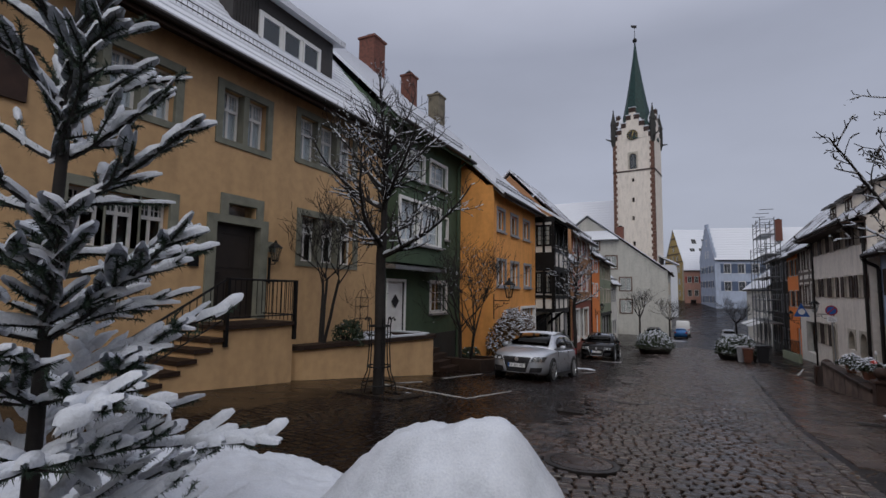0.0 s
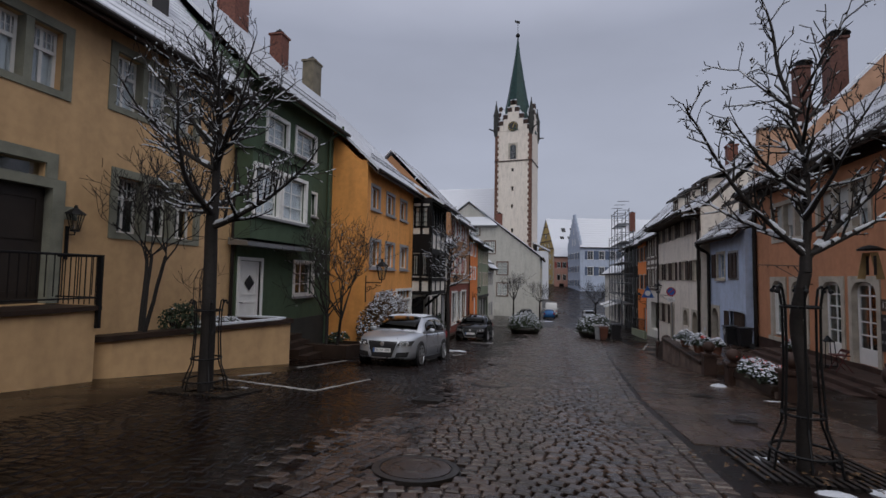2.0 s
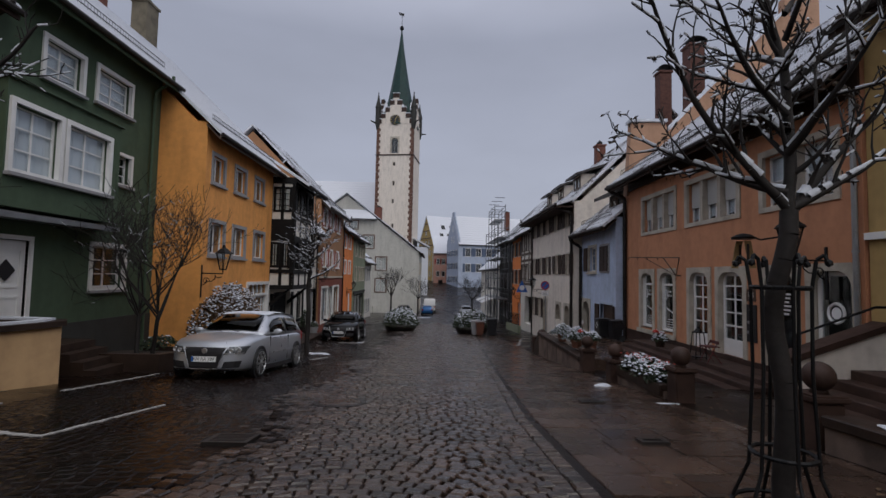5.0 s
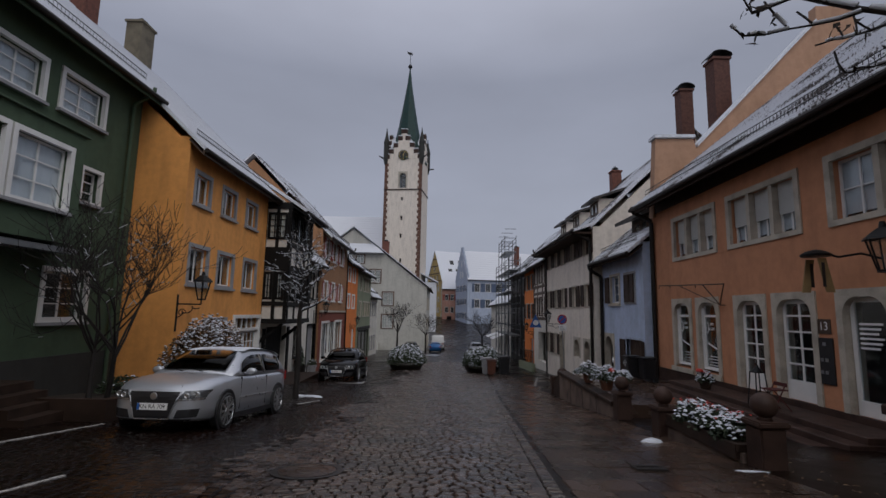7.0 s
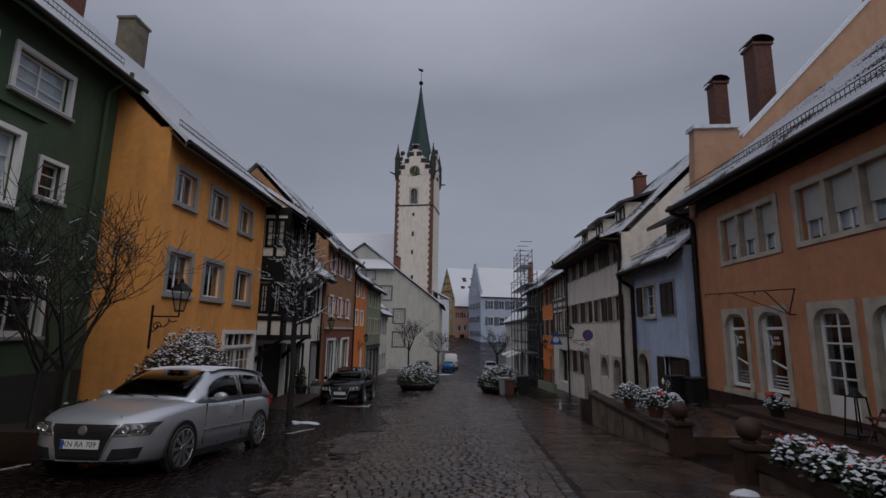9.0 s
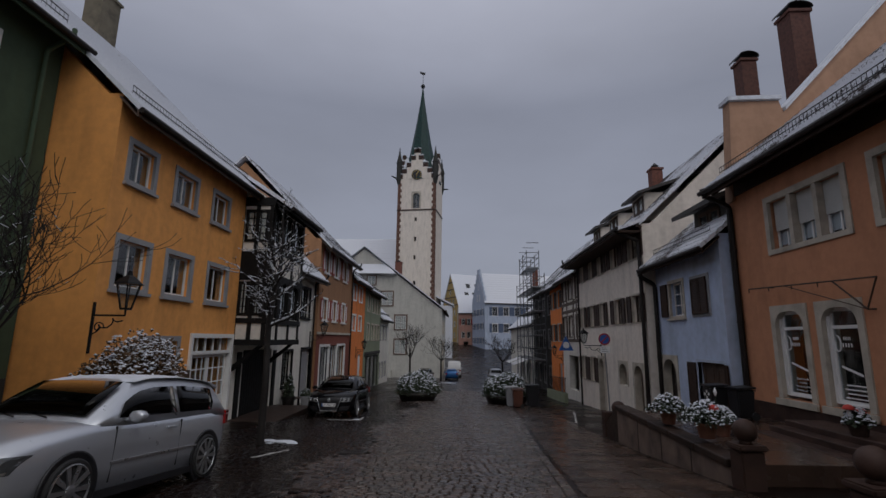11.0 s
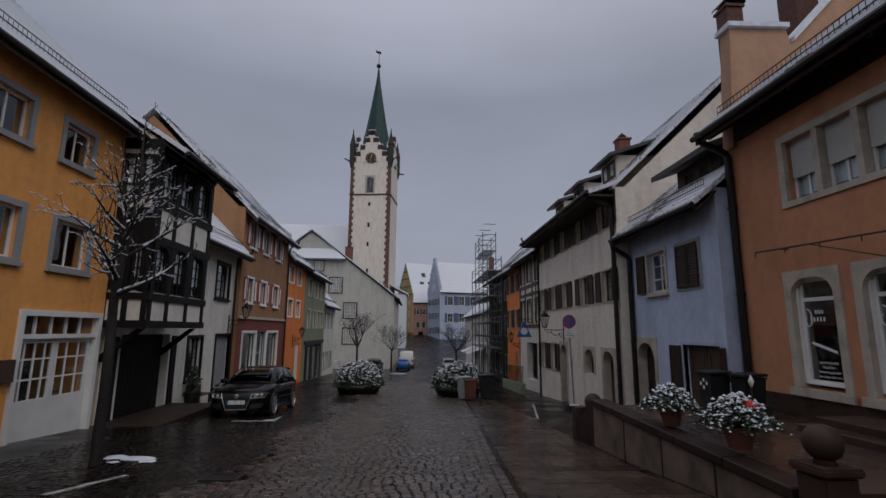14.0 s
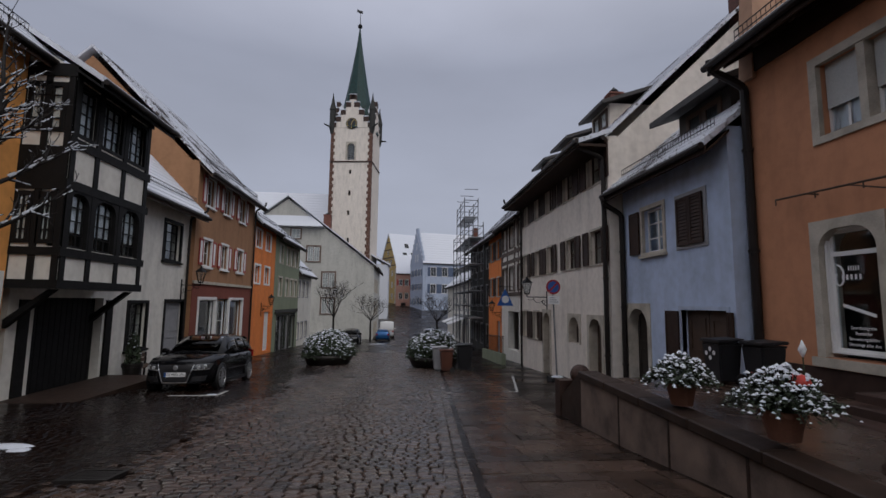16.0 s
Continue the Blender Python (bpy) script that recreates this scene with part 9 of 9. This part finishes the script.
manhole(-1.18, 4.14, 0.31, "round concrete manhole cover in the cobbles")
manhole(-1.29, 10.1, 0.33, "round manhole cover in the dark paving")
manhole(0.6, 34.5, 0.33, "round manhole cover far down the street")
manhole(0.3, 40.0, 0.33, "round manhole cover far down the street")
drain(-2.0, 7.72, 0.24, 0.2, "square cast iron road drain")
drain(-1.95, 18.9, 0.26, 0.24, "square cast iron road drain")
drain(-0.45, 30.8, 0.24, 0.2, "square cast iron road drain")
drain(2.9, 10.6, 0.2, 0.12, "small cast iron water cover")
drain(2.7, 7.9, 0.16, 0.1, "small cast iron water cover")

# cobbles laid in segmental arcs
rg = random.Random(7)
HOLES = ((-1.18, 4.14, 0.4), (-1.29, 10.1, 0.42), (-2.0, 7.72, 0.3), (-1.95, 18.9, 0.34))


def stone(cx_, cy_, hw, hl, turn, lift, rng, shrink=0.86):
    """Corners of one sett: a foot on the bed and a slightly smaller worn top."""
    c, s_ = math.cos(turn), math.sin(turn)
    out = []
    for k, z in ((1.0, -0.02), (1.0, lift - 0.012), (shrink, lift)):
        for dx, dy in ((-1, -1), (1, -1), (1, 1), (-1, 1)):
            px, py = dx * hw * k, dy * hl * k
            x, y = cx_ + c * px - s_ * py, cy_ + s_ * px + c * py
            out.append((x, y, gz(y) + z + (rng.uniform(-0.005, 0.005) if k < 1 else 0)))
    return out


STONE_FACES = [(8, 9, 10, 11)] + [(a + i, a + (i + 1) % 4, a + 4 + (i + 1) % 4, a + 4 + i) for a in (0, 4) for i in range(4)]


def lay_cobbles():
    near, far, side = [], [], []
    pitch, wide, period, half = 0.128, 0.15, 1.86, 0.93
    xl = -6.2
    y = -0.6
    row = 0
    while y < 46:
        x = xl + (row % 2) * wide / 2
        while x < edge_x(y) - 0.34:
            w = wide * rg.uniform(0.82, 1.15)
            xc = x + w / 2
            ph = ((xc + 0.5 + half) % period) - half
            yy = y + 0.26 * (1 - (ph / half) ** 2) + rg.uniform(-0.008, 0.008)
            turn = math.atan(-0.52 * ph / half ** 2) * 0.8 + rg.uniform(-0.05, 0.05)
            if not any((xc - a) ** 2 + (yy - b) ** 2 < r * r for a, b, r in HOLES) and not (yy < 1.6 and xc < -0.25):
                worn = 0.02 + 0.012 * rg.random() if xc > -2.1 + 0.3 * math.sin(yy) else 0.004 + 0.003 * rg.random()
                s = stone(xc, yy, w / 2 - 0.007, pitch / 2 - 0.007, turn, worn, rg, 0.8)
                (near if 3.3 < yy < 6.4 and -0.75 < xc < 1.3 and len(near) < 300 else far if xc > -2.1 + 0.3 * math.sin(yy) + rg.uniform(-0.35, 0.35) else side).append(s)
            x += w
        y += pitch
        row += 1
    y = -0.6
    while y < 46:
        h = 0.14 * rg.uniform(0.85, 1.2)
        for k in range(2):
            far.append(stone(edge_x(y) - 0.25 + k * 0.165, y + h / 2, 0.074, h / 2 - 0.007, rg.uniform(-0.05, 0.05), 0.02 + 0.006 * rg.random(), rg, 0.84))
        y += h
    return near, far, side


def mesh_of(name, stones):
    verts = [p for s in stones for p in s]
    faces = [tuple(12 * k + i for i in f) for k in range(len(stones)) for f in STONE_FACES]
    me = bpy.data.meshes.new(name)
    me.from_pydata(verts, [], faces)
    return me


near, far, side = lay_cobbles()
tagged(place("parking_bay", mesh_of("parking_bay", side), M["setts"]), "smooth wet setts of the parking bays, darkened for mirrored facades", "pavement", "", "stuff")
cob = tagged(place("cobbled_road", mesh_of("cobbled_road", far), M["cobble"]), "wet cobbled roadway laid in arcs", "road", "", "structure")
for s in near:
    place("cobble", mesh_of("cobble", [s]), M["cobble"], cob)


def lay_slabs():
    out = []
    y = -2.0
    while y < 40:
        d = rg.uniform(0.3, 0.7)
        x = edge_x(y) + 0.1
        while x < 4.3:
            w = min(rg.uniform(0.3, 0.95), 4.36 - x)
            if w > 0.12 and not (1.75 < x + w / 2 < 3.25 and 4.8 < y + d / 2 < 6.2):
                out.append(stone(x + w / 2, y + d / 2, w / 2 - 0.006, d / 2 - 0.006, 0, 0.014 + 0.006 * rg.random(), rg, 0.985))
            x += w
        y += d
    return out


slabs = lay_slabs()
pav = tagged(place("slab_pavement", mesh_of("slab_pavement", [s for s in slabs if s[0][1] > 18]), M["slab"]), "wet stone slab pavement beside the cobbles", "pavement", "", "structure")
for s in slabs:
    if s[0][1] <= 18:
        place("slab", mesh_of("slab", [s]), M["slab"], pav)
